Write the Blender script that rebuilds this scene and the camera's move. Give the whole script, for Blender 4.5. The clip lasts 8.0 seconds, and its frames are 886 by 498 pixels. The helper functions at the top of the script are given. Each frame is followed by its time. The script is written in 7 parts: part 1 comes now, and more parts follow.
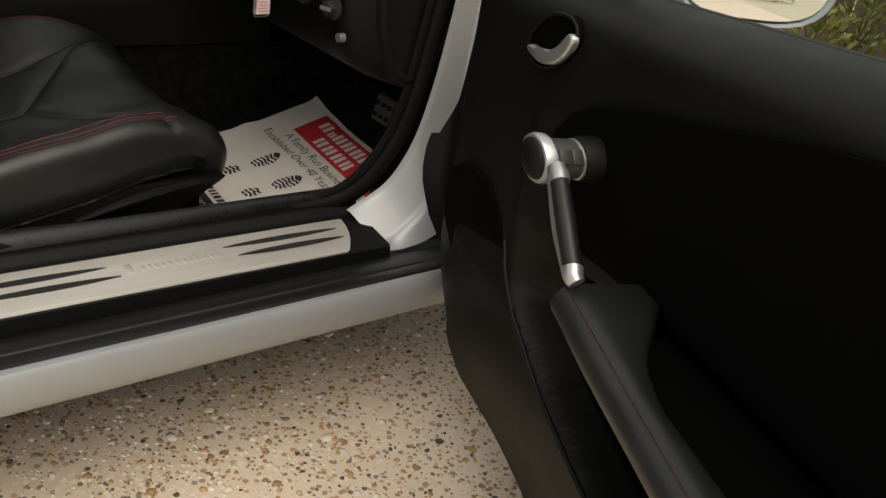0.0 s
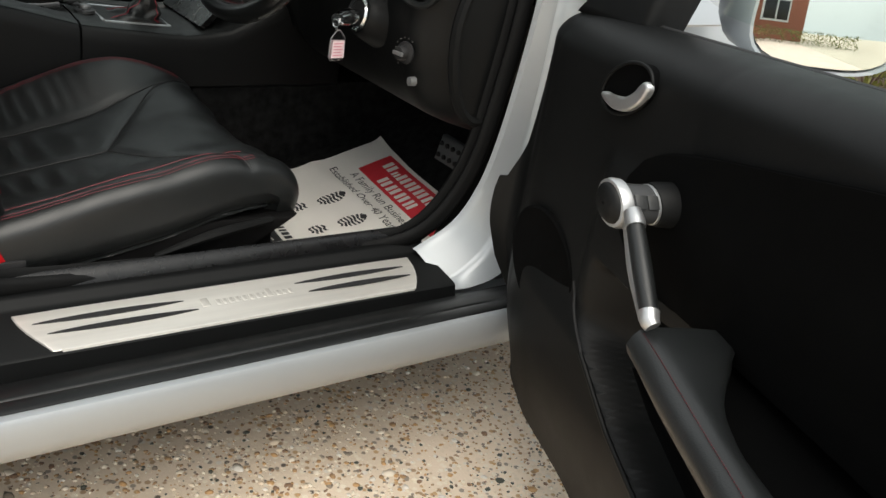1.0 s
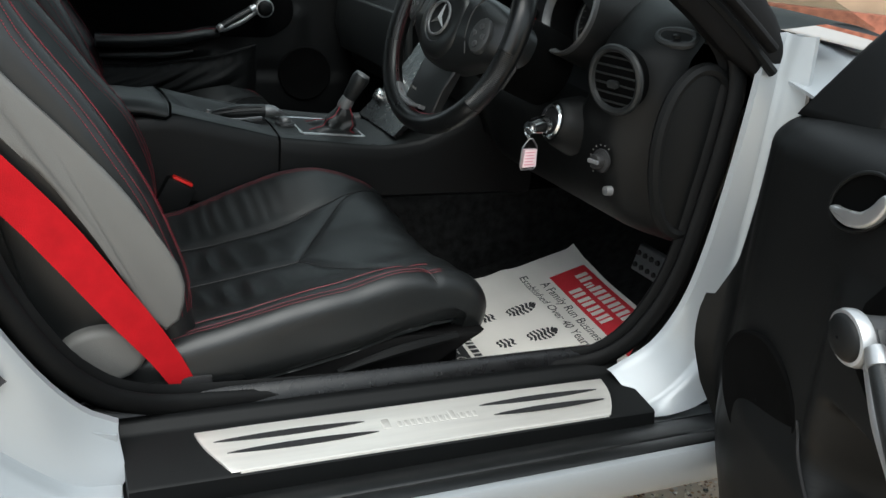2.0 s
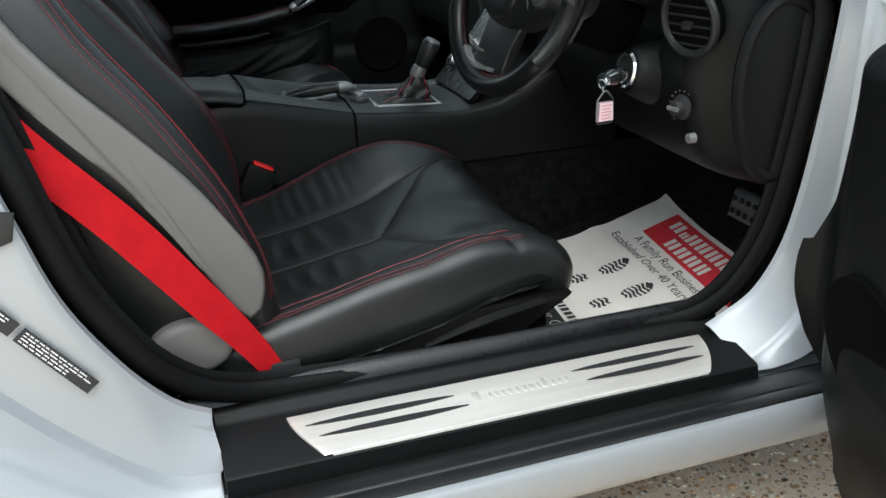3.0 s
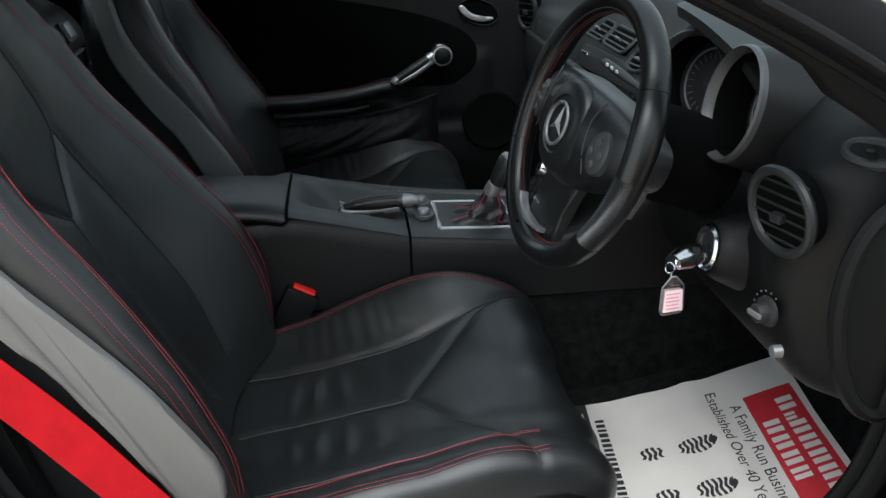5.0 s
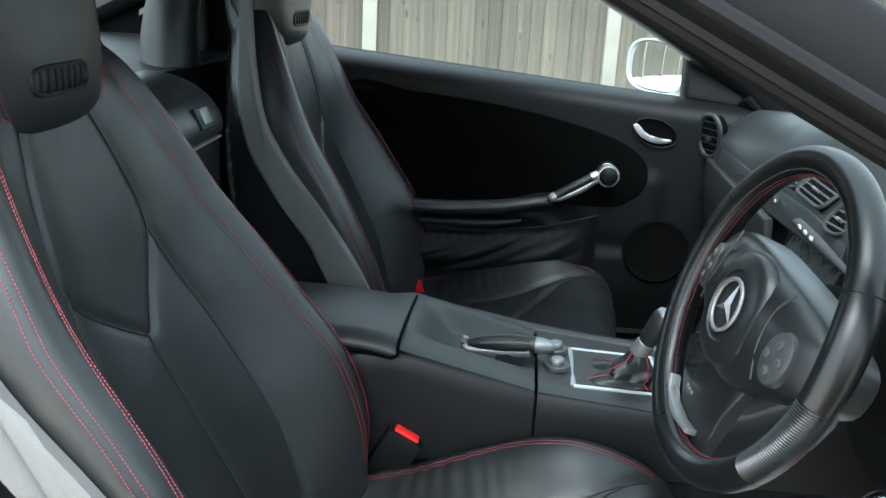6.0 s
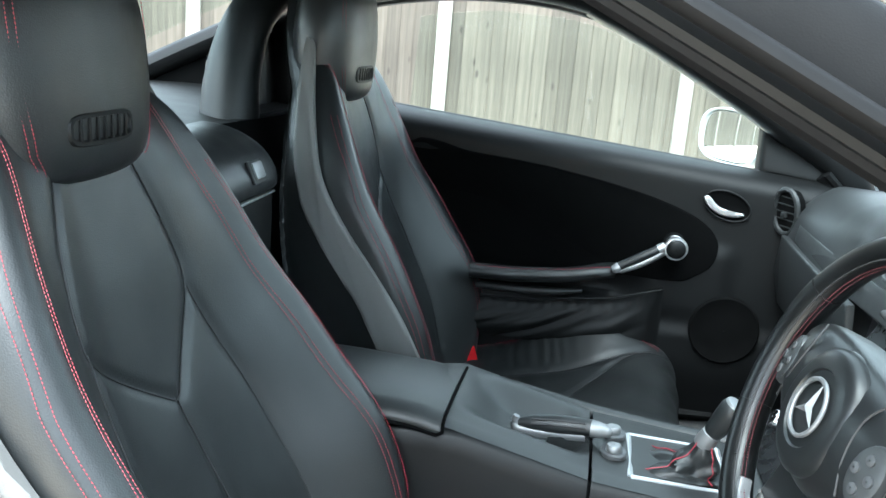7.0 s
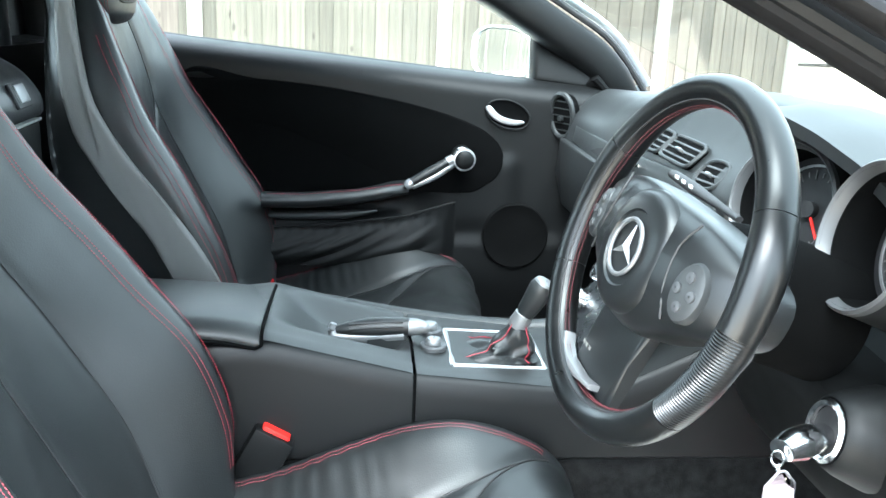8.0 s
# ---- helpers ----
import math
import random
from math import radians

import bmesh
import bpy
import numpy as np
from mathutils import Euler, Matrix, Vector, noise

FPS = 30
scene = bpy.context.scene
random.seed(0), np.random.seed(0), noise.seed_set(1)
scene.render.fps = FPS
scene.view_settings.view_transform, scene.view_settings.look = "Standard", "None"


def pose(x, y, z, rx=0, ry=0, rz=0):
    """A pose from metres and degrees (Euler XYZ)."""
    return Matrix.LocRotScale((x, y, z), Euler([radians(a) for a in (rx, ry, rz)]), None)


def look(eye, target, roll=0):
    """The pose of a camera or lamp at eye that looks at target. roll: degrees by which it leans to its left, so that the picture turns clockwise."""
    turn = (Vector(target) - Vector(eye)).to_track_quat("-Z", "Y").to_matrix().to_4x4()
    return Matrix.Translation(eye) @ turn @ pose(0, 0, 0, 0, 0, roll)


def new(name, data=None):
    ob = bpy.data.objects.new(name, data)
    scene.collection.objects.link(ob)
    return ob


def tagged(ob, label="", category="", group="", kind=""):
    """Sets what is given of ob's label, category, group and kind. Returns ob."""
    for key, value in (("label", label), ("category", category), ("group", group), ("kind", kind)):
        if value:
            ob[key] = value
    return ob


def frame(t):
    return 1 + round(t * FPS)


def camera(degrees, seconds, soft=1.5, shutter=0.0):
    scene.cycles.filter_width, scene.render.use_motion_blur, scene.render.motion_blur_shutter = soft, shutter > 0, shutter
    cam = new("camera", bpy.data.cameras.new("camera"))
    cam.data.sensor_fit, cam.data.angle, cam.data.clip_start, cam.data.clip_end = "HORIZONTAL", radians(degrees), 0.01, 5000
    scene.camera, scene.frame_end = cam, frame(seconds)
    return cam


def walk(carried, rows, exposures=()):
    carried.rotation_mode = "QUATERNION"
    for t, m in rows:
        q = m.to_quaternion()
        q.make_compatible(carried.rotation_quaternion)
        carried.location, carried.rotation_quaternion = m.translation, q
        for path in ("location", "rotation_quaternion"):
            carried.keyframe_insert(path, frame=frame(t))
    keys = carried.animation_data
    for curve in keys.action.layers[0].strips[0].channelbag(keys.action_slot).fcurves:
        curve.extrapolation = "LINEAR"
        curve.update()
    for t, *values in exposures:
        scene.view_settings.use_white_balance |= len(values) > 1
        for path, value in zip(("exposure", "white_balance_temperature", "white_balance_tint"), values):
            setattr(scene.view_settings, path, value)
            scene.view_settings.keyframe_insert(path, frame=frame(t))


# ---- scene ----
cam = camera(51.4, 8.0)
PATH = [
    (0, (-0.163, -0.873, 0.885), (1.045, 0.464, 0.016), 9.9),
    (0.5, (-0.169, -0.892, 0.889), (1.04, 0.459, 0.045), 7.7),
    (1, (-0.202, -0.867, 0.892), (0.942, 0.558, 0.082), 9.6),
    (1.5, (-0.185, -0.817, 0.889), (0.74, 0.792, 0.144), 11.2),
    (1.7, (-0.172, -0.805, 0.886), (0.695, 0.88, 0.247), 8.0),
    (2.8, (-0.125, -0.774, 0.894), (0.529, 0.959, 0.141), -0.4),
    (3, (-0.11, -0.778, 0.894), (0.466, 0.979, 0.131), -1.8),
    (3.5, (-0.041, -0.803, 0.912), (0.429, 0.971, 0.118), -3.8),
    (4, (0.016, -0.803, 0.966), (0.407, 0.996, 0.184), -3.6),
    (4.2, (0.038, -0.77, 0.999), (0.407, 1.038, 0.226), -1.1),
    (5.3, (0.165, -0.51, 1.025), (0.284, 1.345, 0.288), -0.7),
    (5.5, (0.177, -0.487, 1.029), (0.214, 1.381, 0.315), 0.5),
    (6, (0.182, -0.358, 1.036), (0.047, 1.549, 0.448), 3.2),
    (6.5, (0.171, -0.285, 1.045), (-0.114, 1.627, 0.535), 5.2),
    (7, (0.184, -0.29, 1.033), (-0.095, 1.632, 0.556), 4.9),
    (7.5, (0.183, -0.284, 0.961), (0.041, 1.646, 0.455), 1.8),
    (8, (0.149, -0.291, 0.953), (0.36, 1.627, 0.427), 2.8),
]
walk(cam, [(t, look(eye, target, roll)) for t, eye, target, roll in PATH], [(0, -0.32, 7500, 11), (0.6, -0.02, 7300, 11), (1.0, 0.3, 6800, 8), (1.5, 0.42, 6300, 5), (3.5, 0.6, 6100, 7), (4.2, 0.5, 6000, 8), (5.5, 1.2, 6100, 8), (6.0, 1.95, 5700, 2), (7.0, 2.65, 5650, 1), (8.0, 3.32, 5700, 2)])

# ---- light ----
world = bpy.data.worlds.new("overcast_sky")
scene.world = world
world.use_nodes = True
wn = world.node_tree
sky = wn.nodes.new("ShaderNodeTexSky")
sky.sky_type = "NISHITA"
sky.sun_disc = False
sky.sun_elevation = radians(57)
sky.sun_rotation = radians(204)
sky.air_density, sky.dust_density, sky.ozone_density = 1.0, 4.0, 1.0
soft_sky = wn.nodes.new("ShaderNodeMix")
soft_sky.data_type = "RGBA"
soft_sky.inputs[0].default_value = 0.75
soft_sky.inputs[7].default_value = (7.5, 7.9, 8.1, 1)
wn.links.new(sky.outputs[0], soft_sky.inputs[6])
wn.links.new(soft_sky.outputs[2], wn.nodes["Background"].inputs[0])
wn.nodes["Background"].inputs[1].default_value = 0.135
sun_data = bpy.data.lights.new("sun", "SUN")
sun_data.energy, sun_data.angle, sun_data.color = 1.9, radians(50), (1.0, 0.97, 0.93)
sun = new("sun", sun_data)
sun.matrix_world = look((-1.8, -4.1, 7.0), (0, 0, 0))

# ---- materials ----
def mat(name, col, rough=0.5, metal=0.0, var=0.12, vscale=6.0, bump=0.0, bscale=300.0, cells=False, coat=0.0, stretch=(1, 1, 1),
        col2=None, spec=0.5, rvar=0.12, sheen=0.0):
    m = bpy.data.materials.new(name)
    m.use_nodes = True
    nt = m.node_tree
    b = nt.nodes["Principled BSDF"]
    co = nt.nodes.new("ShaderNodeTexCoord")
    mp = nt.nodes.new("ShaderNodeMapping")
    mp.inputs["Scale"].default_value = stretch
    nt.links.new(co.outputs["Object"], mp.inputs[0])
    n1 = nt.nodes.new("ShaderNodeTexNoise")
    n1.inputs["Scale"].default_value, n1.inputs["Detail"].default_value = vscale, 6.0
    nt.links.new(mp.outputs[0], n1.inputs[0])
    mix = nt.nodes.new("ShaderNodeMix")
    mix.data_type = "RGBA"
    lo = [c * (1 - var) for c in col]
    hi = [min(1.0, c * (1 + var)) for c in (col2 or col)]
    mix.inputs[6].default_value, mix.inputs[7].default_value = (*lo, 1), (*hi, 1)
    sharp = nt.nodes.new("ShaderNodeMapRange")
    sharp.inputs[1].default_value, sharp.inputs[2].default_value = 0.3, 0.7
    nt.links.new(n1.outputs[0], sharp.inputs[0])
    nt.links.new(sharp.outputs[0], mix.inputs[0])
    nt.links.new(mix.outputs[2], b.inputs["Base Color"])
    rr = nt.nodes.new("ShaderNodeMapRange")
    rr.inputs[3].default_value, rr.inputs[4].default_value = max(0.02, rough - rvar), min(1.0, rough + rvar)
    n2 = nt.nodes.new("ShaderNodeTexNoise")
    n2.inputs["Scale"].default_value, n2.inputs["Detail"].default_value = vscale * 3.7, 4.0
    nt.links.new(mp.outputs[0], n2.inputs[0])
    nt.links.new(n2.outputs[0], rr.inputs[0])
    nt.links.new(rr.outputs[0], b.inputs["Roughness"])
    b.inputs["Metallic"].default_value = metal
    b.inputs["Coat Weight"].default_value = coat
    b.inputs["Coat Roughness"].default_value = 0.12
    b.inputs["Specular IOR Level"].default_value = spec
    b.inputs["Sheen Weight"].default_value = sheen
    if bump:
        if cells:
            n3 = nt.nodes.new("ShaderNodeTexVoronoi")
            n3.feature = "SMOOTH_F1"
        else:
            n3 = nt.nodes.new("ShaderNodeTexNoise")
            n3.inputs["Detail"].default_value = 3.0
        n3.inputs["Scale"].default_value = bscale
        nt.links.new(mp.outputs[0], n3.inputs["Vector"])
        bp = nt.nodes.new("ShaderNodeBump")
        bp.inputs["Strength"].default_value, bp.inputs["Distance"].default_value = bump, 0.001
        nt.links.new(n3.outputs[0], bp.inputs["Height"])
        nt.links.new(bp.outputs[0], b.inputs["Normal"])
    return m


LEATHER = mat("black_leather", (0.0108, 0.0121, 0.0126), 0.39, var=0.2, vscale=9, bump=0.16, bscale=700, cells=True, rvar=0.1, spec=0.55)
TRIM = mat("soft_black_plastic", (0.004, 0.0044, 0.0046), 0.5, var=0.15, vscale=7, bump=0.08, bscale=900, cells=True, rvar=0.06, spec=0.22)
# dash plastic made darker, with the console sides' shade in its colour
CONSOLE = mat("dark_plastic_with_shade", (0.0046, 0.005, 0.0053), 0.5, var=0.08, vscale=7, bump=0.08, bscale=900, cells=True, rvar=0.03, spec=0.3)
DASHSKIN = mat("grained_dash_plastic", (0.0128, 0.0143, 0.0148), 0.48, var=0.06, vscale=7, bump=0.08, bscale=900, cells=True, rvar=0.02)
# woven panels and lining; also near-black sheets that imitate shade in the door
CLOTH_SHADE = mat("black_weave_and_shade", (0.0014, 0.0015, 0.0016), 0.9, var=0.2, vscale=12, bump=0.3, bscale=1200, spec=0.06)
SILLTRIM = mat("satin_black_tread", (0.0075, 0.0082, 0.0086), 0.4, var=0.2, vscale=10, bump=0.04, bscale=500, rvar=0.08)
GLOSSY = mat("gloss_black_rubber", (0.0045, 0.0045, 0.005), 0.28, var=0.2, vscale=14, bump=0.1, bscale=120, rvar=0.1)
PILLAR = mat("dark_pillar_trim", (0.0038, 0.0036, 0.0037), 0.66, var=0.15, vscale=7, bump=0.08, bscale=900, cells=True, spec=0.16)
SEAL = mat("dull_black_seal", (0.0036, 0.0038, 0.004), 0.6, var=0.2, vscale=18, bump=0.15, bscale=500, spec=0.16)
RUBBER = mat("matt_black_rubber", (0.016, 0.016, 0.017), 0.62, var=0.2, vscale=18, bump=0.2, bscale=500)
SILVER = mat("silver_paint", (0.39, 0.415, 0.435), 0.42, metal=0.3, var=0.04, vscale=3, bump=0.03, bscale=1800, coat=0.35, rvar=0.05)
ALU = mat("brushed_aluminium", (0.82, 0.79, 0.74), 0.46, metal=0.65, var=0.06, vscale=90, stretch=(0.06, 1, 1), bump=0.12, bscale=260, rvar=0.08)
CHROME = mat("satin_chrome", (0.72, 0.73, 0.74), 0.2, metal=1.0, var=0.04, vscale=20, rvar=0.06)
SATIN = mat("satin_silver_plastic", (0.5, 0.51, 0.52), 0.35, metal=0.8, var=0.05, vscale=20, rvar=0.06)
GREY = mat("warm_grey_plastic", (0.132, 0.13, 0.124), 0.55, var=0.06, vscale=5, bump=0.25, bscale=900, cells=True)
REDBELT = mat("red_belt_webbing", (0.42, 0.006, 0.011), 0.75, var=0.12, vscale=40, stretch=(1, 1, 1), bump=0.5, bscale=700, spec=0.15)
WHEELSKIN = mat("worn_smooth_leather", (0.0042, 0.0046, 0.0048), 0.31, var=0.2, vscale=16, rvar=0.08)
GRAPHITE = mat("graphite_trim", (0.034, 0.037, 0.038), 0.4, metal=0.25, var=0.05, vscale=20, rvar=0.04)
PAD = mat("satin_black_pad", (0.0095, 0.0105, 0.011), 0.34, var=0.1, vscale=9, bump=0.03, bscale=900, cells=True, rvar=0.05)
KEYGREY = mat("grey_black_keys", (0.03, 0.032, 0.033), 0.4, var=0.05, vscale=20)
DARKTHREAD = mat("dark_red_thread", (0.085, 0.009, 0.014), 0.6, var=0.2, vscale=60)
REDTHREAD = mat("red_thread", (0.24, 0.02, 0.033), 0.6, var=0.2, vscale=60)
REDPLASTIC = mat("red_plastic", (0.7, 0.02, 0.015), 0.4, var=0.06)
CARPET = mat("black_carpet", (0.012, 0.012, 0.012), 0.95, var=0.5, vscale=60, bump=1.0, bscale=500, spec=0.1)
PAPER = mat("white_paper", (0.8, 0.77, 0.72), 0.8, var=0.05, vscale=8, bump=0.15, bscale=60)
INKRED = mat("red_print", (0.62, 0.03, 0.045), 0.75, var=0.06, vscale=30)
INKBLACK = mat("black_print", (0.025, 0.025, 0.028), 0.75, var=0.15, vscale=30)
PINK = mat("pink_paper_insert", (0.85, 0.66, 0.69), 0.6, var=0.05, vscale=50)
CONCRETE = mat("concrete_post", (0.22, 0.212, 0.195), 0.85, var=0.12, vscale=5, bump=0.4, bscale=120)
BRICK = mat("red_brick", (0.3, 0.11, 0.07), 0.85, var=0.35, vscale=14, bump=0.5, bscale=80)
TILE = mat("roof_tile", (0.2, 0.1, 0.08), 0.8, var=0.3, vscale=9, bump=0.3, bscale=60)
LEAF = mat("leaf_green", (0.1, 0.16, 0.035), 0.6, var=0.45, vscale=9, col2=(0.2, 0.19, 0.05))
EARTH = mat("brown_earth", (0.09, 0.06, 0.04), 0.95, var=0.4, vscale=20, bump=0.8, bscale=60)
RENDER = mat("buff_render", (0.5, 0.38, 0.26), 0.9, var=0.1, vscale=4, bump=0.3, bscale=90)
DARKCAR = mat("dark_blue_paint", (0.025, 0.028, 0.033), 0.25, metal=0.3, var=0.05, coat=0.8)
WHITEPLASTIC = mat("white_plastic", (0.7, 0.7, 0.7), 0.4, var=0.03)
SPEAKER = mat("speaker_cloth", (0.0027, 0.0028, 0.0029), 0.9, var=0.2, vscale=30, bump=0.3, bscale=1500, spec=0.05)
PINKPRINT = mat("pink_print", (0.7, 0.3, 0.36), 0.6)
GUNMETAL = mat("dark_grey_satin_plastic", (0.075, 0.077, 0.08), 0.42, metal=0.4, var=0.05, vscale=20)
DARKSATIN = mat("dark_satin_plastic", (0.22, 0.225, 0.23), 0.4, metal=0.6, var=0.05, vscale=20)
DIAL = mat("dial_face", (0.012, 0.012, 0.013), 0.5, var=0.1, vscale=40)


def glass(name, tint, rough=0.0, amount=1.0):
    m = bpy.data.materials.new(name)
    m.use_nodes = True
    nt = m.node_tree
    out = nt.nodes["Material Output"]
    nt.nodes.remove(nt.nodes["Principled BSDF"])
    tr = nt.nodes.new("ShaderNodeBsdfTransparent")
    tr.inputs[0].default_value = (*tint, 1)
    gl = nt.nodes.new("ShaderNodeBsdfGlossy")
    gl.inputs["Roughness"].default_value = rough
    fr = nt.nodes.new("ShaderNodeFresnel")
    fr.inputs[0].default_value = 1.45
    sc = nt.nodes.new("ShaderNodeMath")
    sc.operation = "MULTIPLY"
    sc.inputs[1].default_value = amount
    mx = nt.nodes.new("ShaderNodeMixShader")
    nt.links.new(fr.outputs[0], sc.inputs[0])
    nt.links.new(sc.outputs[0], mx.inputs[0])
    nt.links.new(tr.outputs[0], mx.inputs[1])
    nt.links.new(gl.outputs[0], mx.inputs[2])
    nt.links.new(mx.outputs[0], out.inputs[0])
    return m


GLASS = glass("window_glass", (0.93, 0.97, 0.95), amount=0.1)
SCREEN = glass("coated_windscreen_glass", (0.78, 0.81, 0.8), amount=0.05)
CLEAR = glass("clear_acrylic", (0.95, 0.95, 0.95), 0.03)
MIRROR = bpy.data.materials.new("mirror_glass")
MIRROR.use_nodes = True
MIRROR.node_tree.nodes["Principled BSDF"].inputs["Metallic"].default_value = 1.0
MIRROR.node_tree.nodes["Principled BSDF"].inputs["Roughness"].default_value = 0.01
MIRROR.node_tree.nodes["Principled BSDF"].inputs["Base Color"].default_value = (0.85, 0.88, 0.88, 1)


def wood_mat():
    m = mat("weathered_wood", (0.1, 0.089, 0.073), 0.88, var=0.22, vscale=3, stretch=(9, 9, 0.6), bump=0.6, bscale=30)
    nt = m.node_tree
    b = nt.nodes["Principled BSDF"]
    link = b.inputs["Base Color"].links[0]
    src = link.from_socket
    info = nt.nodes.new("ShaderNodeObjectInfo")
    rng = nt.nodes.new("ShaderNodeMapRange")
    rng.inputs[3].default_value, rng.inputs[4].default_value = 0.8, 1.12
    nt.links.new(info.outputs["Random"], rng.inputs[0])
    mul = nt.nodes.new("ShaderNodeMix")
    mul.data_type, mul.blend_type = "RGBA", "MULTIPLY"
    mul.inputs[0].default_value = 1.0
    nt.links.new(src, mul.inputs[6])
    nt.links.new(rng.outputs[0], mul.inputs[7])
    co = nt.nodes.new("ShaderNodeTexCoord")
    last = mul
    for kind, scale, lo, hi, a, z in (("grain", (60, 60, 1.3), 0.3, 0.72, 0.82, 1.08), ("stain", (2.2, 2.2, 0.8), 0.3, 0.7, 0.8, 1.1), ("knot", (9, 9, 3.2), 0.05, 0.13, 0.45, 1.0)):
        mp = nt.nodes.new("ShaderNodeMapping")
        mp.inputs["Scale"].default_value = scale
        nt.links.new(co.outputs["Object"], mp.inputs[0])
        off = nt.nodes.new("ShaderNodeVectorMath")
        sh = nt.nodes.new("ShaderNodeMath")
        sh.operation = "MULTIPLY"
        sh.inputs[1].default_value = 37.0
        nt.links.new(info.outputs["Random"], sh.inputs[0])
        nt.links.new(mp.outputs[0], off.inputs[0])
        nt.links.new(sh.outputs[0], off.inputs[1])
        tx = nt.nodes.new("ShaderNodeTexVoronoi" if kind == "knot" else "ShaderNodeTexNoise")
        tx.inputs["Scale"].default_value = 1.0
        nt.links.new(off.outputs[0], tx.inputs["Vector"])
        r2 = nt.nodes.new("ShaderNodeMapRange")
        r2.inputs[1].default_value, r2.inputs[2].default_value, r2.inputs[3].default_value, r2.inputs[4].default_value = lo, hi, a, z
        nt.links.new(tx.outputs[0], r2.inputs[0])
        mu = nt.nodes.new("ShaderNodeMix")
        mu.data_type, mu.blend_type = "RGBA", "MULTIPLY"
        mu.inputs[0].default_value = 1.0
        nt.links.new(last.outputs[2], mu.inputs[6])
        nt.links.new(r2.outputs[0], mu.inputs[7])
        last = mu
    nt.links.new(last.outputs[2], b.inputs["Base Color"])
    return m


WOOD = wood_mat()


def ground_mat():
    m = mat("exposed_aggregate", (0.78, 0.655, 0.52), 0.85, var=0.12, vscale=2.2, bump=0.6, bscale=260)
    nt = m.node_tree
    b = nt.nodes["Principled BSDF"]
    src = b.inputs["Base Color"].links[0].from_socket
    co = nt.nodes.new("ShaderNodeTexCoord")
    vo = nt.nodes.new("ShaderNodeTexVoronoi")
    vo.inputs["Scale"].default_value = 95
    nt.links.new(co.outputs["Object"], vo.inputs["Vector"])
    ramp = nt.nodes.new("ShaderNodeValToRGB")
    ramp.color_ramp.interpolation = "CONSTANT"
    e = ramp.color_ramp.elements
    e[0].position, e[0].color = 0.0, (0.78, 0.66, 0.52, 1)
    e[1].position, e[1].color = 0.5, (0.84, 0.75, 0.62, 1)
    for pos, c in ((0.7, (0.42, 0.29, 0.18)), (0.77, (0.33, 0.28, 0.23)), (0.82, (0.55, 0.37, 0.2)), (0.9, (0.76, 0.7, 0.62)), (0.97, (0.13, 0.11, 0.09))):
        e.new(pos).color = (*c, 1)
    sep = nt.nodes.new("ShaderNodeSeparateColor")
    nt.links.new(vo.outputs["Color"], sep.inputs[0])
    nt.links.new(sep.outputs[0], ramp.inputs[0])
    mx = nt.nodes.new("ShaderNodeMix")
    mx.data_type = "RGBA"
    inside = nt.nodes.new("ShaderNodeMapRange")
    inside.inputs[1].default_value, inside.inputs[2].default_value = 0.5, 0.35
    nt.links.new(vo.outputs["Distance"], inside.inputs[0])
    nt.links.new(inside.outputs[0], mx.inputs[0])
    nt.links.new(src, mx.inputs[6])
    nt.links.new(ramp.outputs[0], mx.inputs[7])
    nt.links.new(mx.outputs[2], b.inputs["Base Color"])
    return m


def pebble_mat():
    m = mat("pebbles", (0.5, 0.42, 0.32), 0.55, var=0.15, vscale=120)
    nt = m.node_tree
    b = nt.nodes["Principled BSDF"]
    geo = nt.nodes.new("ShaderNodeNewGeometry")
    ramp = nt.nodes.new("ShaderNodeValToRGB")
    e = ramp.color_ramp.elements
    ramp.color_ramp.interpolation = "CONSTANT"
    e[0].position, e[0].color = 0.0, (0.78, 0.65, 0.5, 1)
    e[1].position, e[1].color = 0.15, (0.82, 0.73, 0.6, 1)
    for pos, c in ((0.36, (0.4, 0.25, 0.13)), (0.52, (0.28, 0.23, 0.18)), (0.62, (0.55, 0.33, 0.15)), (0.76, (0.76, 0.71, 0.64)), (0.84, (0.26, 0.16, 0.1)), (0.93, (0.07, 0.075, 0.06))):
        e.new(pos).color = (*c, 1)
    nt.links.new(geo.outputs["Random Per Island"], ramp.inputs[0])
    nt.links.new(ramp.outputs[0], b.inputs["Base Color"])
    return m


# ---- mesh tools ----
def part(name, bm, material, parent=None, label="", smooth=True, angle=40):
    bmesh.ops.recalc_face_normals(bm, faces=bm.faces)
    me = bpy.data.meshes.new(name)
    bm.to_mesh(me)
    bm.free()
    me.materials.append(material)
    if smooth:
        me.shade_smooth()
        me.set_sharp_from_angle(angle=radians(angle))
    ob = new(name, me)
    if parent:
        ob.parent = parent
        ob.matrix_parent_inverse = Matrix.Translation(-parent.location) if parent.type == "EMPTY" else Matrix()
    if label:
        tagged(ob, label)
    return ob


def thing(name, at, label, category, group="", kind=""):
    ob = new(name)
    ob.empty_display_size = 0.05
    ob.location = at
    return tagged(ob, label, category, group, kind)


def group_of(name, at, label=""):
    """A part of the car that has pieces of its own."""
    ob = new(name)
    ob.empty_display_size = 0.03
    ob.parent, ob.matrix_parent_inverse = car, Matrix.Translation(-car.location)
    ob.location = at
    return tagged(ob, label)


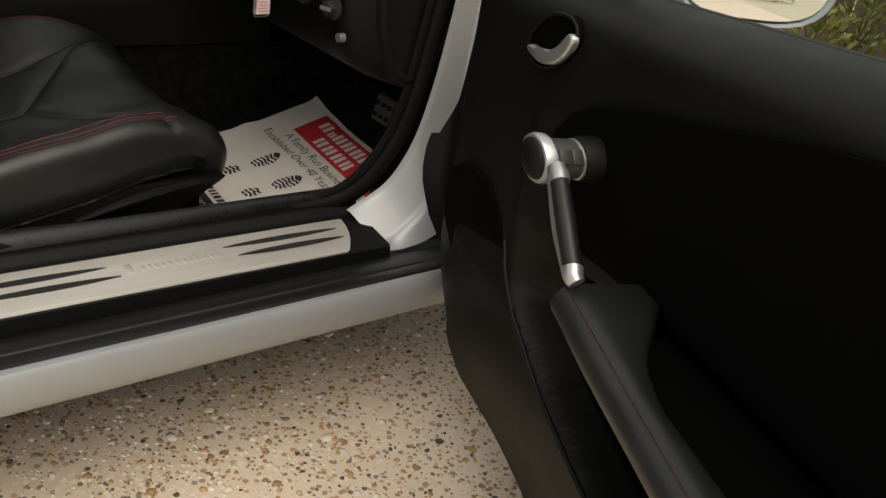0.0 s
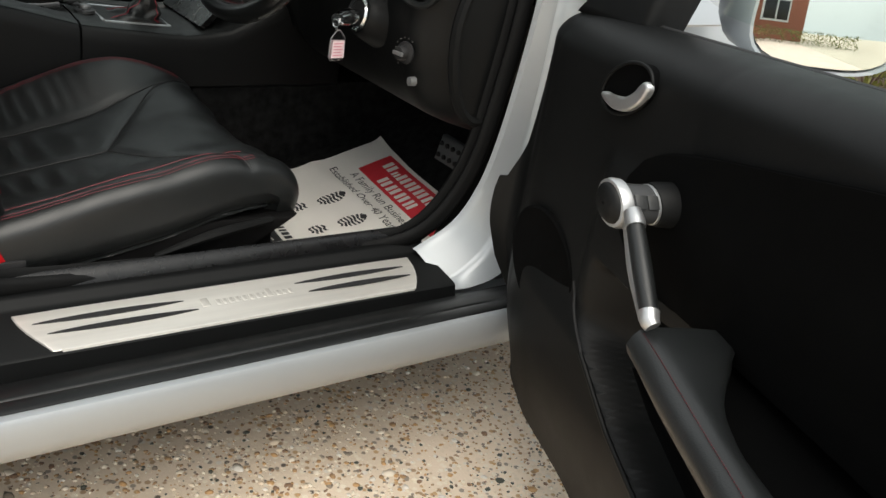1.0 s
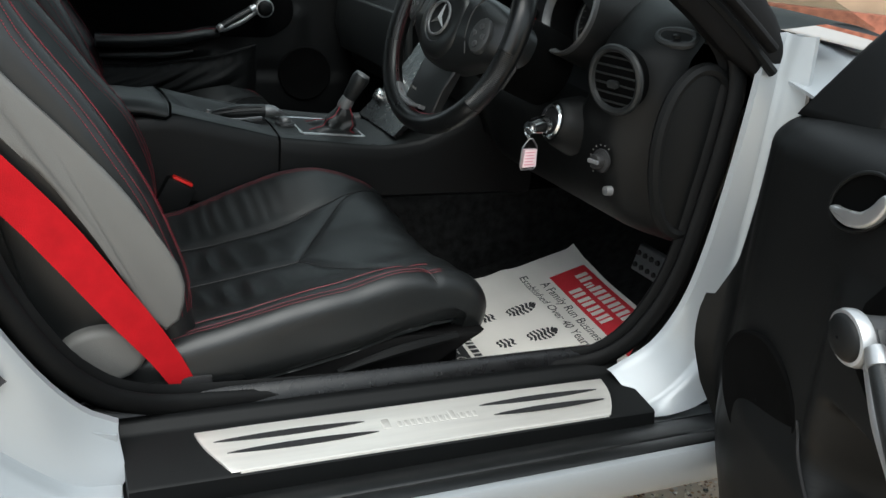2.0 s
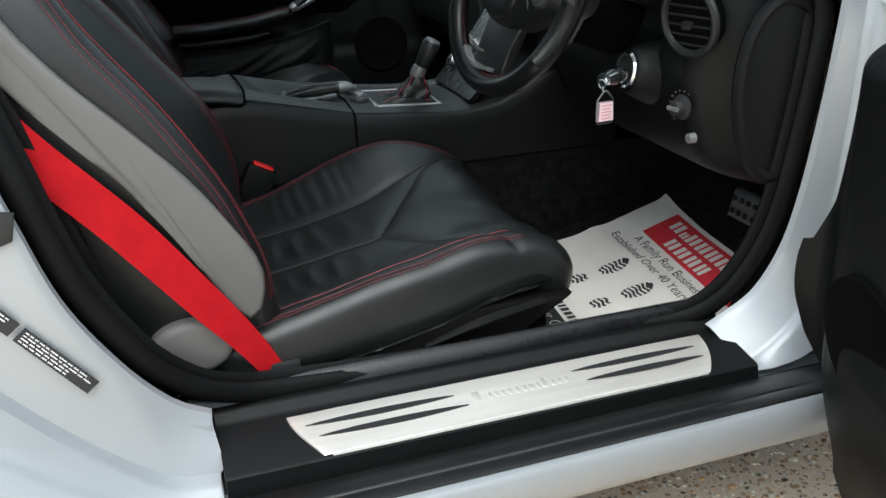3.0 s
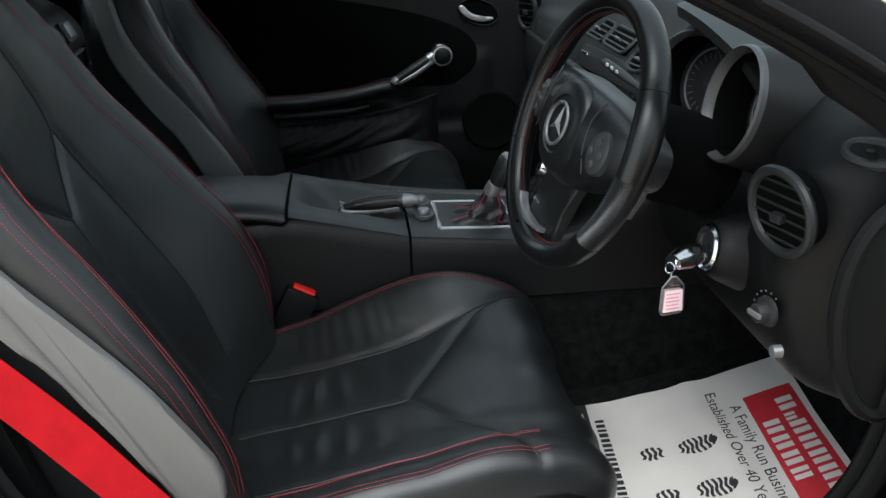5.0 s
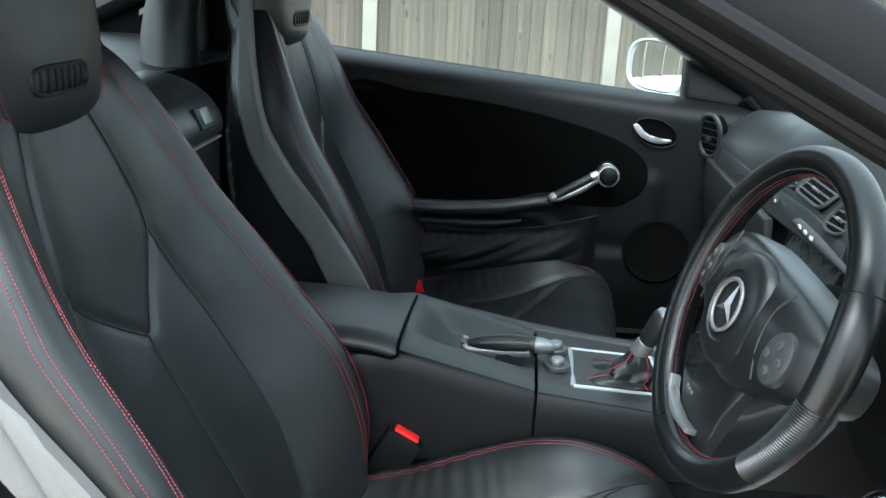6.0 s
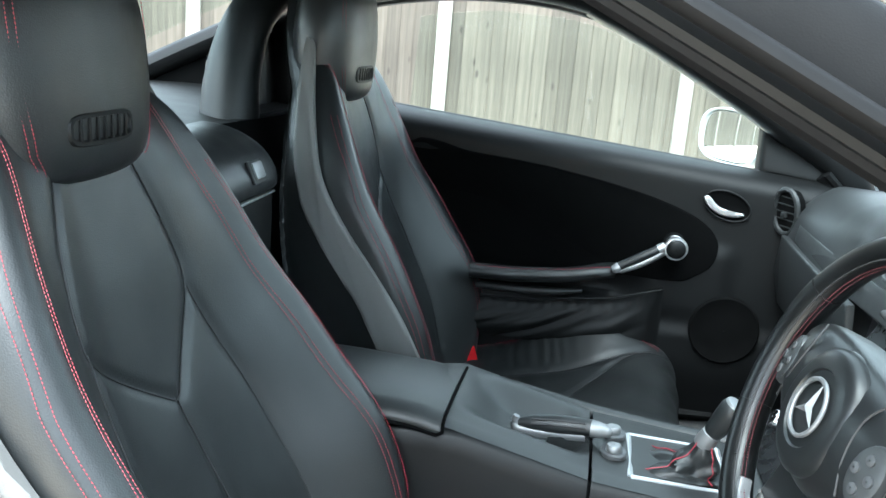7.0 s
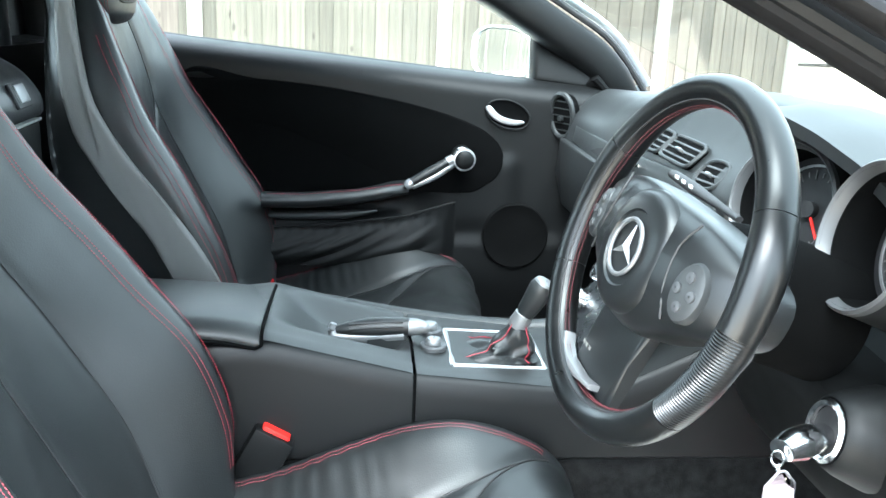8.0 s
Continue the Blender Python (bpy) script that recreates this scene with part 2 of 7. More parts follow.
def spline(pts, n, closed=False):
    """Catmull-Rom through pts, n points evenly spread."""
    p = np.array(pts, float)
    k = len(p)
    if closed:
        ext = np.vstack([p[-1], p, p[0], p[1]])
        segs = k
    else:
        ext = np.vstack([2 * p[0] - p[1], p, 2 * p[-1] - p[-2]])
        segs = k - 1
    out = []
    for i in range(segs):
        a, b, c, d = ext[i], ext[i + 1], ext[i + 2], ext[i + 3]
        for t in np.linspace(0, 1, 14, endpoint=False):
            out.append(0.5 * (2 * b + (c - a) * t + (2 * a - 5 * b + 4 * c - d) * t * t + (3 * b - a - 3 * c + d) * t ** 3))
    if not closed:
        out.append(p[-1])
    out = np.array(out)
    loop = np.vstack([out, out[0]]) if closed else out
    s = np.r_[0, np.cumsum(np.linalg.norm(np.diff(loop, axis=0), axis=1))]
    q = np.linspace(0, s[-1], n, endpoint=not closed)
    return np.stack([np.interp(q, s, loop[:, i]) for i in range(loop.shape[1])], 1)


def lerp(x, xs, ys):
    return float(np.interp(x, xs, ys))


def step(a, b, x):
    t = min(1.0, max(0.0, (x - a) / (b - a)))
    return t * t * (3 - 2 * t)


def rings(rows, closed=True, caps=True):
    """A skin over rows of equally many points."""
    bm = bmesh.new()
    vs = [[bm.verts.new(p) for p in row] for row in rows]
    n = len(rows[0])
    for a, b in zip(vs, vs[1:]):
        for i in range(n if closed else n - 1):
            j = (i + 1) % n
            bm.faces.new((a[i], a[j], b[j], b[i]))
    if caps and closed:
        bm.faces.new(vs[0][::-1])
        bm.faces.new(vs[-1])
    return bm


def tube(pts, r, n=24, seg=10, closed=False, flat=1.0, up=(0, 0, 1)):
    """A round or oval rod along a smooth curve; r: a radius, or one at each given point."""
    c = spline(pts, n, closed)
    rad = np.full(n, r) if np.isscalar(r) else np.interp(np.linspace(0, 1, n), np.linspace(0, 1, len(r)), r)
    rows = []
    for i in range(n):
        a, b = (c[i - 1], c[(i + 1) % n]) if closed else (c[max(i - 1, 0)], c[min(i + 1, n - 1)])
        t = Vector(b - a).normalized()
        s = t.cross(Vector(up))
        if s.length < 0.05:
            s = t.cross(Vector((1, 0, 0)))
        s.normalize()
        w = s.cross(t)
        rows.append([Vector(c[i]) + s * math.cos(q) * rad[i] + w * math.sin(q) * rad[i] * flat for q in np.linspace(0, 2 * math.pi, seg, endpoint=False)])
    if closed:
        rows.append(rows[0])
        bm = rings(rows, True, False)
        bmesh.ops.remove_doubles(bm, verts=bm.verts, dist=1e-6)
        return bm
    return rings(rows)


def box(size, at, bevel=0.0, m=None, seg=2):
    bm = bmesh.new()
    bmesh.ops.create_cube(bm, size=1.0)
    bmesh.ops.scale(bm, vec=size, verts=bm.verts)
    if bevel:
        bmesh.ops.bevel(bm, geom=list(bm.edges), offset=bevel, segments=seg, profile=0.6, affect="EDGES")
    bmesh.ops.transform(bm, matrix=Matrix.Translation(at) @ (m or Matrix()), verts=bm.verts)
    return bm


def slab(outline, put, depth, bevel=0.0, seg=2):
    """A plate: a 2D outline, put(u, v, w) lays it into space, w runs from 0 to depth."""
    bm = bmesh.new()
    lo = [bm.verts.new((u, v, 0)) for u, v in outline]
    f = bm.faces.new(lo)
    got = bmesh.ops.extrude_face_region(bm, geom=[f])
    top = [g for g in got["geom"] if isinstance(g, bmesh.types.BMVert)]
    for v in top:
        v.co.z = depth
    if bevel:
        es = [e for e in bm.edges if all(v in top for v in e.verts)]
        bmesh.ops.bevel(bm, geom=es, offset=bevel, segments=seg, profile=0.5, affect="EDGES")
    for v in bm.verts:
        v.co = put(*v.co)
    return bm


def lathe(profile, m, seg=32):
    """A turned body: (radius, height) pairs round m's z axis."""
    rows = [[m @ Vector((r * math.cos(q), r * math.sin(q), h)) for q in np.linspace(0, 2 * math.pi, seg, endpoint=False)] for r, h in profile]
    return rings(rows, caps=False)


def join(*bms):
    out = bms[0]
    for b in bms[1:]:
        me = bpy.data.meshes.new("tmp")
        b.to_mesh(me)
        b.free()
        out.from_mesh(me)
        bpy.data.meshes.remove(me)
    return out


def extrude_x(profile, x0, x1, n=2, shift=None):
    """A (y, z) profile drawn along x."""
    rows = []
    for x in np.linspace(x0, x1, n):
        dy, dz = shift(x) if shift else (0, 0)
        rows.append([(x, y + dy, z + dz) for y, z in profile])
    return rings(rows)


def skin(fn, nu, nv, thick=0.0):
    """A sheet fn(u, v) over the unit square, with thickness if given."""
    rows = [[Vector(fn(i / nu, j / nv)) for i in range(nu + 1)] for j in range(nv + 1)]
    bm = rings(rows, closed=False)
    if thick:
        bmesh.ops.recalc_face_normals(bm, faces=bm.faces)
        bmesh.ops.solidify(bm, geom=bm.faces[:], thickness=thick)
    return bm


def stitches(pts, up, pitch=0.0036, r=0.00055, size=0.94):
    """Short raised threads along a curve; up: the way out of the surface at each point."""
    p = np.array(pts, float)
    s = np.r_[0, np.cumsum(np.linalg.norm(np.diff(p, axis=0), axis=1))]
    n = max(2, int(s[-1] / pitch))
    bm = bmesh.new()
    ups = np.array(up, float) if np.ndim(up) == 2 else np.tile(np.array(up, float), (len(p), 1))
    for k in range(n):
        ends = [np.array([np.interp(q, s, p[:, i]) for i in range(3)]) for q in (k * pitch, (k + size) * pitch)]
        u = np.array([np.interp((k + 0.5) * pitch, s, ups[:, i]) for i in range(3)])
        a, b, o = Vector(ends[0]), Vector(ends[1]), Vector(u).normalized()
        w = (b - a).cross(o)
        if w.length < 1e-9:
            continue
        w = w.normalized() * r
        mid = (a + b) / 2
        ring = [mid + w, mid + o * r * 1.3, mid - w, mid - o * r]
        va, vb = bm.verts.new(a), bm.verts.new(b)
        vr = [bm.verts.new(q) for q in ring]
        for i in range(4):
            bm.faces.new((va, vr[i], vr[(i + 1) % 4]))
            bm.faces.new((vb, vr[(i + 1) % 4], vr[i]))
    return bm


def writing(name, text, size, put, material, parent, label="", align="CENTER", width=None):
    """Raised print: flat letters laid by put(u, v, w)."""
    cu = bpy.data.curves.new(name, "FONT")
    cu.body, cu.size, cu.align_x, cu.align_y, cu.extrude = text, size, align, "CENTER", 0.0003
    tmp = bpy.data.objects.new(name, cu)
    me = bpy.data.meshes.new_from_object(tmp)
    bpy.data.objects.remove(tmp)
    bm = bmesh.new()
    bm.from_mesh(me)
    bpy.data.meshes.remove(me)
    if width:
        have = max(v.co.x for v in bm.verts) - min(v.co.x for v in bm.verts)
        for v in bm.verts:
            v.co.x *= width / have
    for v in bm.verts:
        v.co = put(*v.co)
    return part(name, bm, material, parent, label, smooth=False)

# ---- plan of the car: x ahead, y across from the driver's outer side, z up from the drive ----
YD, YP, YC = 0.495, 1.305, 0.90      # middle of the driver's seat, the passenger's seat, the car


def mirror_y(p):
    return (p[0], 2 * YC - p[1], p[2])


# ---- ground ----
GROUND = ground_mat()


def build_ground():
    part_ground = skin(lambda u, v: (-60 + 120 * u, -60 + 120 * v, 0.0), 24, 24)
    ob = part("ground", part_ground, GROUND)
    tagged(ob, "buff exposed aggregate concrete drive with brown and white stones", "ground", kind="structure")
    # loose-looking stones set in the surface beside and under the sill
    rng = np.random.default_rng(5)
    n = 34000
    x = rng.uniform(-0.35, 1.75, n)
    y = rng.uniform(-0.75, 0.55, n)
    size = np.clip(rng.lognormal(math.log(0.0024), 0.42, n), 0.0014, 0.009)
    base = bmesh.new()
    bmesh.ops.create_icosphere(base, subdivisions=1, radius=1.0)
    bv = np.array([v.co for v in base.verts])
    bf = np.array([[v.index for v in f.verts] for f in base.faces])
    base.free()
    turn = rng.uniform(0, math.tau, n)
    wide = rng.uniform(0.65, 1.35, n)
    jit = rng.uniform(0.75, 1.25, (n, len(bv), 1))
    p = bv[None] * jit * size[:, None, None]
    px, py = p[:, :, 0] * wide[:, None], p[:, :, 1]
    c, s = np.cos(turn)[:, None], np.sin(turn)[:, None]
    verts = np.stack([px * c - py * s + x[:, None], px * s + py * c + y[:, None], p[:, :, 2] * 0.42 + 0.0004], 2).reshape(-1, 3)
    faces = (bf[None] + (np.arange(n) * len(bv))[:, None, None]).reshape(-1, 3)
    me = bpy.data.meshes.new("pebbles")
    me.from_pydata(verts.tolist(), [], faces.tolist())
    me.materials.append(pebble_mat())
    me.shade_smooth()
    tagged(new("pebbles", me), "small brown, white and grey stones set in the drive", "gravel", kind="stuff")


build_ground()

# ---- car body ----
car = thing("car", (0.4, YC, 0.0), "silver two-seat roadster with black leather cabin and open driver door", "car")


def ring_path(side):
    """The door opening's inner edge, from the rear top down, along the sill and up the front pillar."""
    pts = [(-0.352, 0.24, 0.93), (-0.298, 0.215, 0.80), (-0.251, 0.19, 0.655), (-0.229, 0.182, 0.575), (-0.203, 0.178, 0.495), (-0.157, 0.18, 0.41), (-0.115, 0.19, 0.36), (-0.07, 0.2, 0.33), (0.0, 0.217, 0.309),
           (0.2, 0.224, 0.296), (0.45, 0.224, 0.293), (0.56, 0.21, 0.3), (0.613, 0.191, 0.333), (0.651, 0.178, 0.392), (0.675, 0.17, 0.465), (0.692, 0.167, 0.57), (0.703, 0.166, 0.66), (0.708, 0.17, 0.72), (0.695, 0.178, 0.765), (0.65, 0.19, 0.81)]
    return pts if side > 0 else [mirror_y(p) for p in pts]


def build_sill(side):
    f = (lambda y: y) if side > 0 else (lambda y: 2 * YC - y)
    pr = lambda *q: [(f(y), z) for y, z in q]
    # painted rocker below the opening
    rock = pr((0.05, 0.25), (0.02, 0.2655), (0.014, 0.2665), (0.008, 0.265), (0.0045, 0.26), (0.003, 0.245), (0.006, 0.226), (0.013, 0.212), (0.026, 0.198), (0.044, 0.187), (0.09, 0.178), (0.12, 0.175), (0.14, 0.24))
    part("rocker_panel", extrude_x(rock, -0.75, 0.86, 8, lambda x: (0.0, 0.012 * max(0.0, x))), SILVER, car, "silver painted sill below the door opening")
    # black cover under the plate, and the lower tread with its rounded lip
    cov = pr((0.215, 0.20), (0.225, 0.30), (0.21, 0.304), (0.202, 0.301), (0.197, 0.293), (0.19, 0.2898), (0.106, 0.2778), (0.1025, 0.275), (0.101, 0.266), (0.098, 0.252), (0.096, 0.24), (0.12, 0.2))
    part("sill_cover", extrude_x(cov, -0.082, 0.612, 4), TRIM, car, "black plastic sill cover under the plate")
    tread = pr((0.12, 0.22), (0.102, 0.251), (0.093, 0.2515), (0.088, 0.2575), (0.084, 0.2615), (0.05, 0.2655), (0.047, 0.2648), (0.045, 0.2625), (0.043, 0.2655), (0.04, 0.2672), (0.032, 0.2688), (0.022, 0.2686), (0.0185, 0.267), (0.0175, 0.264), (0.02, 0.245))
    part("sill_tread", extrude_x(tread, -0.1, 0.8, 4, lambda x: (0.0, 0.012 * max(0.0, x))), SILLTRIM, car, "satin black lower sill tread with rounded lip")
    gl = pr((0.224, 0.24), (0.245, 0.3), (0.243, 0.315), (0.232, 0.32), (0.222, 0.314), (0.215, 0.298), (0.21, 0.28))
    part("inner_sill_trim", extrude_x(gl, -0.12, 0.62, 4), GLOSSY, car, "glossy black inner sill trim")
    box_in = pr((0.12, 0.15), (0.3, 0.14), (0.3, 0.2), (0.235, 0.28), (0.215, 0.27), (0.12, 0.24))
    part("sill_box", extrude_x(box_in, -0.7, 1.0, 2), RUBBER, car)


for side in (1, -1):
    build_sill(side)


def plate_xyz(u, v, w=0.0):
    """On the sill plate: u along it, v across it from the outer edge, w out of it."""
    y = 0.107 + v * 0.96
    return Vector((u, y, 0.2795 + (y - 0.107) * 0.135 - 0.0022 * step(0.012, 0.0, v) * 1.6 + w))


def build_plate():
    plate = group_of("sill_plate", (0.28, 0.145, 0.283), "brushed metal door sill plate with black grip ribs")
    front = [(0.57 - 0.028 * (1 - s) ** 2, s * 0.076) for s in np.linspace(1, 0, 7)]
    rear = [(0.0 + 0.03 * (1 - s) ** 1.6, s * 0.076) for s in np.linspace(0, 1, 7)]
    out = front + [(u, 0.0) for u in np.linspace(0.52, 0.05, 12)] + rear + [(u, 0.076) for u in np.linspace(0.05, 0.52, 12)]
    part("plate", slab(out, lambda u, v, w: plate_xyz(u, v, w), 0.003, 0.0012), ALU, plate)
    lip = tube([plate_xyz(u, 0.001, 0.001) for u in np.linspace(0.04, 0.538, 8)], 0.0035, 20, 8)
    part("rolled_edge", lip, ALU, plate)
    for u0, u1 in ((0.018, 0.205), (0.365, 0.552)):
        for v0, du in ((0.052, 0.0), (0.029, 0.012)):
            a, b = u0 + du, u1 + (du if u0 < 0.2 else -0.004)
            top = [(a + (b - a) * s, v0 + 0.0048 * math.sin(math.pi * s) ** 0.8) for s in np.linspace(0.0, 1, 15)]
            low = [(a + (b - a) * s, v0 - 0.0048 * math.sin(math.pi * s) ** 0.8) for s in np.linspace(1, 0.0, 15)][1:-1]
            part("grip_rib", slab(top + low, lambda u, v, w: plate_xyz(u, v, 0.003 + w), 0.0016, 0.0006), RUBBER, plate, "black rubber grip rib")
    # maker's embossed name, shown as plain raised bars
    u = 0.225
    for wd in (0.017, 0.008, 0.007, 0.008, 0.008, 0.009, 0.008, 0.008, 0.006, 0.011, 0.008, 0.008, 0.008):
        h = 0.018 if wd > 0.01 else 0.011
        part("raised_bar", slab([(u, 0.033), (u + wd * 0.62, 0.033), (u + wd * 0.62, 0.033 + h), (u, 0.033 + h)], lambda a, b, w: plate_xyz(a, b, 0.0028 + w), 0.0009, 0.0003), ALU, plate)
        u += wd * 1.18


build_plate()


def build_opening(side):
    path = spline(ring_path(side), 90)
    # bulb of the weather seal
    part("weather_seal", tube(path + np.array([0, 0.004 * side, 0]), 0.014, 90, 12, flat=0.6, up=(0, 1, 0)), SEAL, car, "black rubber door seal")
    part("seal_base", tube(path + np.array([0, 0.016 * side, 0]), 0.021, 90, 10, flat=0.3, up=(0, 1, 0)), SEAL, car)
    inner = path + np.array([0, 0.03 * side, 0])
    part("seal_trim", tube(inner, 0.009, 90, 8), SEAL, car)


for side in (1, -1):
    build_opening(side)


def ramp(pts):
    xs, ys = zip(*pts)
    return lambda q: float(np.interp(q, xs, ys))


def build_jambs(side):
    fy = (lambda y: y) if side > 0 else (lambda y: 2 * YC - y)
    def loft(curves, between):
        """A painted sheet laid over curves; between tells how many steps lie after each."""
        fine = [spline(c, 44) for c in curves]
        rows = []
        for a, b, n in zip(fine, fine[1:], between):
            rows += [a + (b - a) * k / n for k in range(n)]
        rows.append(fine[-1])
        return rings([[(x, fy(y), z) for x, y, z in r] for r in rows], closed=False)
    off = lambda c, dx, dy, dz: [(x + dx, y + dy, z + dz) for x, y, z in c]
    edge = [(-0.36, 0.22, 0.93), (-0.306, 0.2, 0.79), (-0.268, 0.178, 0.66), (-0.246, 0.168, 0.592), (-0.215, 0.164, 0.492), (-0.166, 0.166, 0.405), (-0.122, 0.173, 0.35), (-0.084, 0.179, 0.325)]
    flange = [(x - 0.009, y - 0.014, z - 0.007) for x, y, z in edge[:-1]] + [(-0.086, 0.163, 0.315)]
    crease = [(-0.5, 0.152, 0.8), (-0.44, 0.15, 0.68), (-0.385, 0.148, 0.56), (-0.338, 0.146, 0.475), (-0.282, 0.144, 0.405), (-0.214, 0.142, 0.333), (-0.14, 0.14, 0.273), (-0.085, 0.139, 0.263)]
    second = [(-0.6, 0.108, 0.72), (-0.52, 0.107, 0.6), (-0.455, 0.106, 0.505), (-0.385, 0.105, 0.432), (-0.312, 0.105, 0.372), (-0.24, 0.104, 0.313), (-0.16, 0.104, 0.257), (-0.09, 0.106, 0.244)]
    outer = [(-0.75, 0.03, 0.65), (-0.7, 0.02, 0.5), (-0.62, 0.015, 0.4), (-0.52, 0.01, 0.33), (-0.42, 0.008, 0.28), (-0.32, 0.005, 0.24), (-0.2, 0.005, 0.216), (-0.1, 0.006, 0.206)]
    part("quarter_panel", loft([edge, off(edge, -0.001, -0.01, -0.001), flange, off(crease, 0.006, 0.002, 0.006), crease, off(crease, -0.003, -0.018, -0.006), off(second, 0.004, 0.002, 0.003), off(second, -0.002, -0.014, -0.004), outer], [2, 2, 7, 2, 3, 5, 3, 5]), SILVER, car, "silver rear door jamb and quarter panel", angle=32)
    foot = slab([(-0.36, 0.2), (-0.092, 0.2), (-0.088, 0.255), (-0.088, 0.315), (-0.12, 0.325), (-0.2, 0.36), (-0.36, 0.42)], lambda u, v, w: Vector((u, fy(0.158 + w), v)), 0.03, 0.006, 3)
    part("jamb_foot", foot, SILVER, car)
    part("jamb_end", slab([(0.11, 0.246), (0.142, 0.262), (0.165, 0.315), (0.18, 0.32), (0.19, 0.24)], lambda u, v, w: Vector((-0.089 + w, fy(u), v)), 0.004, 0.0015), SILVER, car)
    part("striker_plate", slab([(-0.262, 0.57), (-0.236, 0.578), (-0.229, 0.606), (-0.258, 0.612)], lambda u, v, w: Vector((u - 0.012, fy(0.1535 - w), v - 0.008)), 0.006, 0.002), RUBBER, car, "black latch recess in the jamb")
    # front pillar: painted face between the seal and the hinge side
    face = [(0.586, 0.19, 0.3), (0.6, 0.186, 0.311), (0.645, 0.176, 0.347), (0.674, 0.165, 0.41), (0.69, 0.158, 0.49), (0.703, 0.154, 0.6), (0.712, 0.152, 0.71), (0.722, 0.158, 0.79)]
    fold = [(0.612, 0.136, 0.267), (0.633, 0.133, 0.276), (0.675, 0.131, 0.311), (0.703, 0.131, 0.36), (0.727, 0.135, 0.45), (0.741, 0.138, 0.56), (0.748, 0.14, 0.69), (0.757, 0.147, 0.79)]
    shade = [(0.612, 0.112, 0.262), (0.645, 0.106, 0.264), (0.695, 0.1, 0.282), (0.735, 0.098, 0.332), (0.755, 0.1, 0.43), (0.765, 0.104, 0.55), (0.769, 0.11, 0.69), (0.772, 0.118, 0.79)]
    part("front_pillar_jamb", loft([face, off(face, 0.003, -0.008, -0.002), off(fold, -0.004, 0.004, 0.002), fold, off(fold, 0.004, -0.01, -0.002), shade, off(shade, 0.012, 0.006, 0.0)], [2, 6, 2, 2, 5, 3]), SILVER, car, "silver front door pillar jamb", angle=32)
    part("hinge_seal", tube([(x + 0.014, fy(y + 0.002), z) for x, y, z in shade[2:6] + [(0.768, 0.109, 0.66)]], 0.009, 40, 8), SEAL, car, "black rubber strip on the hinge side")
    blk = slab([(0.68, 0.285), (0.84, 0.285), (0.84, 0.66), (0.79, 0.675), (0.745, 0.56), (0.715, 0.38)], lambda u, v, w: Vector((u, fy(0.14 + w), v)), 0.03, 0.004)
    part("hinge_post", blk, SEAL, car)
    # inner kick panel and quarter trim, which close the cabin
    part("kick_panel", slab([(0.6, 0.2), (1.0, 0.2), (1.0, 0.68), (0.735, 0.68), (0.7, 0.5)], lambda u, v, w: Vector((u, fy(0.19 + w), v)), 0.02, 0.004), TRIM, car)
    part("quarter_trim", slab([(-0.78, 0.2), (-0.1, 0.2), (-0.16, 0.42), (-0.23, 0.68), (-0.33, 0.9), (-0.78, 0.88)], lambda u, v, w: Vector((u, fy(0.225 + w), v)), 0.02, 0.006), TRIM, car)


for side in (1, -1):
    build_jambs(side)


def build_stickers():
    """Two small black labels on the rear jamb; their print is shown as bars."""
    def on(u, v, w):
        p = Vector((-0.238, 0.1432, 0.447)) + Vector((0.62, -0.015, -0.784)) * u + Vector((0.784, 0.02, 0.62)) * v
        return p + Vector((0.02, -0.999, 0.03)) * (w + 0.0012)
    for u0, u1 in ((-0.035, 0.06), (-0.085, -0.041)):
        s = group_of("jamb_label", tuple(on((u0 + u1) / 2, 0, 0)), "black printed label on the silver jamb")
        part("backing", slab([(u0, -0.009), (u1, -0.009), (u1, 0.009), (u0, 0.009)], on, 0.0006), INKBLACK, s)
        rng = random.Random(2)
        for v in (0.0055, 0.0018, -0.0019, -0.0056):
            a = u0 + 0.004
            while a < u1 - 0.012 - (0.02 if v < 0 else 0):
                b = a + rng.choice((0.004, 0.006, 0.009))
                part("print_bar", slab([(a, v - 0.0007), (b, v - 0.0007), (b, v + 0.0007), (a, v + 0.0007)], lambda u, q, w: on(u, q, w + 0.0006), 0.0004), WHITEPLASTIC, s)
                a = b + 0.0018


build_stickers()


def pillar_pts(side):
    if side > 0:
        return [(0.771, 0.166, 0.708), (0.756, 0.167, 0.732), (0.726, 0.172, 0.764), (0.64, 0.19, 0.835), (0.54, 0.205, 0.897), (0.45, 0.215, 0.944), (0.35, 0.23, 0.995), (0.26, 0.245, 1.041), (0.17, 0.26, 1.086)]
    return [mirror_y(p) for p in ((0.771, 0.166, 0.708), (0.756, 0.167, 0.735), (0.728, 0.172, 0.772), (0.66, 0.19, 0.845), (0.56, 0.205, 0.905), (0.46, 0.215, 0.962), (0.36, 0.23, 1.016), (0.26, 0.245, 1.066), (0.17, 0.26, 1.105))]


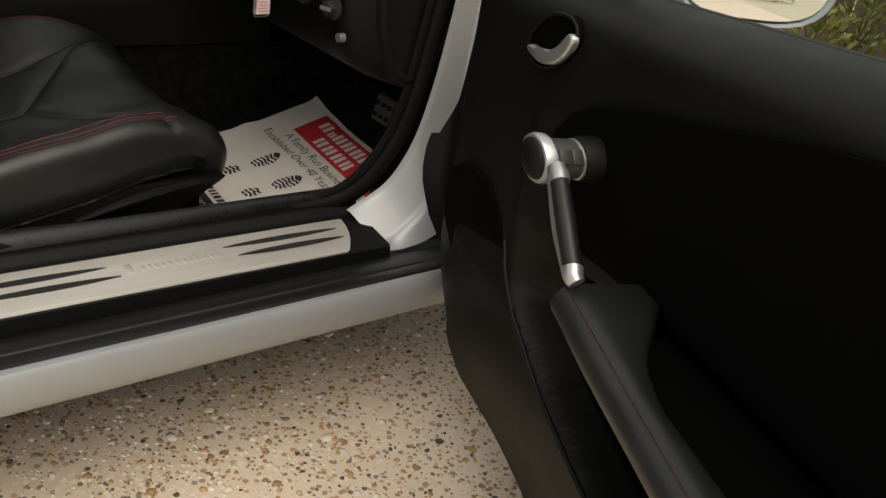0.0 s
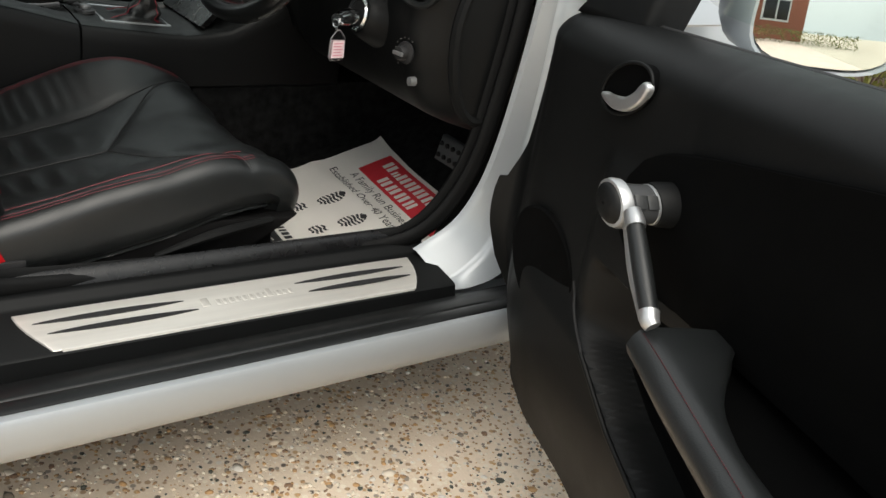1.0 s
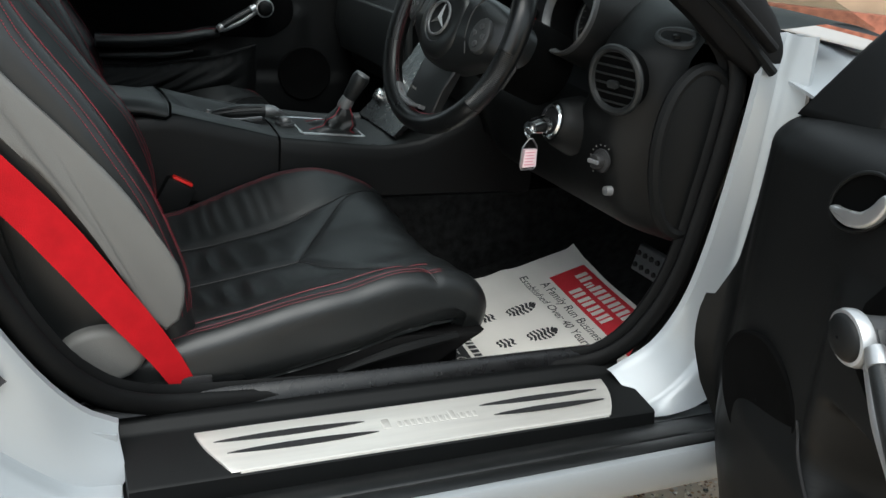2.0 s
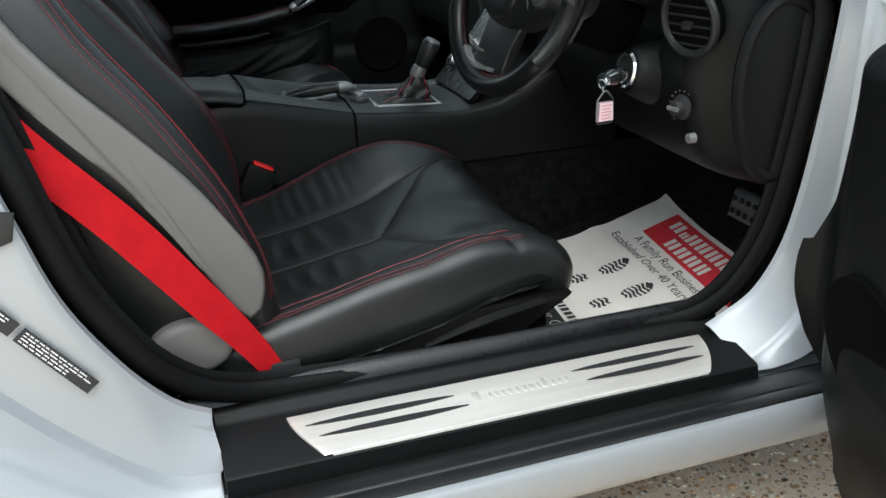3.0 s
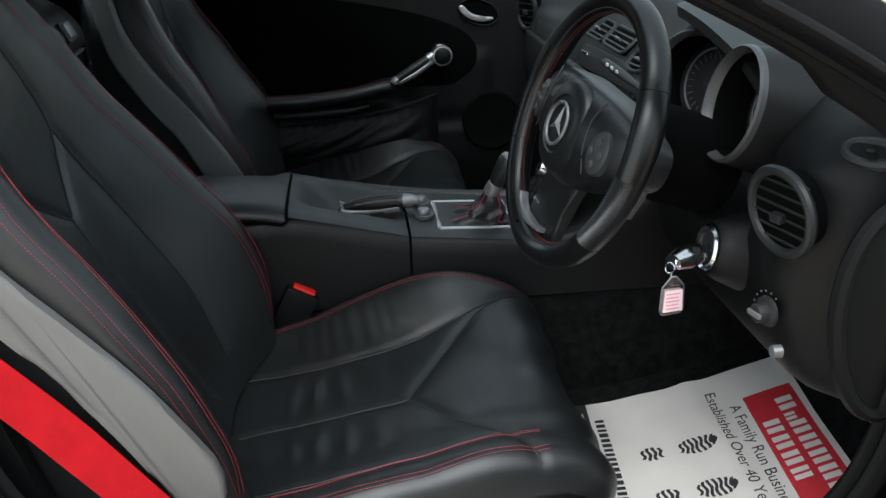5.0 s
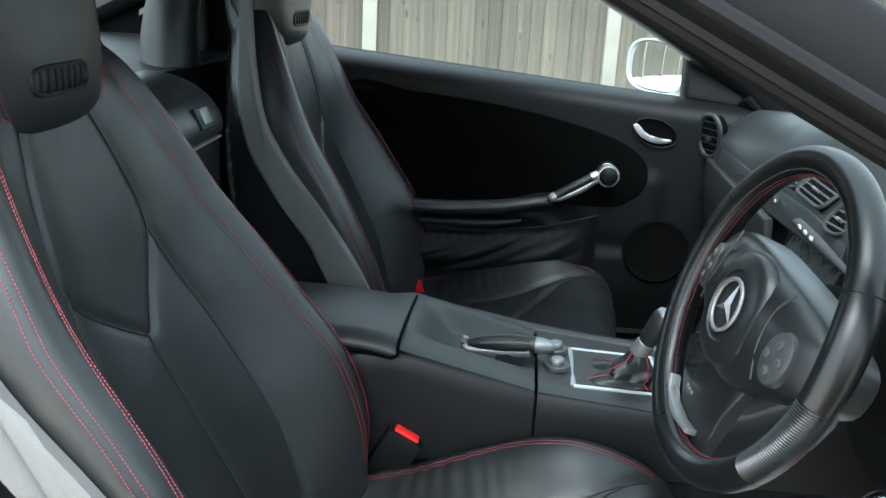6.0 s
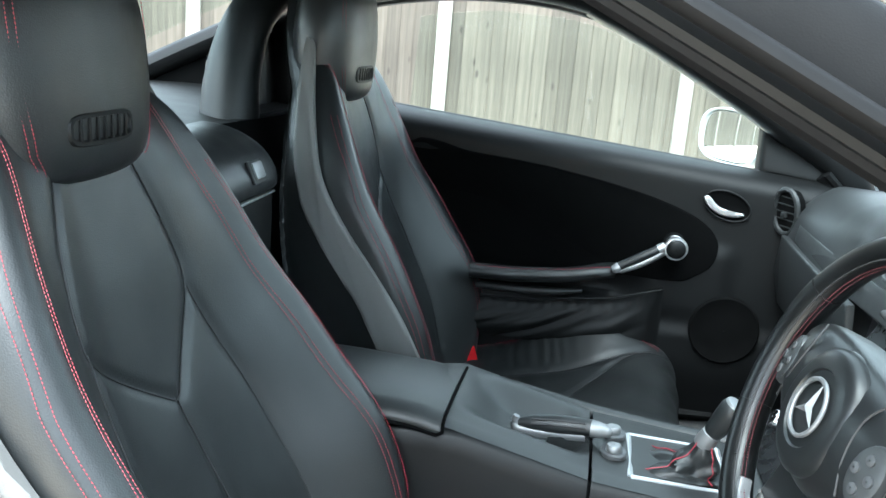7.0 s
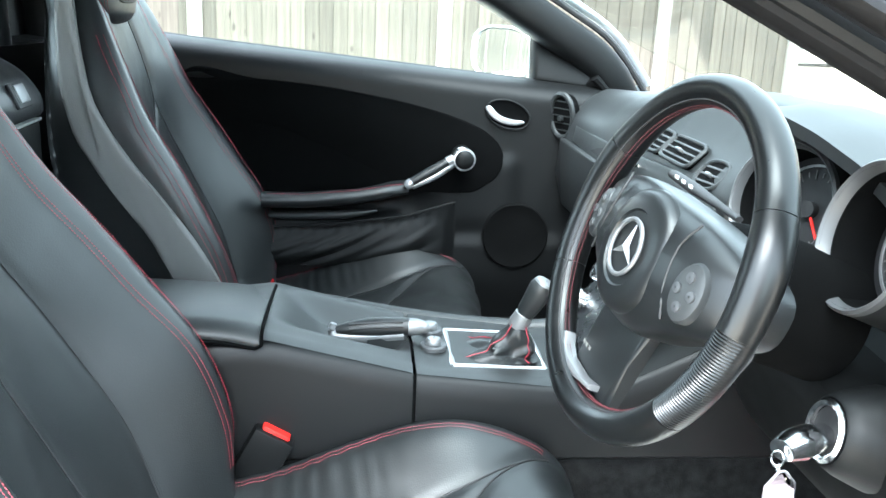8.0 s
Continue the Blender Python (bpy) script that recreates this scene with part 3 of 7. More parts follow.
def build_pillar(side):
    c = spline(pillar_pts(side), 24)
    rows = []
    for i in range(24):
        t = Vector(c[min(i + 1, 23)] - c[max(i - 1, 0)]).normalized()
        up = Vector((0, 0, 1)) - t * t.z
        up.normalize()
        s = t.cross(up) * side
        # flat trim inside, rounded towards the glass
        prof = [(-0.030, -0.034), (-0.012, -0.04), (0.018, -0.036), (0.034, -0.02), (0.036, 0.012), (0.024, 0.03), (0.0, 0.036), (-0.02, 0.03), (-0.032, 0.01)]
        k = 0.3 + 0.7 * step(-1, 4, i)
        low = 0.72 if side > 0 and i > 8 else 1.0
        rows.append([Vector(c[i]) + s * a * k + up * (b * low if b < 0 or side < 0 else b * 1.35) * k for a, b in spline([(a, b, 0) for a, b in prof], 26, True)[:, :2]])
    part("windscreen_pillar", rings(rows), PILLAR if side > 0 else TRIM, car, "black trimmed windscreen pillar")
    if side > 0:
        part("pillar_skin", tube(c[3:] + np.array([0.0, -0.05, -0.006]), 0.012, 24, 10, flat=0.6), PILLAR, car)
        part("pillar_crease", tube(c[6:] + np.array([0.0, 0.026, 0.02]), 0.006, 24, 8), PILLAR, car)
    else:
        ws = lambda dx, dy, dz: [p + np.array([dx * step(-2, 6, 14 - i), dy, dz]) for i, p in enumerate(c[1:])]
        part("windscreen_seal", tube(ws(0.02, 0.0, 0.043), 0.007, 24, 8), RUBBER, car)
        part("pillar_skin", tube(ws(0.03, 0.02, 0.058), 0.013, 24, 10, flat=0.7), SILVER, car)
    part("pillar_seal", tube(c[2:] + np.array([0.0, -0.03 * side, -0.018]), 0.007, 24, 8), TRIM, car)


for side in (1, -1):
    build_pillar(side)


def roof_edge(side):
    pts = [(0.17, 0.262, 1.10), (0.1, 0.268, 1.112), (0.0, 0.272, 1.118), (-0.12, 0.275, 1.112), (-0.25, 0.28, 1.09), (-0.36, 0.28, 1.055), (-0.5, 0.275, 1.005), (-0.62, 0.27, 0.95), (-0.74, 0.265, 0.89)]
    return pts if side > 0 else [mirror_y(p) for p in pts]


def build_roof():
    a, b = spline(roof_edge(1), 30), spline(roof_edge(-1), 30)

    def top(u, v):
        i = int(round(v * 29))
        p, q = Vector(a[i]), Vector(b[i])
        m = p.lerp(q, u)
        return (m.x, m.y, m.z + 0.1 * (1 - (2 * u - 1) ** 4) * 0.6 + 0.02)

    # closed hard top back to the rear window, outer skin and lining
    def lining(u, v):
        x, y, z = top(u, v * 0.72)
        return (x, y, z - 0.012)
    part("roof_panel", skin(lambda u, v: top(u, v * 0.72), 14, 24, 0.004), SILVER, car, "silver hard top")
    part("roof_lining", skin(lining, 14, 20, 0.004), CLOTH_SHADE, car, "dark grey cloth roof lining")
    part("rear_window", skin(lambda u, v: top(0.06 + 0.88 * u, 0.725 + v * 0.26), 10, 8, 0.004), GLASS, car, "rear window glass").visible_shadow = False
    part("roof_header", tube([(0.2, 0.26, 1.1), (0.22, 0.6, 1.15), (0.225, YC, 1.165), (0.22, 1.2, 1.15), (0.2, 1.54, 1.1)], 0.03, 24, 8, flat=0.6), TRIM, car)
    for s, e in ((1, a), (-1, b)):
        part("roof_rail", tube(e + np.array([0, 0.006 * s, -0.006]), 0.03, 30, 10, flat=0.85), TRIM, car, "black roof rail trim over the side window")
        part("rail_seal", tube(e[:20] + np.array([0, -0.012 * s, -0.03]), 0.009, 20, 8), RUBBER, car)
    ws = lambda u, v: (0.98 - 0.77 * v - 0.05 * (2 * u - 1) ** 2 * (1 - v), 0.17 + 0.09 * v + u * (1.46 - 0.18 * v), 0.80 + 0.345 * v - 0.03 * (2 * u - 1) ** 2 * v)
    part("windscreen", skin(ws, 10, 8, 0.004), SCREEN, car, "clear windscreen").visible_shadow = False


build_roof()


def build_shell():
    """Bonnet, wings, tail, floor and wheels."""
    def bonnet(u, v):
        x = 0.98 + 1.03 * v
        e = 0.1 + 0.43 * v ** 1.6
        y = e + (2 * YC - 2 * e) * u
        c = 1 - (2 * u - 1) ** 2
        return (x - 0.1 * (2 * u - 1) ** 2 * v, y, 0.752 + 0.022 * c ** 0.6 - 0.19 * v ** 1.8 + 0.008 * math.sin(math.pi * min(1, abs(2 * u - 1) * 1.6)))
    part("bonnet", skin(bonnet, 20, 16, 0.003), SILVER, car, "silver bonnet")
    part("cowl", skin(lambda u, v: (0.9 + 0.09 * v, 0.27 + 1.26 * u, 0.738 + 0.02 * (1 - (2 * u - 1) ** 2) - 0.01 * v), 12, 3, 0.004), RUBBER, car)
    for s in (1, -1):
        fy = (lambda y: y) if s > 0 else (lambda y: 2 * YC - y)

        def wing(u, v):
            x = 0.86 + 1.15 * u
            arch = 0.32 * math.sqrt(max(0.0, 1 - ((x - 1.42) / 0.33) ** 2)) + 0.31 if abs(x - 1.42) < 0.33 else 0.19
            top = 0.752 - 0.19 * max(0, (x - 0.98) / 1.03) ** 1.8
            z = arch + (top - arch) * v
            return (x, fy(0.08 * v ** 3 + 0.02 + 0.43 * max(0, (x - 0.98) / 1.03) ** 1.6), z)
        part("front_wing", skin(wing, 24, 8, 0.003), SILVER, car)
        part("wing_top", skin(lambda u, v: (0.755 + 0.24 * u, fy(0.03 + 0.33 * v), 0.692 + 0.07 * math.sqrt(v) + 0.006 * u), 8, 14, 0.004), SILVER, car, "silver wing corner ahead of the door")

        def tail(u, v):
            x = -0.55 - 1.05 * u
            arch = 0.33 * math.sqrt(max(0.0, 1 - ((x + 0.88) / 0.34) ** 2)) + 0.31 if abs(x + 0.88) < 0.34 else 0.2
            z = arch + (0.86 - 0.1 * u - arch) * v
            return (x, fy(0.02 + 0.14 * v ** 3), z)
        part("rear_wing", skin(tail, 24, 8, 0.003), SILVER, car)
        for wx, wy in ((1.42, 0.33), (-0.88, 0.13)):
            m = Matrix.Translation((wx, fy(wy), 0.31)) @ Matrix.Rotation(radians(90 * s), 4, "X")
            tyre = part("wheel", lathe([(0.2, -0.1), (0.29, -0.1), (0.31, -0.07), (0.31, 0.07), (0.29, 0.1), (0.2, 0.1)], m, 40), RUBBER, car, "black tyre on a silver rim")
            part("rim", lathe([(0.21, 0.06), (0.205, 0.09), (0.19, 0.07), (0.05, 0.06), (0.03, 0.075), (0.001, 0.076)], m, 32), SATIN, tyre)
    part("tail_lid", skin(lambda u, v: (-0.76 - 0.85 * v, 0.15 + 1.5 * u, 0.875 - 0.09 * v * v), 10, 6, 0.003), SILVER, car)
    part("tail_panel", slab([(0.05, 0.22), (1.75, 0.22), (1.72, 0.6), (1.6, 0.78), (0.2, 0.78), (0.08, 0.6)], lambda u, v, w: Vector((-1.6 - w - 0.05 * (0.8 - v), u, v)), 0.03, 0.01), SILVER, car)
    part("front_bumper", slab([(0.5, 0.2), (1.3, 0.2), (1.33, 0.48), (1.27, 0.555), (0.53, 0.555), (0.47, 0.48)], lambda u, v, w: Vector((1.97 + w + 0.06 * (1 - ((u - 0.9) / 0.55) ** 2), u, v)), 0.05, 0.01), SILVER, car)
    part("underbody", box((3.3, 1.0, 0.05), (0.25, YC, 0.165), 0.01), RUBBER, car)


build_shell()


def floor_z(x, y=0.5):
    z = lerp(x, [-0.5, 0.3, 0.55, 0.65, 0.8, 0.9, 1.0], [0.215, 0.215, 0.222, 0.238, 0.287, 0.37, 0.48])
    return z


def build_carpet():
    part("carpet", skin(lambda u, v: (-0.75 + 1.78 * v, 0.232 + (2 * YC - 0.464) * u, floor_z(-0.75 + 1.78 * v) + 0.0025 * noise.noise((u * 30, v * 40, 1))), 40, 60, 0.01), CARPET, car, "black carpet in the footwell")
    part("bulkhead", box((0.03, 1.42, 0.54), (1.0, YC, 0.46), 0.005), CARPET, car)


build_carpet()

# ---- seats ----
def eased(xs, ys, soft=0.035):
    """A rounded-off curve through a few values over 0 to 1."""
    q = np.linspace(-0.2, 1.2, 281)
    w = np.exp(-0.5 * (np.arange(-30, 31) * 0.005 / soft) ** 2)
    y = np.convolve(np.pad(np.interp(q, xs, ys), 30, mode="edge"), w / w.sum(), "valid")
    return q, y


def pad(centre, half, rise, deep, y0, n_len, n_ring, way, seams, puff=0.0028, groove=0.003, extra=None):
    """An upholstered pad: its middle line (x, z), half width, side bolsters and depth along it, with sewn grooves.
    Seams are lines of (across, along) with along the share of the middle line. Returns the mesh and a function (across, along) -> place, normal."""
    half, rise, deep = eased(*half), eased(*rise), eased(*deep)
    c = spline(centre, n_len)
    tt = np.linspace(0, 1, n_len)
    lines = np.vstack([spline([(a, b, 0) for a, b in s], 260)[:, :2] for s in seams])
    total = float(np.sum(np.linalg.norm(np.diff(c, axis=0), axis=1)))

    def frame_at(v):
        f = v * (n_len - 1)
        i = min(n_len - 2, int(f))
        p = c[i] + (c[i + 1] - c[i]) * (f - i)
        t = c[min(i + 2, n_len - 1)] - c[max(i - 1, 0)]
        t = t / np.linalg.norm(t)
        return p, np.array([t[1], -t[0]]) * way

    def section(v):
        w, b, d = lerp(v, *half), lerp(v, *rise), lerp(v, *deep)
        right = [(0, 0), (0.3 * w, 0.001), (0.52 * w, 0.008 + 0.1 * b), (0.7 * w, 0.62 * b), (0.83 * w, 0.97 * b), (0.92 * w, b), (0.985 * w, b - 0.014), (w, b - 0.04), (0.99 * w, -0.5 * d), (0.94 * w, -0.92 * d), (0.8 * w, -d)]
        left = [(-a, q) for a, q in right[:0:-1]]
        return spline(right + left, n_ring, True)

    def dent(a, v):
        best = float(np.min(np.hypot(lines[:, 0] - a, (lines[:, 1] - v) * total)))
        return -groove * math.exp(-(best / 0.0065) ** 2) + puff * (1 - math.exp(-best / 0.03))

    rows = []
    for v in tt:
        p, nrm = frame_at(v)
        row = []
        d = lerp(v, *deep)
        for a, q in section(v):
            if q > -0.25 * d:
                q += dent(a, v)
                if extra:
                    q += extra(a, v)
            row.append((p[0] + nrm[0] * q, y0 + a, p[1] + nrm[1] * q))
        rows.append(row)

    def surf(a, v, lift=0.0015):
        p, nrm = frame_at(v)
        s = section(v)
        up = s[: n_ring // 2] if a >= 0 else np.vstack([s[n_ring // 2 :], s[:1]])[::-1]
        top = int(np.argmax(np.abs(up[:, 0]))) + 1
        q = float(np.interp(abs(a), np.abs(up[:top, 0]), up[:top, 1])) + dent(a, v) + lift + (extra(a, v) if extra else 0)
        return Vector((p[0] + nrm[0] * q, y0 + a, p[1] + nrm[1] * q)), Vector((nrm[0], 0, nrm[1]))

    return rings(rows), surf, section, frame_at


def seam_cords(name, seams, surf, parent):
    """Dark piping sunk in the sewn grooves."""
    for s in seams:
        ln = spline([(a, b, 0) for a, b in s], 60)[:, :2]
        part(name, tube([surf(a, v, 0.0009)[0] for a, v in ln], 0.0011, 70, 6, up=(0.3, 0.2, 1)), RUBBER, parent)


def back_parts(seat, low):
    names = ("base_valance", "height_lever", "tilt_lever", "seat_frame", "seat_rail", "hinge_cover")
    return [ob for ob in seat.children if ob not in low and ob.name.split(".")[0] not in names]


def build_seat(lean=0.0):
    seat = group_of("seat", (0.15, YD, 0.21), "black leather sports seat with red stitching")
    # cushion
    cc = [(-0.075, 0.335), (-0.02, 0.338), (0.08, 0.352), (0.2, 0.377), (0.285, 0.399), (0.345, 0.408), (0.39, 0.402), (0.417, 0.376), (0.423, 0.335), (0.41, 0.31)]
    v_y = 0.49
    cs = [[(0.0, v_y), (0.005, 0.2), (0.0, 0.1)],
          [(0.0, v_y), (0.06, 0.56), (0.12, 0.65), (0.165, 0.735), (0.195, 0.81)], [(0.0, v_y), (-0.06, 0.56), (-0.14, 0.655), (-0.2, 0.70), (-0.235, 0.72)],
          [(0.13, 0.08), (0.125, 0.35), (0.128, 0.52), (0.146, 0.66), (0.173, 0.75), (0.195, 0.81)], [(-0.155, 0.08), (-0.16, 0.35), (-0.165, 0.52), (-0.155, 0.67)]]

    def folds(a, v):
        k = math.exp(-((v - 0.3) / 0.11) ** 2) * math.sin(math.pi * min(1.0, abs(a) / 0.127)) ** 2 * step(0.16, 0.12, abs(a))
        swell = 0.023 * step(0.115, 0.2, a) * math.exp(-((v - 0.59) / 0.2) ** 2)
        wave = math.sin(v * 92 + a * 9 + 2.6 * noise.noise((a * 9, v * 7, 3.0)) + (0 if a > 0 else 1.3))
        crease = 0.0016 * math.exp(-((v - 0.34) / 0.16) ** 2) * math.sin(v * 150 + 3 * noise.noise((a * 14, v * 9, 6.0))) * step(0.135, 0.16, a) * step(0.235, 0.2, a)
        return swell + crease + 0.0044 * k * (wave - 0.5 * (1 - abs(wave))) + 0.0014 * noise.noise((a * 22, v * 12, 8.0))

    bm, surf, _, _ = pad(cc, ([0, 0.1, 0.5, 0.75, 0.9, 1], [0.235, 0.25, 0.25, 0.242, 0.225, 0.2]), ([0, 0.15, 0.4, 0.65, 0.8, 0.9, 1], [0.02, 0.035, 0.046, 0.04, 0.018, 0.006, 0.0]),
                         ([0, 1], [0.045, 0.046]), YD, 110, 250, -1, cs, extra=folds)
    cushion = part("cushion", bm, LEATHER, seat, "black leather seat cushion with sewn panels")
    for s in (1, -1):
        for off in ((-0.028, -0.022, 0.018, 0.023) if s < 0 else (0.0, 0.0055)):
            pts = [surf(s * (lerp(v, [0.06, 0.5, 0.78, 0.84], [0.205, 0.212, 0.198, 0.19]) + off), v, 0.002) for v in np.linspace(0.06, 0.74 if s < 0 else 0.8, 70)]
            part("stitching", stitches([p for p, _ in pts], [n for _, n in pts]), REDTHREAD, seat, "red thread")
    seam_cords("seam", cs, surf, seat)
    # backrest
    low = set(seat.children)
    bc = [(-0.03, 0.345), (-0.075, 0.43), (-0.125, 0.53), (-0.17, 0.63), (-0.205, 0.72), (-0.23, 0.80), (-0.25, 0.86), (-0.27, 0.905), (-0.298, 0.945), (-0.322, 0.99), (-0.332, 1.035)]
    zs = lambda z: (z - 0.345) / 0.69
    bs = [[(-0.07, zs(0.9)), (-0.105, zs(0.84)), (-0.122, zs(0.79)), (-0.125, zs(0.752)), (-0.112, zs(0.728)), (-0.002, zs(0.662)), (0.01, zs(0.658)), (0.02, zs(0.663)), (0.08, zs(0.728)), (0.09, zs(0.76)), (0.082, zs(0.8)), (0.066, zs(0.85)), (0.05, zs(0.9))],
          [(-0.12, zs(0.74)), (-0.11, zs(0.62)), (-0.08, zs(0.47)), (-0.06, zs(0.4))], [(0.089, zs(0.75)), (0.128, zs(0.63)), (0.14, zs(0.5)), (0.13, zs(0.4))],
          [(0.01, zs(0.656)), (0.03, zs(0.55)), (0.04, zs(0.45)), (0.045, zs(0.38))]]
    half = ([0, 0.14, 0.36, 0.53, 0.64, 0.74, 0.8, 0.86, 0.92, 0.97, 1], [0.225, 0.243, 0.25, 0.242, 0.226, 0.198, 0.175, 0.145, 0.118, 0.1, 0.07])
    rise = ([0, 0.11, 0.27, 0.45, 0.58, 0.72, 0.85, 1], [0.05, 0.085, 0.095, 0.075, 0.045, 0.022, 0.008, 0.0])
    soft = lambda a, v: 0.0012 * noise.noise((a * 14, v * 9, 5.0)) + 0.02 * step(0.12, 0.2, a) * math.exp(-((v - 0.18) / 0.17) ** 2)
    bm, bsurf, sect, fr = pad(bc, half, rise, ([0, 0.3, 0.7, 1], [0.11, 0.12, 0.075, 0.035]), YD, 170, 300, 1, bs, extra=soft)
    back = part("backrest", bm, LEATHER, seat, "black leather backrest with yoke-shaped panel")
    for s in (1, -1):
        for off in (0.0, 0.0048, 0.029, 0.0335):
            line = eased([0.05, 0.27, 0.49, 0.67, 0.8], [0.207, 0.214, 0.202, 0.172, 0.132])
            near = 0.011 if s < 0 else -0.016
            pts = [bsurf(s * min(lerp(v, *line) + near + off, 0.99 * lerp(v, *eased(*half)) - (0.0 if off in (0.0, 0.0335) else 0.0042)), v, 0.0022) for v in np.linspace(0.05, 0.84 if off < 0.02 else 0.74, 110)]
            part("stitching", stitches([p for p, _ in pts], [n for _, n in pts]), REDTHREAD, seat, "red thread")
    seam_cords("seam", bs, bsurf, seat)
    # grey side shells
    up = [(-0.315, 1.02), (-0.306, 0.965), (-0.289, 0.9), (-0.266, 0.83), (-0.24, 0.765), (-0.19, 0.7), (-0.135, 0.642), (-0.081, 0.58), (-0.039, 0.516), (-0.013, 0.467), (-0.005, 0.421), (-0.017, 0.395), (-0.042, 0.413),
          (-0.078, 0.466), (-0.115, 0.531), (-0.158, 0.593), (-0.212, 0.655), (-0.262, 0.715), (-0.29, 0.775), (-0.311, 0.85), (-0.323, 0.93), (-0.328, 1.01)]
    up = [(x + 0.011 * step(0.4, 0.47, z) + (0.006 * step(0.68, 0.8, z) if lean and i > 15 else 0.0), z) for i, (x, z) in enumerate(up)]
    outl = [tuple(p) for p in spline(up, 60, True)]
    for s in (1, -1):
        def lay(u, v, w, s=s):
            z = v
            yy = lerp((z - 0.345) / 0.69, *eased(*half)) + 0.007 + 0.012 * step(0.88, 0.98, z)
            return Vector((u, YD - s * (yy + w - 0.004), z))
        part("side_shell", slab(outl, lay, 0.012, 0.006, 3), GREY, seat, "warm grey plastic side shell")
        ov = [(-0.084 + 0.05 * math.cos(q), 0.372 + 0.036 * math.sin(q)) for q in np.linspace(0, math.tau, 28, endpoint=False)]
        part("hinge_cover", slab(ov, lambda u, v, w, s=s: Vector((u - 0.01, YD - s * (0.232 + w), v)), 0.025, 0.01, 3), GREY, seat, "grey oval backrest hinge cover")
        base = [(-0.14, 0.225), (0.28, 0.225), (0.33, 0.29), (0.42, 0.345), (0.3, 0.352), (0.1, 0.335), (-0.1, 0.335), (-0.16, 0.34)]
        part("base_valance", slab(base, lambda u, v, w, s=s: Vector((u, YD - s * (0.20 + w), v)), 0.035, 0.008), PILLAR, seat)
        part("height_lever", slab([(0.0, 0.3), (0.1, 0.312), (0.115, 0.322), (0.11, 0.334), (0.0, 0.33), (-0.06, 0.312)], lambda u, v, w, s=s: Vector((u - 0.04, YD - s * (0.236 + w), v - 0.002)), 0.012, 0.004), TRIM, seat)
        part("tilt_lever", tube([(0.2, YD - s * 0.24, 0.31), (0.28, YD - s * 0.246, 0.335), (0.37, YD - s * 0.243, 0.348)], [0.004, 0.008, 0.006], 12, 8), TRIM, seat)
    part("seat_frame", box((0.5, 0.4, 0.1), (0.15, YD, 0.285), 0.02), PILLAR, seat)
    for s in (1, -1):
        part("seat_rail", box((0.56, 0.04, 0.025), (0.12, YD + s * 0.16, 0.226), 0.006), RUBBER, seat)
    # headrest
    rows = []
    cx, cy = -0.294, YD - 0.016
    for z, hw, d in ((0.866, 0.055, 0.02), (0.868, 0.088, 0.038), (0.876, 0.112, 0.051), (0.89, 0.125, 0.058), (0.915, 0.132, 0.061), (0.95, 0.136, 0.062), (0.99, 0.135, 0.06), (1.03, 0.125, 0.056), (1.06, 0.108, 0.048), (1.082, 0.082, 0.036), (1.094, 0.052, 0.022), (1.098, 0.022, 0.009)):
        row = []
        for q in np.linspace(0, math.tau, 64, endpoint=False):
            cq, sq = math.cos(q), math.sin(q)
            r = (abs(cq) ** 2.35 + abs(sq) ** 2.35) ** (-1 / 2.35)
            row.append((cx + d * r * cq - 0.06 * (z - 0.9), cy + hw * r * sq, z))
        rows.append(row)
    fine = [spline([row[i] for row in rows], 40) for i in range(64)]
    part("headrest", rings([[fine[i][k] for i in range(64)] for k in range(40)]), LEATHER, seat, "black leather headrest with a neck air vent")
    fx = lambda z, y=0.0: cx + lerp(z, [0.866, 0.868, 0.876, 0.89, 0.915, 0.95, 0.99, 1.03, 1.06, 1.082], [0.02, 0.038, 0.051, 0.058, 0.061, 0.062, 0.06, 0.056, 0.048, 0.036]) * max(0.0, 1 - abs(y / 0.133) ** 2.35) ** (1 / 2.35) - 0.06 * (z - 0.9)
    vent = thing_frame(0.094, 0.024, 0.008)
    for v in vent.verts:
        v.co.y -= 0.016
        v.co.x += fx(0.919, v.co.y) - 0.0005 - 0.06 * v.co.z
        v.co.y += cy
        v.co.z += 0.919
    part("air_vent", vent, TRIM, seat, "slatted black air vent")
    for s in (1, -1):
        for off in (0.0, 0.006):
            pts = [(fx(z, 0.086 + off) + 0.0012, cy + s * (lerp(z, [0.878, 0.9, 0.95, 1.05], [0.082, 0.095, 0.104, 0.104]) + off), z) for z in np.linspace(0.882, 1.06, 30)]
            pts = [(fx(z, y - cy) + 0.0004, y, z) for _, y, z in pts]
            part("stitching", stitches(pts, (0.8, 0.6 * s, 0)), REDTHREAD, seat, "red thread")
    # the whole back leans about its hinge
    turn = Matrix.Translation((-0.04, 0, 0.38)) @ Matrix.Rotation(radians(lean), 4, "Y") @ Matrix.Translation((0.04, 0, -0.38))
    for ob in back_parts(seat, low):
        ob.data.transform(turn)
    return seat


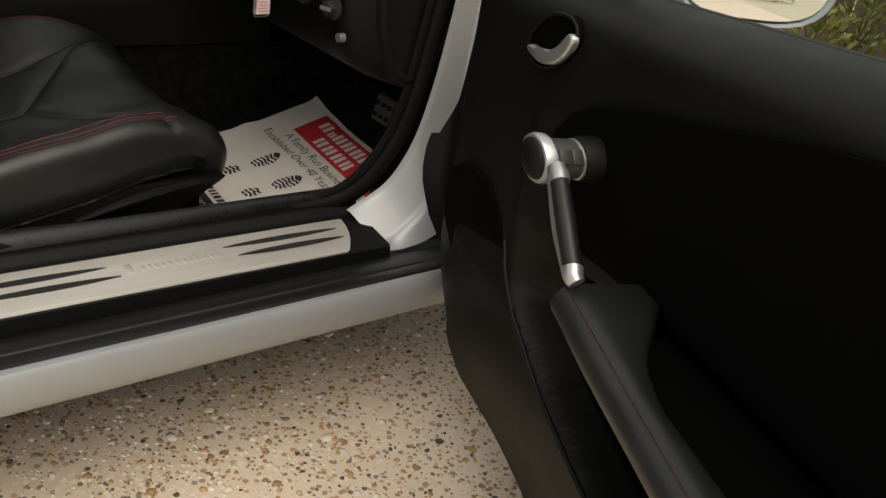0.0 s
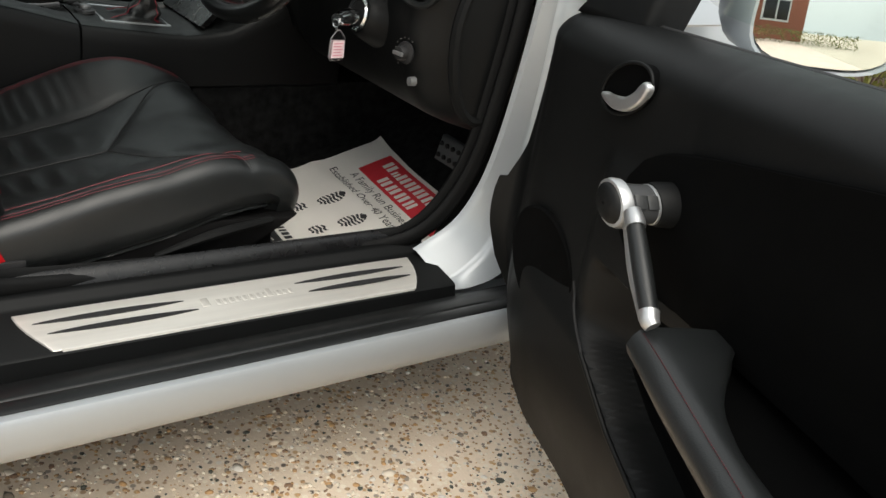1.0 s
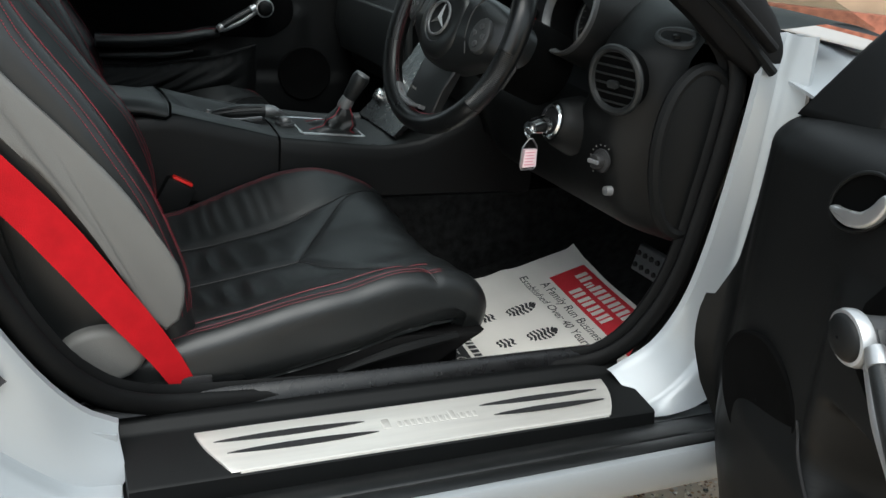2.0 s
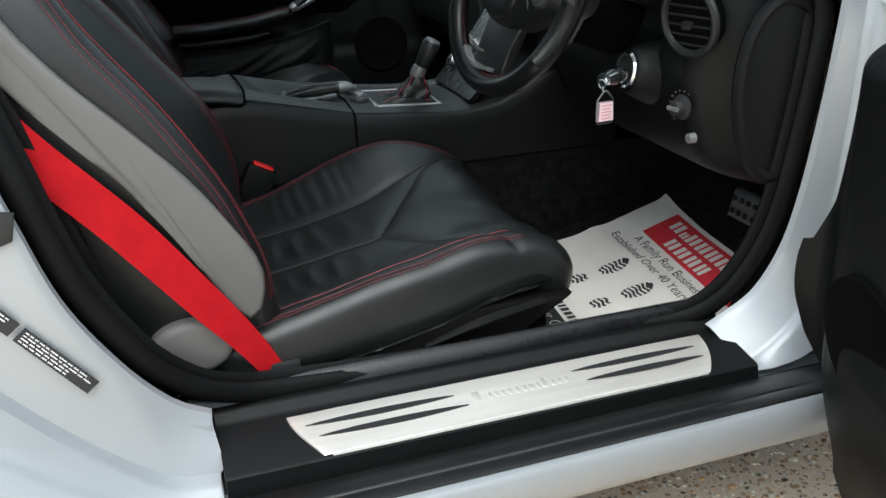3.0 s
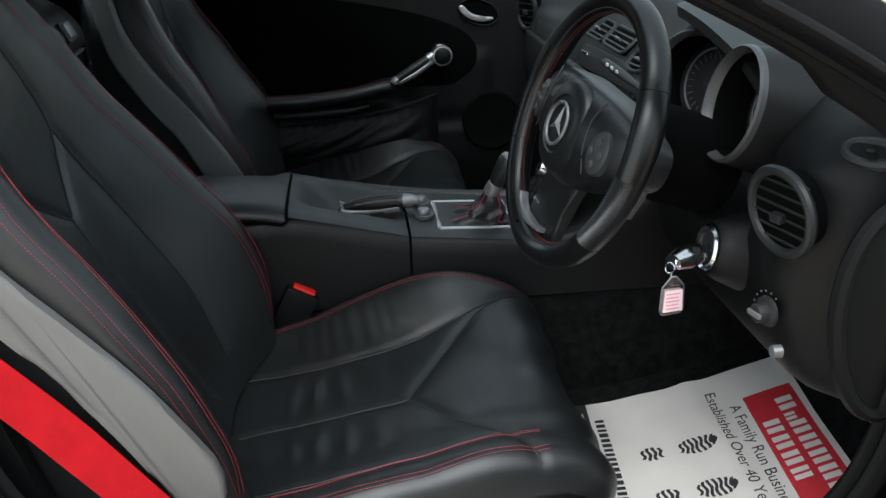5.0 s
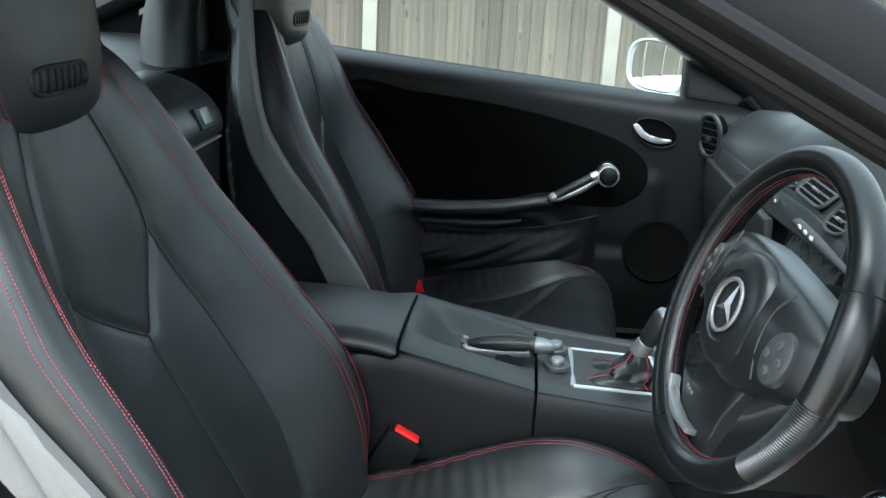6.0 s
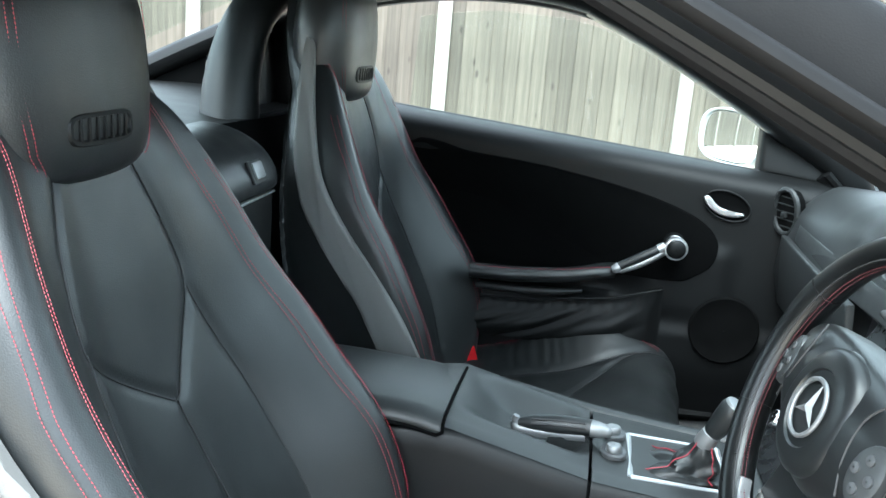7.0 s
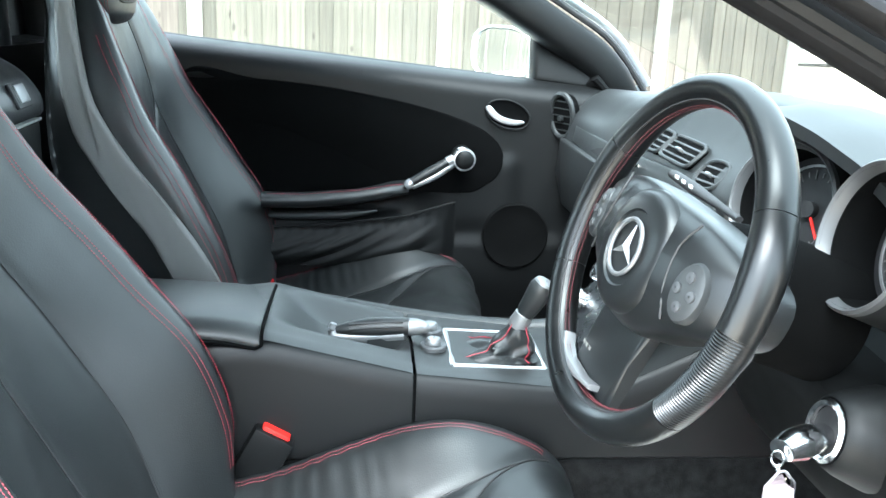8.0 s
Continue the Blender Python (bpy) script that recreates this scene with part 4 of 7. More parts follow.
def thing_frame(w, h, d):
    """A slatted vent facing +x: a rounded frame with upright slats over a dark back."""
    out = []
    n = 40
    ring = []
    for q in np.linspace(0, math.tau, n, endpoint=False):
        cq, sq = math.cos(q), math.sin(q)
        r = (abs(cq) ** 5 + abs(sq) ** 5) ** (-1 / 5)
        ring.append((0.0, w / 2 * r * cq, h / 2 * r * sq))
    bm = tube(ring, 0.003, n, 6, closed=True, up=(1, 0, 0))
    bm = join(bm, box((0.002, w - 0.002, h - 0.002), (-0.001, 0, 0)))
    for k in range(7):
        bm = join(bm, box((0.004, 0.0028, h - 0.003), (0.001, -w / 2 + (k + 1) * w / 8, 0), 0.0008))
    return bm


build_seat()
passenger_seat = build_seat(5.0)
passenger_seat.location = (0.135, YP, 0.212)


def ribbon(pts, wide, way, name, material, parent, label="", thick=0.0014, n=40):
    c = spline(pts, n)
    w = spline([tuple(q) for q in way], n)
    rows = []
    for i in range(n):
        t = Vector(c[min(i + 1, n - 1)] - c[max(i - 1, 0)]).normalized()
        s = Vector(w[i])
        s = (s - t * s.dot(t)).normalized()
        o = t.cross(s).normalized() * thick
        wd = wide if np.isscalar(wide) else lerp(i / (n - 1), np.linspace(0, 1, len(wide)), wide)
        across = [Vector(c[i]) + s * k * wd + o * (1.2 - 2.0 * abs(k) ** 2) for k in np.linspace(-0.5, 0.5, 9)]
        under = [p - o * 1.2 for p in across[::-1]]
        rows.append(across + under)
    return part(name, rings(rows), material, parent, label)


def build_belts():
    belt = group_of("seat_belt", (-0.01, 0.262, 0.31), "bright red woven seat belt")
    ribbon([(-0.002, 0.243, 0.325), (-0.03, 0.235, 0.375), (-0.08, 0.226, 0.448), (-0.15, 0.222, 0.545), (-0.235, 0.225, 0.645), (-0.32, 0.24, 0.76), (-0.41, 0.262, 0.9)],
           [0.028, 0.041, 0.046, 0.045, 0.044, 0.044, 0.044], [(0.75, 0.2, 0.6)] * 3 + [(0.8, 0.05, 0.6)] * 4, "webbing", REDBELT, belt, "bright red woven webbing")
    part("anchor", box((0.05, 0.012, 0.03), (0.008, 0.248, 0.318), 0.004), RUBBER, belt)
    part("guide", box((0.04, 0.03, 0.07), (-0.42, 0.262, 0.92), 0.008), TRIM, belt)
    for y, nm in ((0.748, "driver"), (1.455, "far")):
        if nm == "driver":
            b = group_of("belt_buckle", (0.03, y, 0.34), "black buckle with a red button")
            m = Matrix.Translation((0.055, 0.734, 0.41)) @ Matrix.Rotation(radians(28), 4, "Y")
            body = box((0.052, 0.03, 0.075), (0, 0, -0.005), 0.006)
            bmesh.ops.transform(body, matrix=m, verts=body.verts)
            part("housing", body, TRIM, b)
            btn = box((0.036, 0.018, 0.009), (0, 0, 0.033), 0.003)
            bmesh.ops.transform(btn, matrix=m, verts=btn.verts)
            part("release_button", btn, REDPLASTIC, b, "bright red button")
            st = box((0.014, 0.02, 0.14), (-0.005, 0.734, 0.315), 0.003, Matrix.Rotation(radians(30), 4, "Y"))
            part("stalk", st, RUBBER, b)
        else:
            b = group_of("seat_belt", (-0.01, y, 0.36), "bright red woven seat belt")
            ribbon([(0.0, 1.475, 0.31), (-0.006, 1.478, 0.372), (-0.034, 1.5, 0.405), (-0.14, 1.565, 0.5), (-0.26, 1.585, 0.7), (-0.4, 1.56, 0.9)], 0.046, [(1, 0.1, 0.1)] * 3 + [(0.8, 0, 0.5)] * 3, "webbing", REDBELT, b)
            part("anchor", box((0.04, 0.012, 0.1), (0.0, 1.478, 0.29), 0.004), RUBBER, b)


build_belts()

# ---- centre console ----
def build_console():
    con = group_of("center_console", (0.15, 0.86, 0.22), "black plastic centre console")
    # side walls and top, drawn along x; the walls' darker colour includes their shade
    top = lambda x: lerp(x, [-0.4, 0.05, 0.24, 0.42, 0.5, 0.62], [0.5, 0.556, 0.512, 0.495, 0.502, 0.56])

    def hollow(x, y):
        """Scoop in the top in which the handbrake lies."""
        return 0.03 * step(0.055, 0.13, x) * step(0.236, 0.2, x) * step(0.795, 0.83, y) * step(0.955, 0.9, y)

    def sect(x):
        zt = top(x)
        return [(0.747, 0.395), (0.737, 0.402), (0.7365, 0.41), (0.739, zt - 0.03), (0.7415, zt - 0.01), (0.748, zt - 0.003), (0.754, zt - 0.002), (0.765, zt - 0.04), (0.95, zt - 0.04), (0.962, zt - 0.002), (0.97, zt - 0.003), (0.978, zt - 0.014), (0.982, zt - 0.06), (0.985, 0.41), (0.984, 0.402), (0.974, 0.395)]

    def top_sheet(x0, x1, n):
        ys = [0.7475, 0.752, 0.76] + list(np.linspace(0.77, 0.945, 30)) + [0.955, 0.963, 0.9705]
        low = lambda y: 0.003 * step(0.76, 0.7475, y) + 0.003 * step(0.955, 0.9705, y)
        return rings([[(x, y, top(x) + 0.0006 + 0.004 * step(0.76, 0.82, y) * step(0.955, 0.9, y) - low(y) - hollow(x, y)) for y in ys] for x in np.linspace(x0, x1, n)], closed=False)
    xs = np.linspace(-0.36, 0.234, 16)
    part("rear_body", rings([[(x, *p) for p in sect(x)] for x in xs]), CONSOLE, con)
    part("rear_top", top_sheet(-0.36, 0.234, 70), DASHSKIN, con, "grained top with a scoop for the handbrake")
    xs = np.linspace(0.2385, 0.74, 14)
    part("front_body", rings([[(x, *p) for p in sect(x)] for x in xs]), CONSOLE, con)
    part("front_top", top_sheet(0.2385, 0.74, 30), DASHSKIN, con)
    part("gap_liner", rings([[(x, y * 0.99 + 0.0086, z - 0.006) for y, z in sect(x)] for x in (0.22, 0.25)]), CLOTH_SHADE, con)
    part("tunnel", rings([[(x, y, z) for y, z in ((0.742, 0.2), (0.747, 0.4), (0.974, 0.4), (0.98, 0.2))] for x in np.linspace(-0.36, 0.95, 8)]), CARPET, con, "black carpeted tunnel side")
    # armrest lid
    rows = []
    for x in np.linspace(-0.34, 0.05, 16):
        e = 0.012 * step(0.02, 0.05, x)
        zt = lerp(x, [-0.34, -0.1, 0.0, 0.05], [0.58, 0.578, 0.573, 0.567]) - e * 0.3
        zb = zt - 0.019
        prof = [(0.7378, zb), (0.7368, zb + 0.004), (0.7382, zt - 0.011), (0.746, zt - 0.003), (0.77, zt), (0.86, zt - 0.002), (0.945, zt - 0.015), (0.97, zt - 0.022), (0.98, zt - 0.032), (0.982, zb - 0.025), (0.979, zb - 0.03)]
        rows.append([(x, y, z) for y, z in prof])
    part("armrest_lid", rings(rows), DASHSKIN, con, "black padded armrest lid")
    part("lid_gap", tube([(-0.34, 0.7368, 0.56), (-0.1, 0.7366, 0.558), (0.0, 0.7364, 0.553), (0.034, 0.7364, 0.547), (0.049, 0.7366, 0.545), (0.053, 0.737, 0.549), (0.053, 0.741, 0.562), (0.054, 0.76, 0.567), (0.0545, 0.86, 0.565), (0.0545, 0.945, 0.557)], 0.0022, 60, 6), CLOTH_SHADE, con)
    # ridge on the passenger side
    part("side_bolster", tube([(-0.02, 0.972, 0.535), (0.1, 0.972, 0.525), (0.25, 0.97, 0.502), (0.4, 0.965, 0.49), (0.5, 0.955, 0.5)], 0.014, 24, 10), DASHSKIN, con)
    for y in (0.821, 0.879):
        m = Matrix.Translation((0.265, y, top(0.265) - 0.0055))
        part("button_plate", lathe([(0.0175, 0.01), (0.0175, 0.0152), (0.016, 0.0165), (0.001, 0.0166)], m, 28), GUNMETAL, con)
        part("rotary_button", lathe([(0.009, 0.0), (0.009, 0.014), (0.0105, 0.016), (0.0105, 0.022), (0.0085, 0.0245), (0.001, 0.025)], m, 28), DARKSATIN, con, "satin silver round button")
    # heater knobs low on the centre stack
    stack = lambda u, v: (0.62 - 0.16 * (1 - v) ** 1.5, 0.76 + 0.2 * u, 0.5 + 0.24 * v)
    part("stack_panel", skin(stack, 6, 8, 0.01), GLOSSY, con, "glossy black control panel")
    for y, z, x in ((0.785, 0.585, 0.515), (0.785, 0.545, 0.49), (0.93, 0.585, 0.515), (0.93, 0.545, 0.49)):
        m = Matrix.Translation((x, y, z)) @ Matrix.Rotation(radians(-60), 4, "Y")
        part("heater_knob", lathe([(0.014, -0.01), (0.014, 0.014), (0.012, 0.017), (0.001, 0.018)], m, 24), CHROME, con, "chrome heater knob")
    for k in range(5):
        part("radio_key", box((0.006, 0.022, 0.012), (0.585, 0.78 + 0.034 * k, 0.66), 0.002, Matrix.Rotation(radians(-25), 4, "Y")), DASHSKIN, con)


build_console()


def build_gear():
    g = group_of("gear_lever", (0.35, 0.84, 0.5), "leather gear lever in a silver frame")
    z0 = 0.507
    fr = [(0.286, 0.777, 0.5075), (0.408, 0.793, 0.4965), (0.408, 0.915, 0.4985), (0.287, 0.898, 0.5095)]
    bars = None
    for i in range(4):
        a, b = Vector(fr[i]), Vector(fr[(i + 1) % 4])
        bar = tube([a, a.lerp(b, 0.5), b], 0.0045, 8, 8)
        bars = bar if bars is None else join(bars, bar)
    part("frame", bars, SATIN, g, "silver rectangular frame")
    part("well", slab([(p[0], p[1]) for p in fr], lambda u, v, w: Vector((u, v, 0.5055 - 0.09 * (u - 0.286) + w)), 0.003), CLOTH_SHADE, g)
    top = Vector((0.374, 0.815, 0.553))
    rows = []
    for k in range(15):
        s = k / 14
        row = []
        for q in np.linspace(0, math.tau, 40, endpoint=False):
            cq, sq = math.cos(q), math.sin(q)
            r = (abs(cq) ** 5 + abs(sq) ** 5) ** (-1 / 5)
            base = Vector((0.347 + 0.056 * r * cq, 0.841 + 0.05 * r * sq, z0 - 0.002))
            tip = top + Vector((0.011 * cq, 0.011 * sq, 0.0))
            p = base.lerp(tip, s ** 0.8)
            p.z = z0 - 0.002 + (top.z - z0 + 0.002) * (0.25 * s + 0.75 * s ** 2.6)
            f = math.sin(math.pi * s) * 0.006 * math.sin(3 * q + 5 * s + 2.5 * noise.noise((cq * 1.5, sq * 1.5, s * 3)))
            row.append(p + Vector((cq, sq, 0.5)) * f)
        rows.append(row)
    part("gaiter", rings(rows), LEATHER, g, "folded black leather gaiter with red seams")
    for q in (0.9, 2.3, 3.9, 5.4):
        pts = []
        for k in range(15):
            i = int(q / math.tau * 40)
            pts.append(rows[k][i] + Vector((math.cos(q), math.sin(q), 0.6)) * 0.0016)
        part("red_seam", tube(pts, 0.0008, 24, 6), REDTHREAD, g, "red thread seam")
    d = Vector((0.03, -0.012, 0.062)).normalized()
    m = Matrix.Translation(top) @ d.to_track_quat("Z", "Y").to_matrix().to_4x4()
    part("collar", lathe([(0.0125, -0.006), (0.0135, 0.0), (0.0125, 0.014), (0.011, 0.015)], m, 24), DARKSATIN, g, "satin metal collar")
    part("knob", lathe([(0.0105, 0.014), (0.013, 0.02), (0.0145, 0.035), (0.016, 0.05), (0.0165, 0.058), (0.0145, 0.064)], m, 28), LEATHER, g)
    part("knob_cap", lathe([(0.0147, 0.063), (0.013, 0.067), (0.001, 0.0685)], m, 28), DARKSATIN, g, "chrome knob top")


build_gear()


def build_handbrake():
    h = group_of("handbrake", (0.18, 0.83, 0.52), "leather handbrake lever with silver ends")
    grip = [(0.139, 0.856, 0.524), (0.143, 0.856, 0.525), (0.156, 0.855, 0.527), (0.19, 0.852, 0.531), (0.226, 0.848, 0.534), (0.236, 0.847, 0.535)]
    part("grip", tube(grip, [0.006, 0.0105, 0.0128, 0.0138, 0.0128, 0.0115], 36, 16), LEATHER, h, "ribbed black leather grip")
    for dy, dz in ((-0.0125, 0.004), (-0.009, 0.0095)):
        part("grip_rib", tube([(x, y + dy, z + dz) for x, y, z in grip[2:5]], 0.0016, 16, 6), RUBBER, h)
    part("silver_base", tube([(0.136, 0.856, 0.534), (0.134, 0.856, 0.526), (0.138, 0.855, 0.518), (0.155, 0.854, 0.5165), (0.19, 0.851, 0.519), (0.228, 0.847, 0.524)], [0.0045, 0.008, 0.0095, 0.01, 0.0105, 0.0095], 36, 14), DARKSATIN, h, "satin silver underside")
    part("release_sleeve", tube([(0.234, 0.8465, 0.5345), (0.248, 0.845, 0.5345), (0.253, 0.8445, 0.534)], [0.0118, 0.0115, 0.0095], 10, 14), DARKSATIN, h, "satin silver release end")
    part("release_button", tube([(0.252, 0.8445, 0.534), (0.259, 0.844, 0.5335), (0.261, 0.844, 0.5335)], [0.008, 0.0075, 0.005], 8, 12), DARKSATIN, h)
    part("shoe", slab([(0.17, 0.47), (0.236, 0.47), (0.244, 0.5), (0.23, 0.524), (0.18, 0.517)], lambda u, v, w: Vector((u, 0.84 + w, v)), 0.022, 0.006), LEATHER, h, "leather boot under the lever")


build_handbrake()

# ---- dashboard ----
dash = group_of("dashboard", (0.75, YC, 0.5), "black soft plastic dashboard")


def dash_face(y):
    """Section of the dashboard at y, from the windscreen over the top and down to the knees."""
    drv = step(0.74, 0.62, y)
    mid = step(0.66, 0.76, y) * step(1.12, 1.02, y)
    cow = 0.8 + 0.02 * (1 - ((y - YC) / 0.75) ** 2)
    top = lerp(y, [0.2, 0.37, 0.5, 0.75, 1.0, 1.14, 1.28, 1.6], [0.79, 0.812, 0.838, 0.846, 0.842, 0.828, 0.805, 0.785])
    end = step(0.27, 0.2, y) + step(1.53, 1.6, y)
    p = [(1.0, cow - 0.02), (0.9, cow), (0.78, top), (0.68, top + 0.002), (0.635 + 0.03 * end + 0.022 * mid, top - 0.012 - 0.012 * mid), (0.605 + 0.04 * end + 0.028 * mid, top - 0.04 - 0.022 * mid), (0.592 + 0.05 * end + 0.008 * mid, 0.745),
         (0.584 + 0.012 * mid + 0.05 * end, 0.715), (0.578 + 0.035 * mid + 0.05 * end, 0.68), (0.575 + 0.045 * mid + 0.06 * end, 0.64 - 0.0 * drv), (0.578 + 0.02 * (1 - drv) + 0.06 * end, 0.59),
         (0.6 + 0.02 * (1 - drv) + 0.06 * end, 0.545 - 0.02 * drv), (0.64 + 0.05 * end, 0.51 - 0.02 * drv), (0.75, 0.48 - 0.02 * drv), (0.9, 0.45)]
    # hollow for the instruments
    inst = step(0.325, 0.375, y) * step(0.745, 0.69, y)
    out = []
    for i, (x, z) in enumerate(p):
        if 4 <= i <= 8:
            x += inst * [0.0, 0.09, 0.13, 0.13, 0.08][i - 4]
        out.append((x, z))
    return spline(out, 60)


HOOD = eased([0.318, 0.36, 0.43, 0.56, 0.66, 0.73, 0.77], [0.755, 0.79, 0.825, 0.85, 0.86, 0.858, 0.848], 0.02)


def build_dash():
    ys = np.concatenate([np.linspace(0.195, 0.3, 9), np.linspace(0.315, 0.76, 46), np.linspace(0.78, 1.6, 40)])
    rows = [[(x, y, z) for x, z in dash_face(y)] for y in ys]
    near = [r for r in rows if r[0][1] <= 0.345]
    rest = [r for r in rows if r[0][1] >= near[-1][0][1]]
    # one shell, but its knee and end parts take darker TRIM to imitate shade
    cut, knee = 17, 33
    mine = [r for r in rest if r[0][1] <= 0.745]
    other = [r for r in rest if r[0][1] >= mine[-1][0][1]]
    part("shell", rings(other, closed=False), DASHSKIN, dash, "grained dark grey dash")
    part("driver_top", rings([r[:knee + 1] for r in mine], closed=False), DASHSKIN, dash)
    part("knee_panel", rings([r[knee:] for r in mine], closed=False), TRIM, dash, "lower dash under the wheel, coloured dark for its shade")
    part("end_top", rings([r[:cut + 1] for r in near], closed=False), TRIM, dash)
    part("end_panel", rings([r[cut:] for r in near], closed=False), TRIM, dash, "dash end panel, coloured darker than the dash top")
    # hood over the instruments
    def hood(u, v):
        y = 0.318 + 0.452 * u
        lip = lerp(y, *HOOD)
        x = 0.85 - 0.25 * v + 0.05 * step(0.05, 0.0, u) * v + 0.06 * step(0.75, 1.0, u) * v
        z = 0.80 + (lip - 0.80) * step(0.0, 0.6, v) - 0.006 * step(0.8, 1, v) - 0.03 * step(0.88, 1.0, u)
        return (x, y, z)
    part("instrument_hood", skin(hood, 36, 12, 0.014), DASHSKIN, dash, "black hood over the instruments")
    for x, y, z, yaw in ((0.6, 0.61, 0.764, 24), (0.572, 0.4, 0.781, 0)):
        m = Matrix.Translation((x, y, z)) @ Matrix.Rotation(radians(yaw), 4, "Z") @ Matrix.Rotation(radians(-90 + 14), 4, "Y")
        part("gauge_tube", lathe([(0.08, -0.13), (0.073, -0.06), (0.066, -0.006), (0.064, 0.002), (0.061, 0.002)], m, 48), CONSOLE, dash, "black tube round the instrument")
        part("gauge_throat", lathe([(0.0605, -0.004), (0.0592, -0.0075), (0.058, -0.05), (0.057, -0.075)], m, 48), CLOTH_SHADE, dash, "black inside of the tube")
        part("gauge_ring", lathe([(0.0665, -0.004), (0.066, 0.002), (0.0635, 0.0045), (0.0612, 0.002), (0.0585, -0.008)], m, 48), GUNMETAL, dash, "satin silver ring")
        part("gauge_face", lathe([(0.058, -0.056), (0.058, -0.052), (0.001, -0.052)], m, 48), DIAL, dash)
        part("gauge_band", lathe([(0.05, -0.0525), (0.05, -0.0505), (0.0475, -0.0505), (0.0475, -0.0525)], m, 48), SATIN, dash)
        for k in range(21):
            q = radians(225 - k * 13.5)
            t = box((0.006 if k % 2 else 0.01, 0.0011, 0.001), (0, 0, 0))
            bmesh.ops.transform(t, matrix=m @ Matrix.Translation((0, 0, -0.0505)) @ Matrix.Rotation(q, 4, "Z") @ Matrix.Translation((0.039, 0, 0)), verts=t.verts)
            part("gauge_mark", t, GREY, dash)
        nd = box((0.044, 0.0026, 0.002), (0.018, 0, 0))
        bmesh.ops.transform(nd, matrix=m @ Matrix.Translation((0, 0, -0.047)) @ Matrix.Rotation(radians(215), 4, "Z"), verts=nd.verts)
        part("needle", nd, REDPLASTIC, dash, "red needle")
        part("needle_hub", lathe([(0.009, -0.052), (0.009, -0.043), (0.001, -0.042)], m, 20), RUBBER, dash)

    def vent(name, at, rx, rz, tilt, turn, n, frame_mat=DASHSKIN, square=2.2, lean=0, flip=False):
        m = Matrix.Translation(at) @ Matrix.Rotation(radians(turn), 4, "Z") @ Matrix.Rotation(radians(tilt), 4, "Y") @ Matrix.Rotation(radians(lean), 4, "X")
        edge = []
        for q in np.linspace(0, math.tau, 48, endpoint=False):
            cq, sq = math.cos(q), math.sin(q)
            r = (abs(cq) ** square + abs(sq) ** square) ** (-1 / square)
            edge.append(m @ Vector((0, rx * r * cq, rz * r * sq)))
        back = [m @ Vector((0.022, rx * 0.93 * math.cos(q) * (abs(math.cos(q)) ** square + abs(math.sin(q)) ** square) ** (-1 / square), rz * 0.93 * math.sin(q) * (abs(math.cos(q)) ** square + abs(math.sin(q)) ** square) ** (-1 / square))) for q in np.linspace(0, math.tau, 48, endpoint=False)]
        bm = tube(edge, 0.0032 if flip else 0.0055, 48, 8, closed=True, up=tuple(m.to_3x3() @ Vector((1, 0, 0))))
        part(name, bm, frame_mat, dash, "black air vent with slats")
        part("vent_throat", rings([[p for p in edge], back]), CLOTH_SHADE, dash)
        for k in range(n):
            z = -rz + (k + 1) * 2 * rz / (n + 1)
            half = rx * max(0.0, 1 - abs(z / rz) ** square) ** (1 / square) * 0.97
            s = box((0.01, 2 * half, 0.003), (0.004, 0, z), 0.001, Matrix.Rotation(radians(-6), 4, "Y"))
            bmesh.ops.transform(s, matrix=m, verts=s.verts)
            part("vent_slat", s, GUNMETAL if flip else DASHSKIN, dash)
        tab = box((0.01, rx * 0.36, rz * 0.24), (-0.004, 0, -rz * 0.12), 0.003)
        bmesh.ops.transform(tab, matrix=m, verts=tab.verts)
        part("vent_tab", tab, DARKSATIN if flip else DASHSKIN, dash)

    vent("side_vent", (0.566, 0.25, 0.707), 0.043, 0.043, -8, 14, 6, square=2.1)
    vent("side_vent", (0.572, 1.512, 0.738), 0.03, 0.043, -6, 32, 5, square=2.1)
    vent("demist_vent", (0.642, 0.232, 0.768), 0.026, 0.012, 42, 35, 2, square=2.4)
    vent("centre_vent", (0.609, 1.052, 0.765), 0.055, 0.02, 46, 0, 3, DASHSKIN, square=7, flip=True)
    vent("centre_vent", (0.609, 0.931, 0.765), 0.057, 0.02, 46, 0, 3, DASHSKIN, square=7, flip=True)
    vent("centre_vent", (0.605, 0.81, 0.754), 0.028, 0.022, 42, 10, 3, DASHSKIN, square=2.6, flip=True)
    # trim strip and glove box lines on the passenger side
    part("trim_strip", slab([(0.76, 0.706), (0.92, 0.7), (1.25, 0.69), (1.44, 0.699), (1.45, 0.729), (1.25, 0.73), (0.92, 0.739), (0.76, 0.738)], lambda u, v, w: Vector((0.59 + (v - 0.72) * 0.25 + 0.008 * step(1.1, 0.95, u) - w, u, v)), 0.006, 0.003), GRAPHITE, dash, "satin graphite trim strip")
    part("glove_lid", slab([(1.03, 0.56), (1.5, 0.56), (1.53, 0.62), (1.51, 0.695), (1.03, 0.695)], lambda u, v, w: Vector((0.582 + 0.3 * max(0, 0.6 - v) - w, u, v)), 0.012, 0.006, 3), DASHSKIN, dash, "black glove box lid")
    part("badge_strip", slab([(1.03, 0.722), (1.07, 0.72), (1.07, 0.725), (1.03, 0.727)], lambda u, v, w: Vector((0.586 - w, u, v)), 0.006, 0.001), CHROME, dash, "small chrome badge strip")
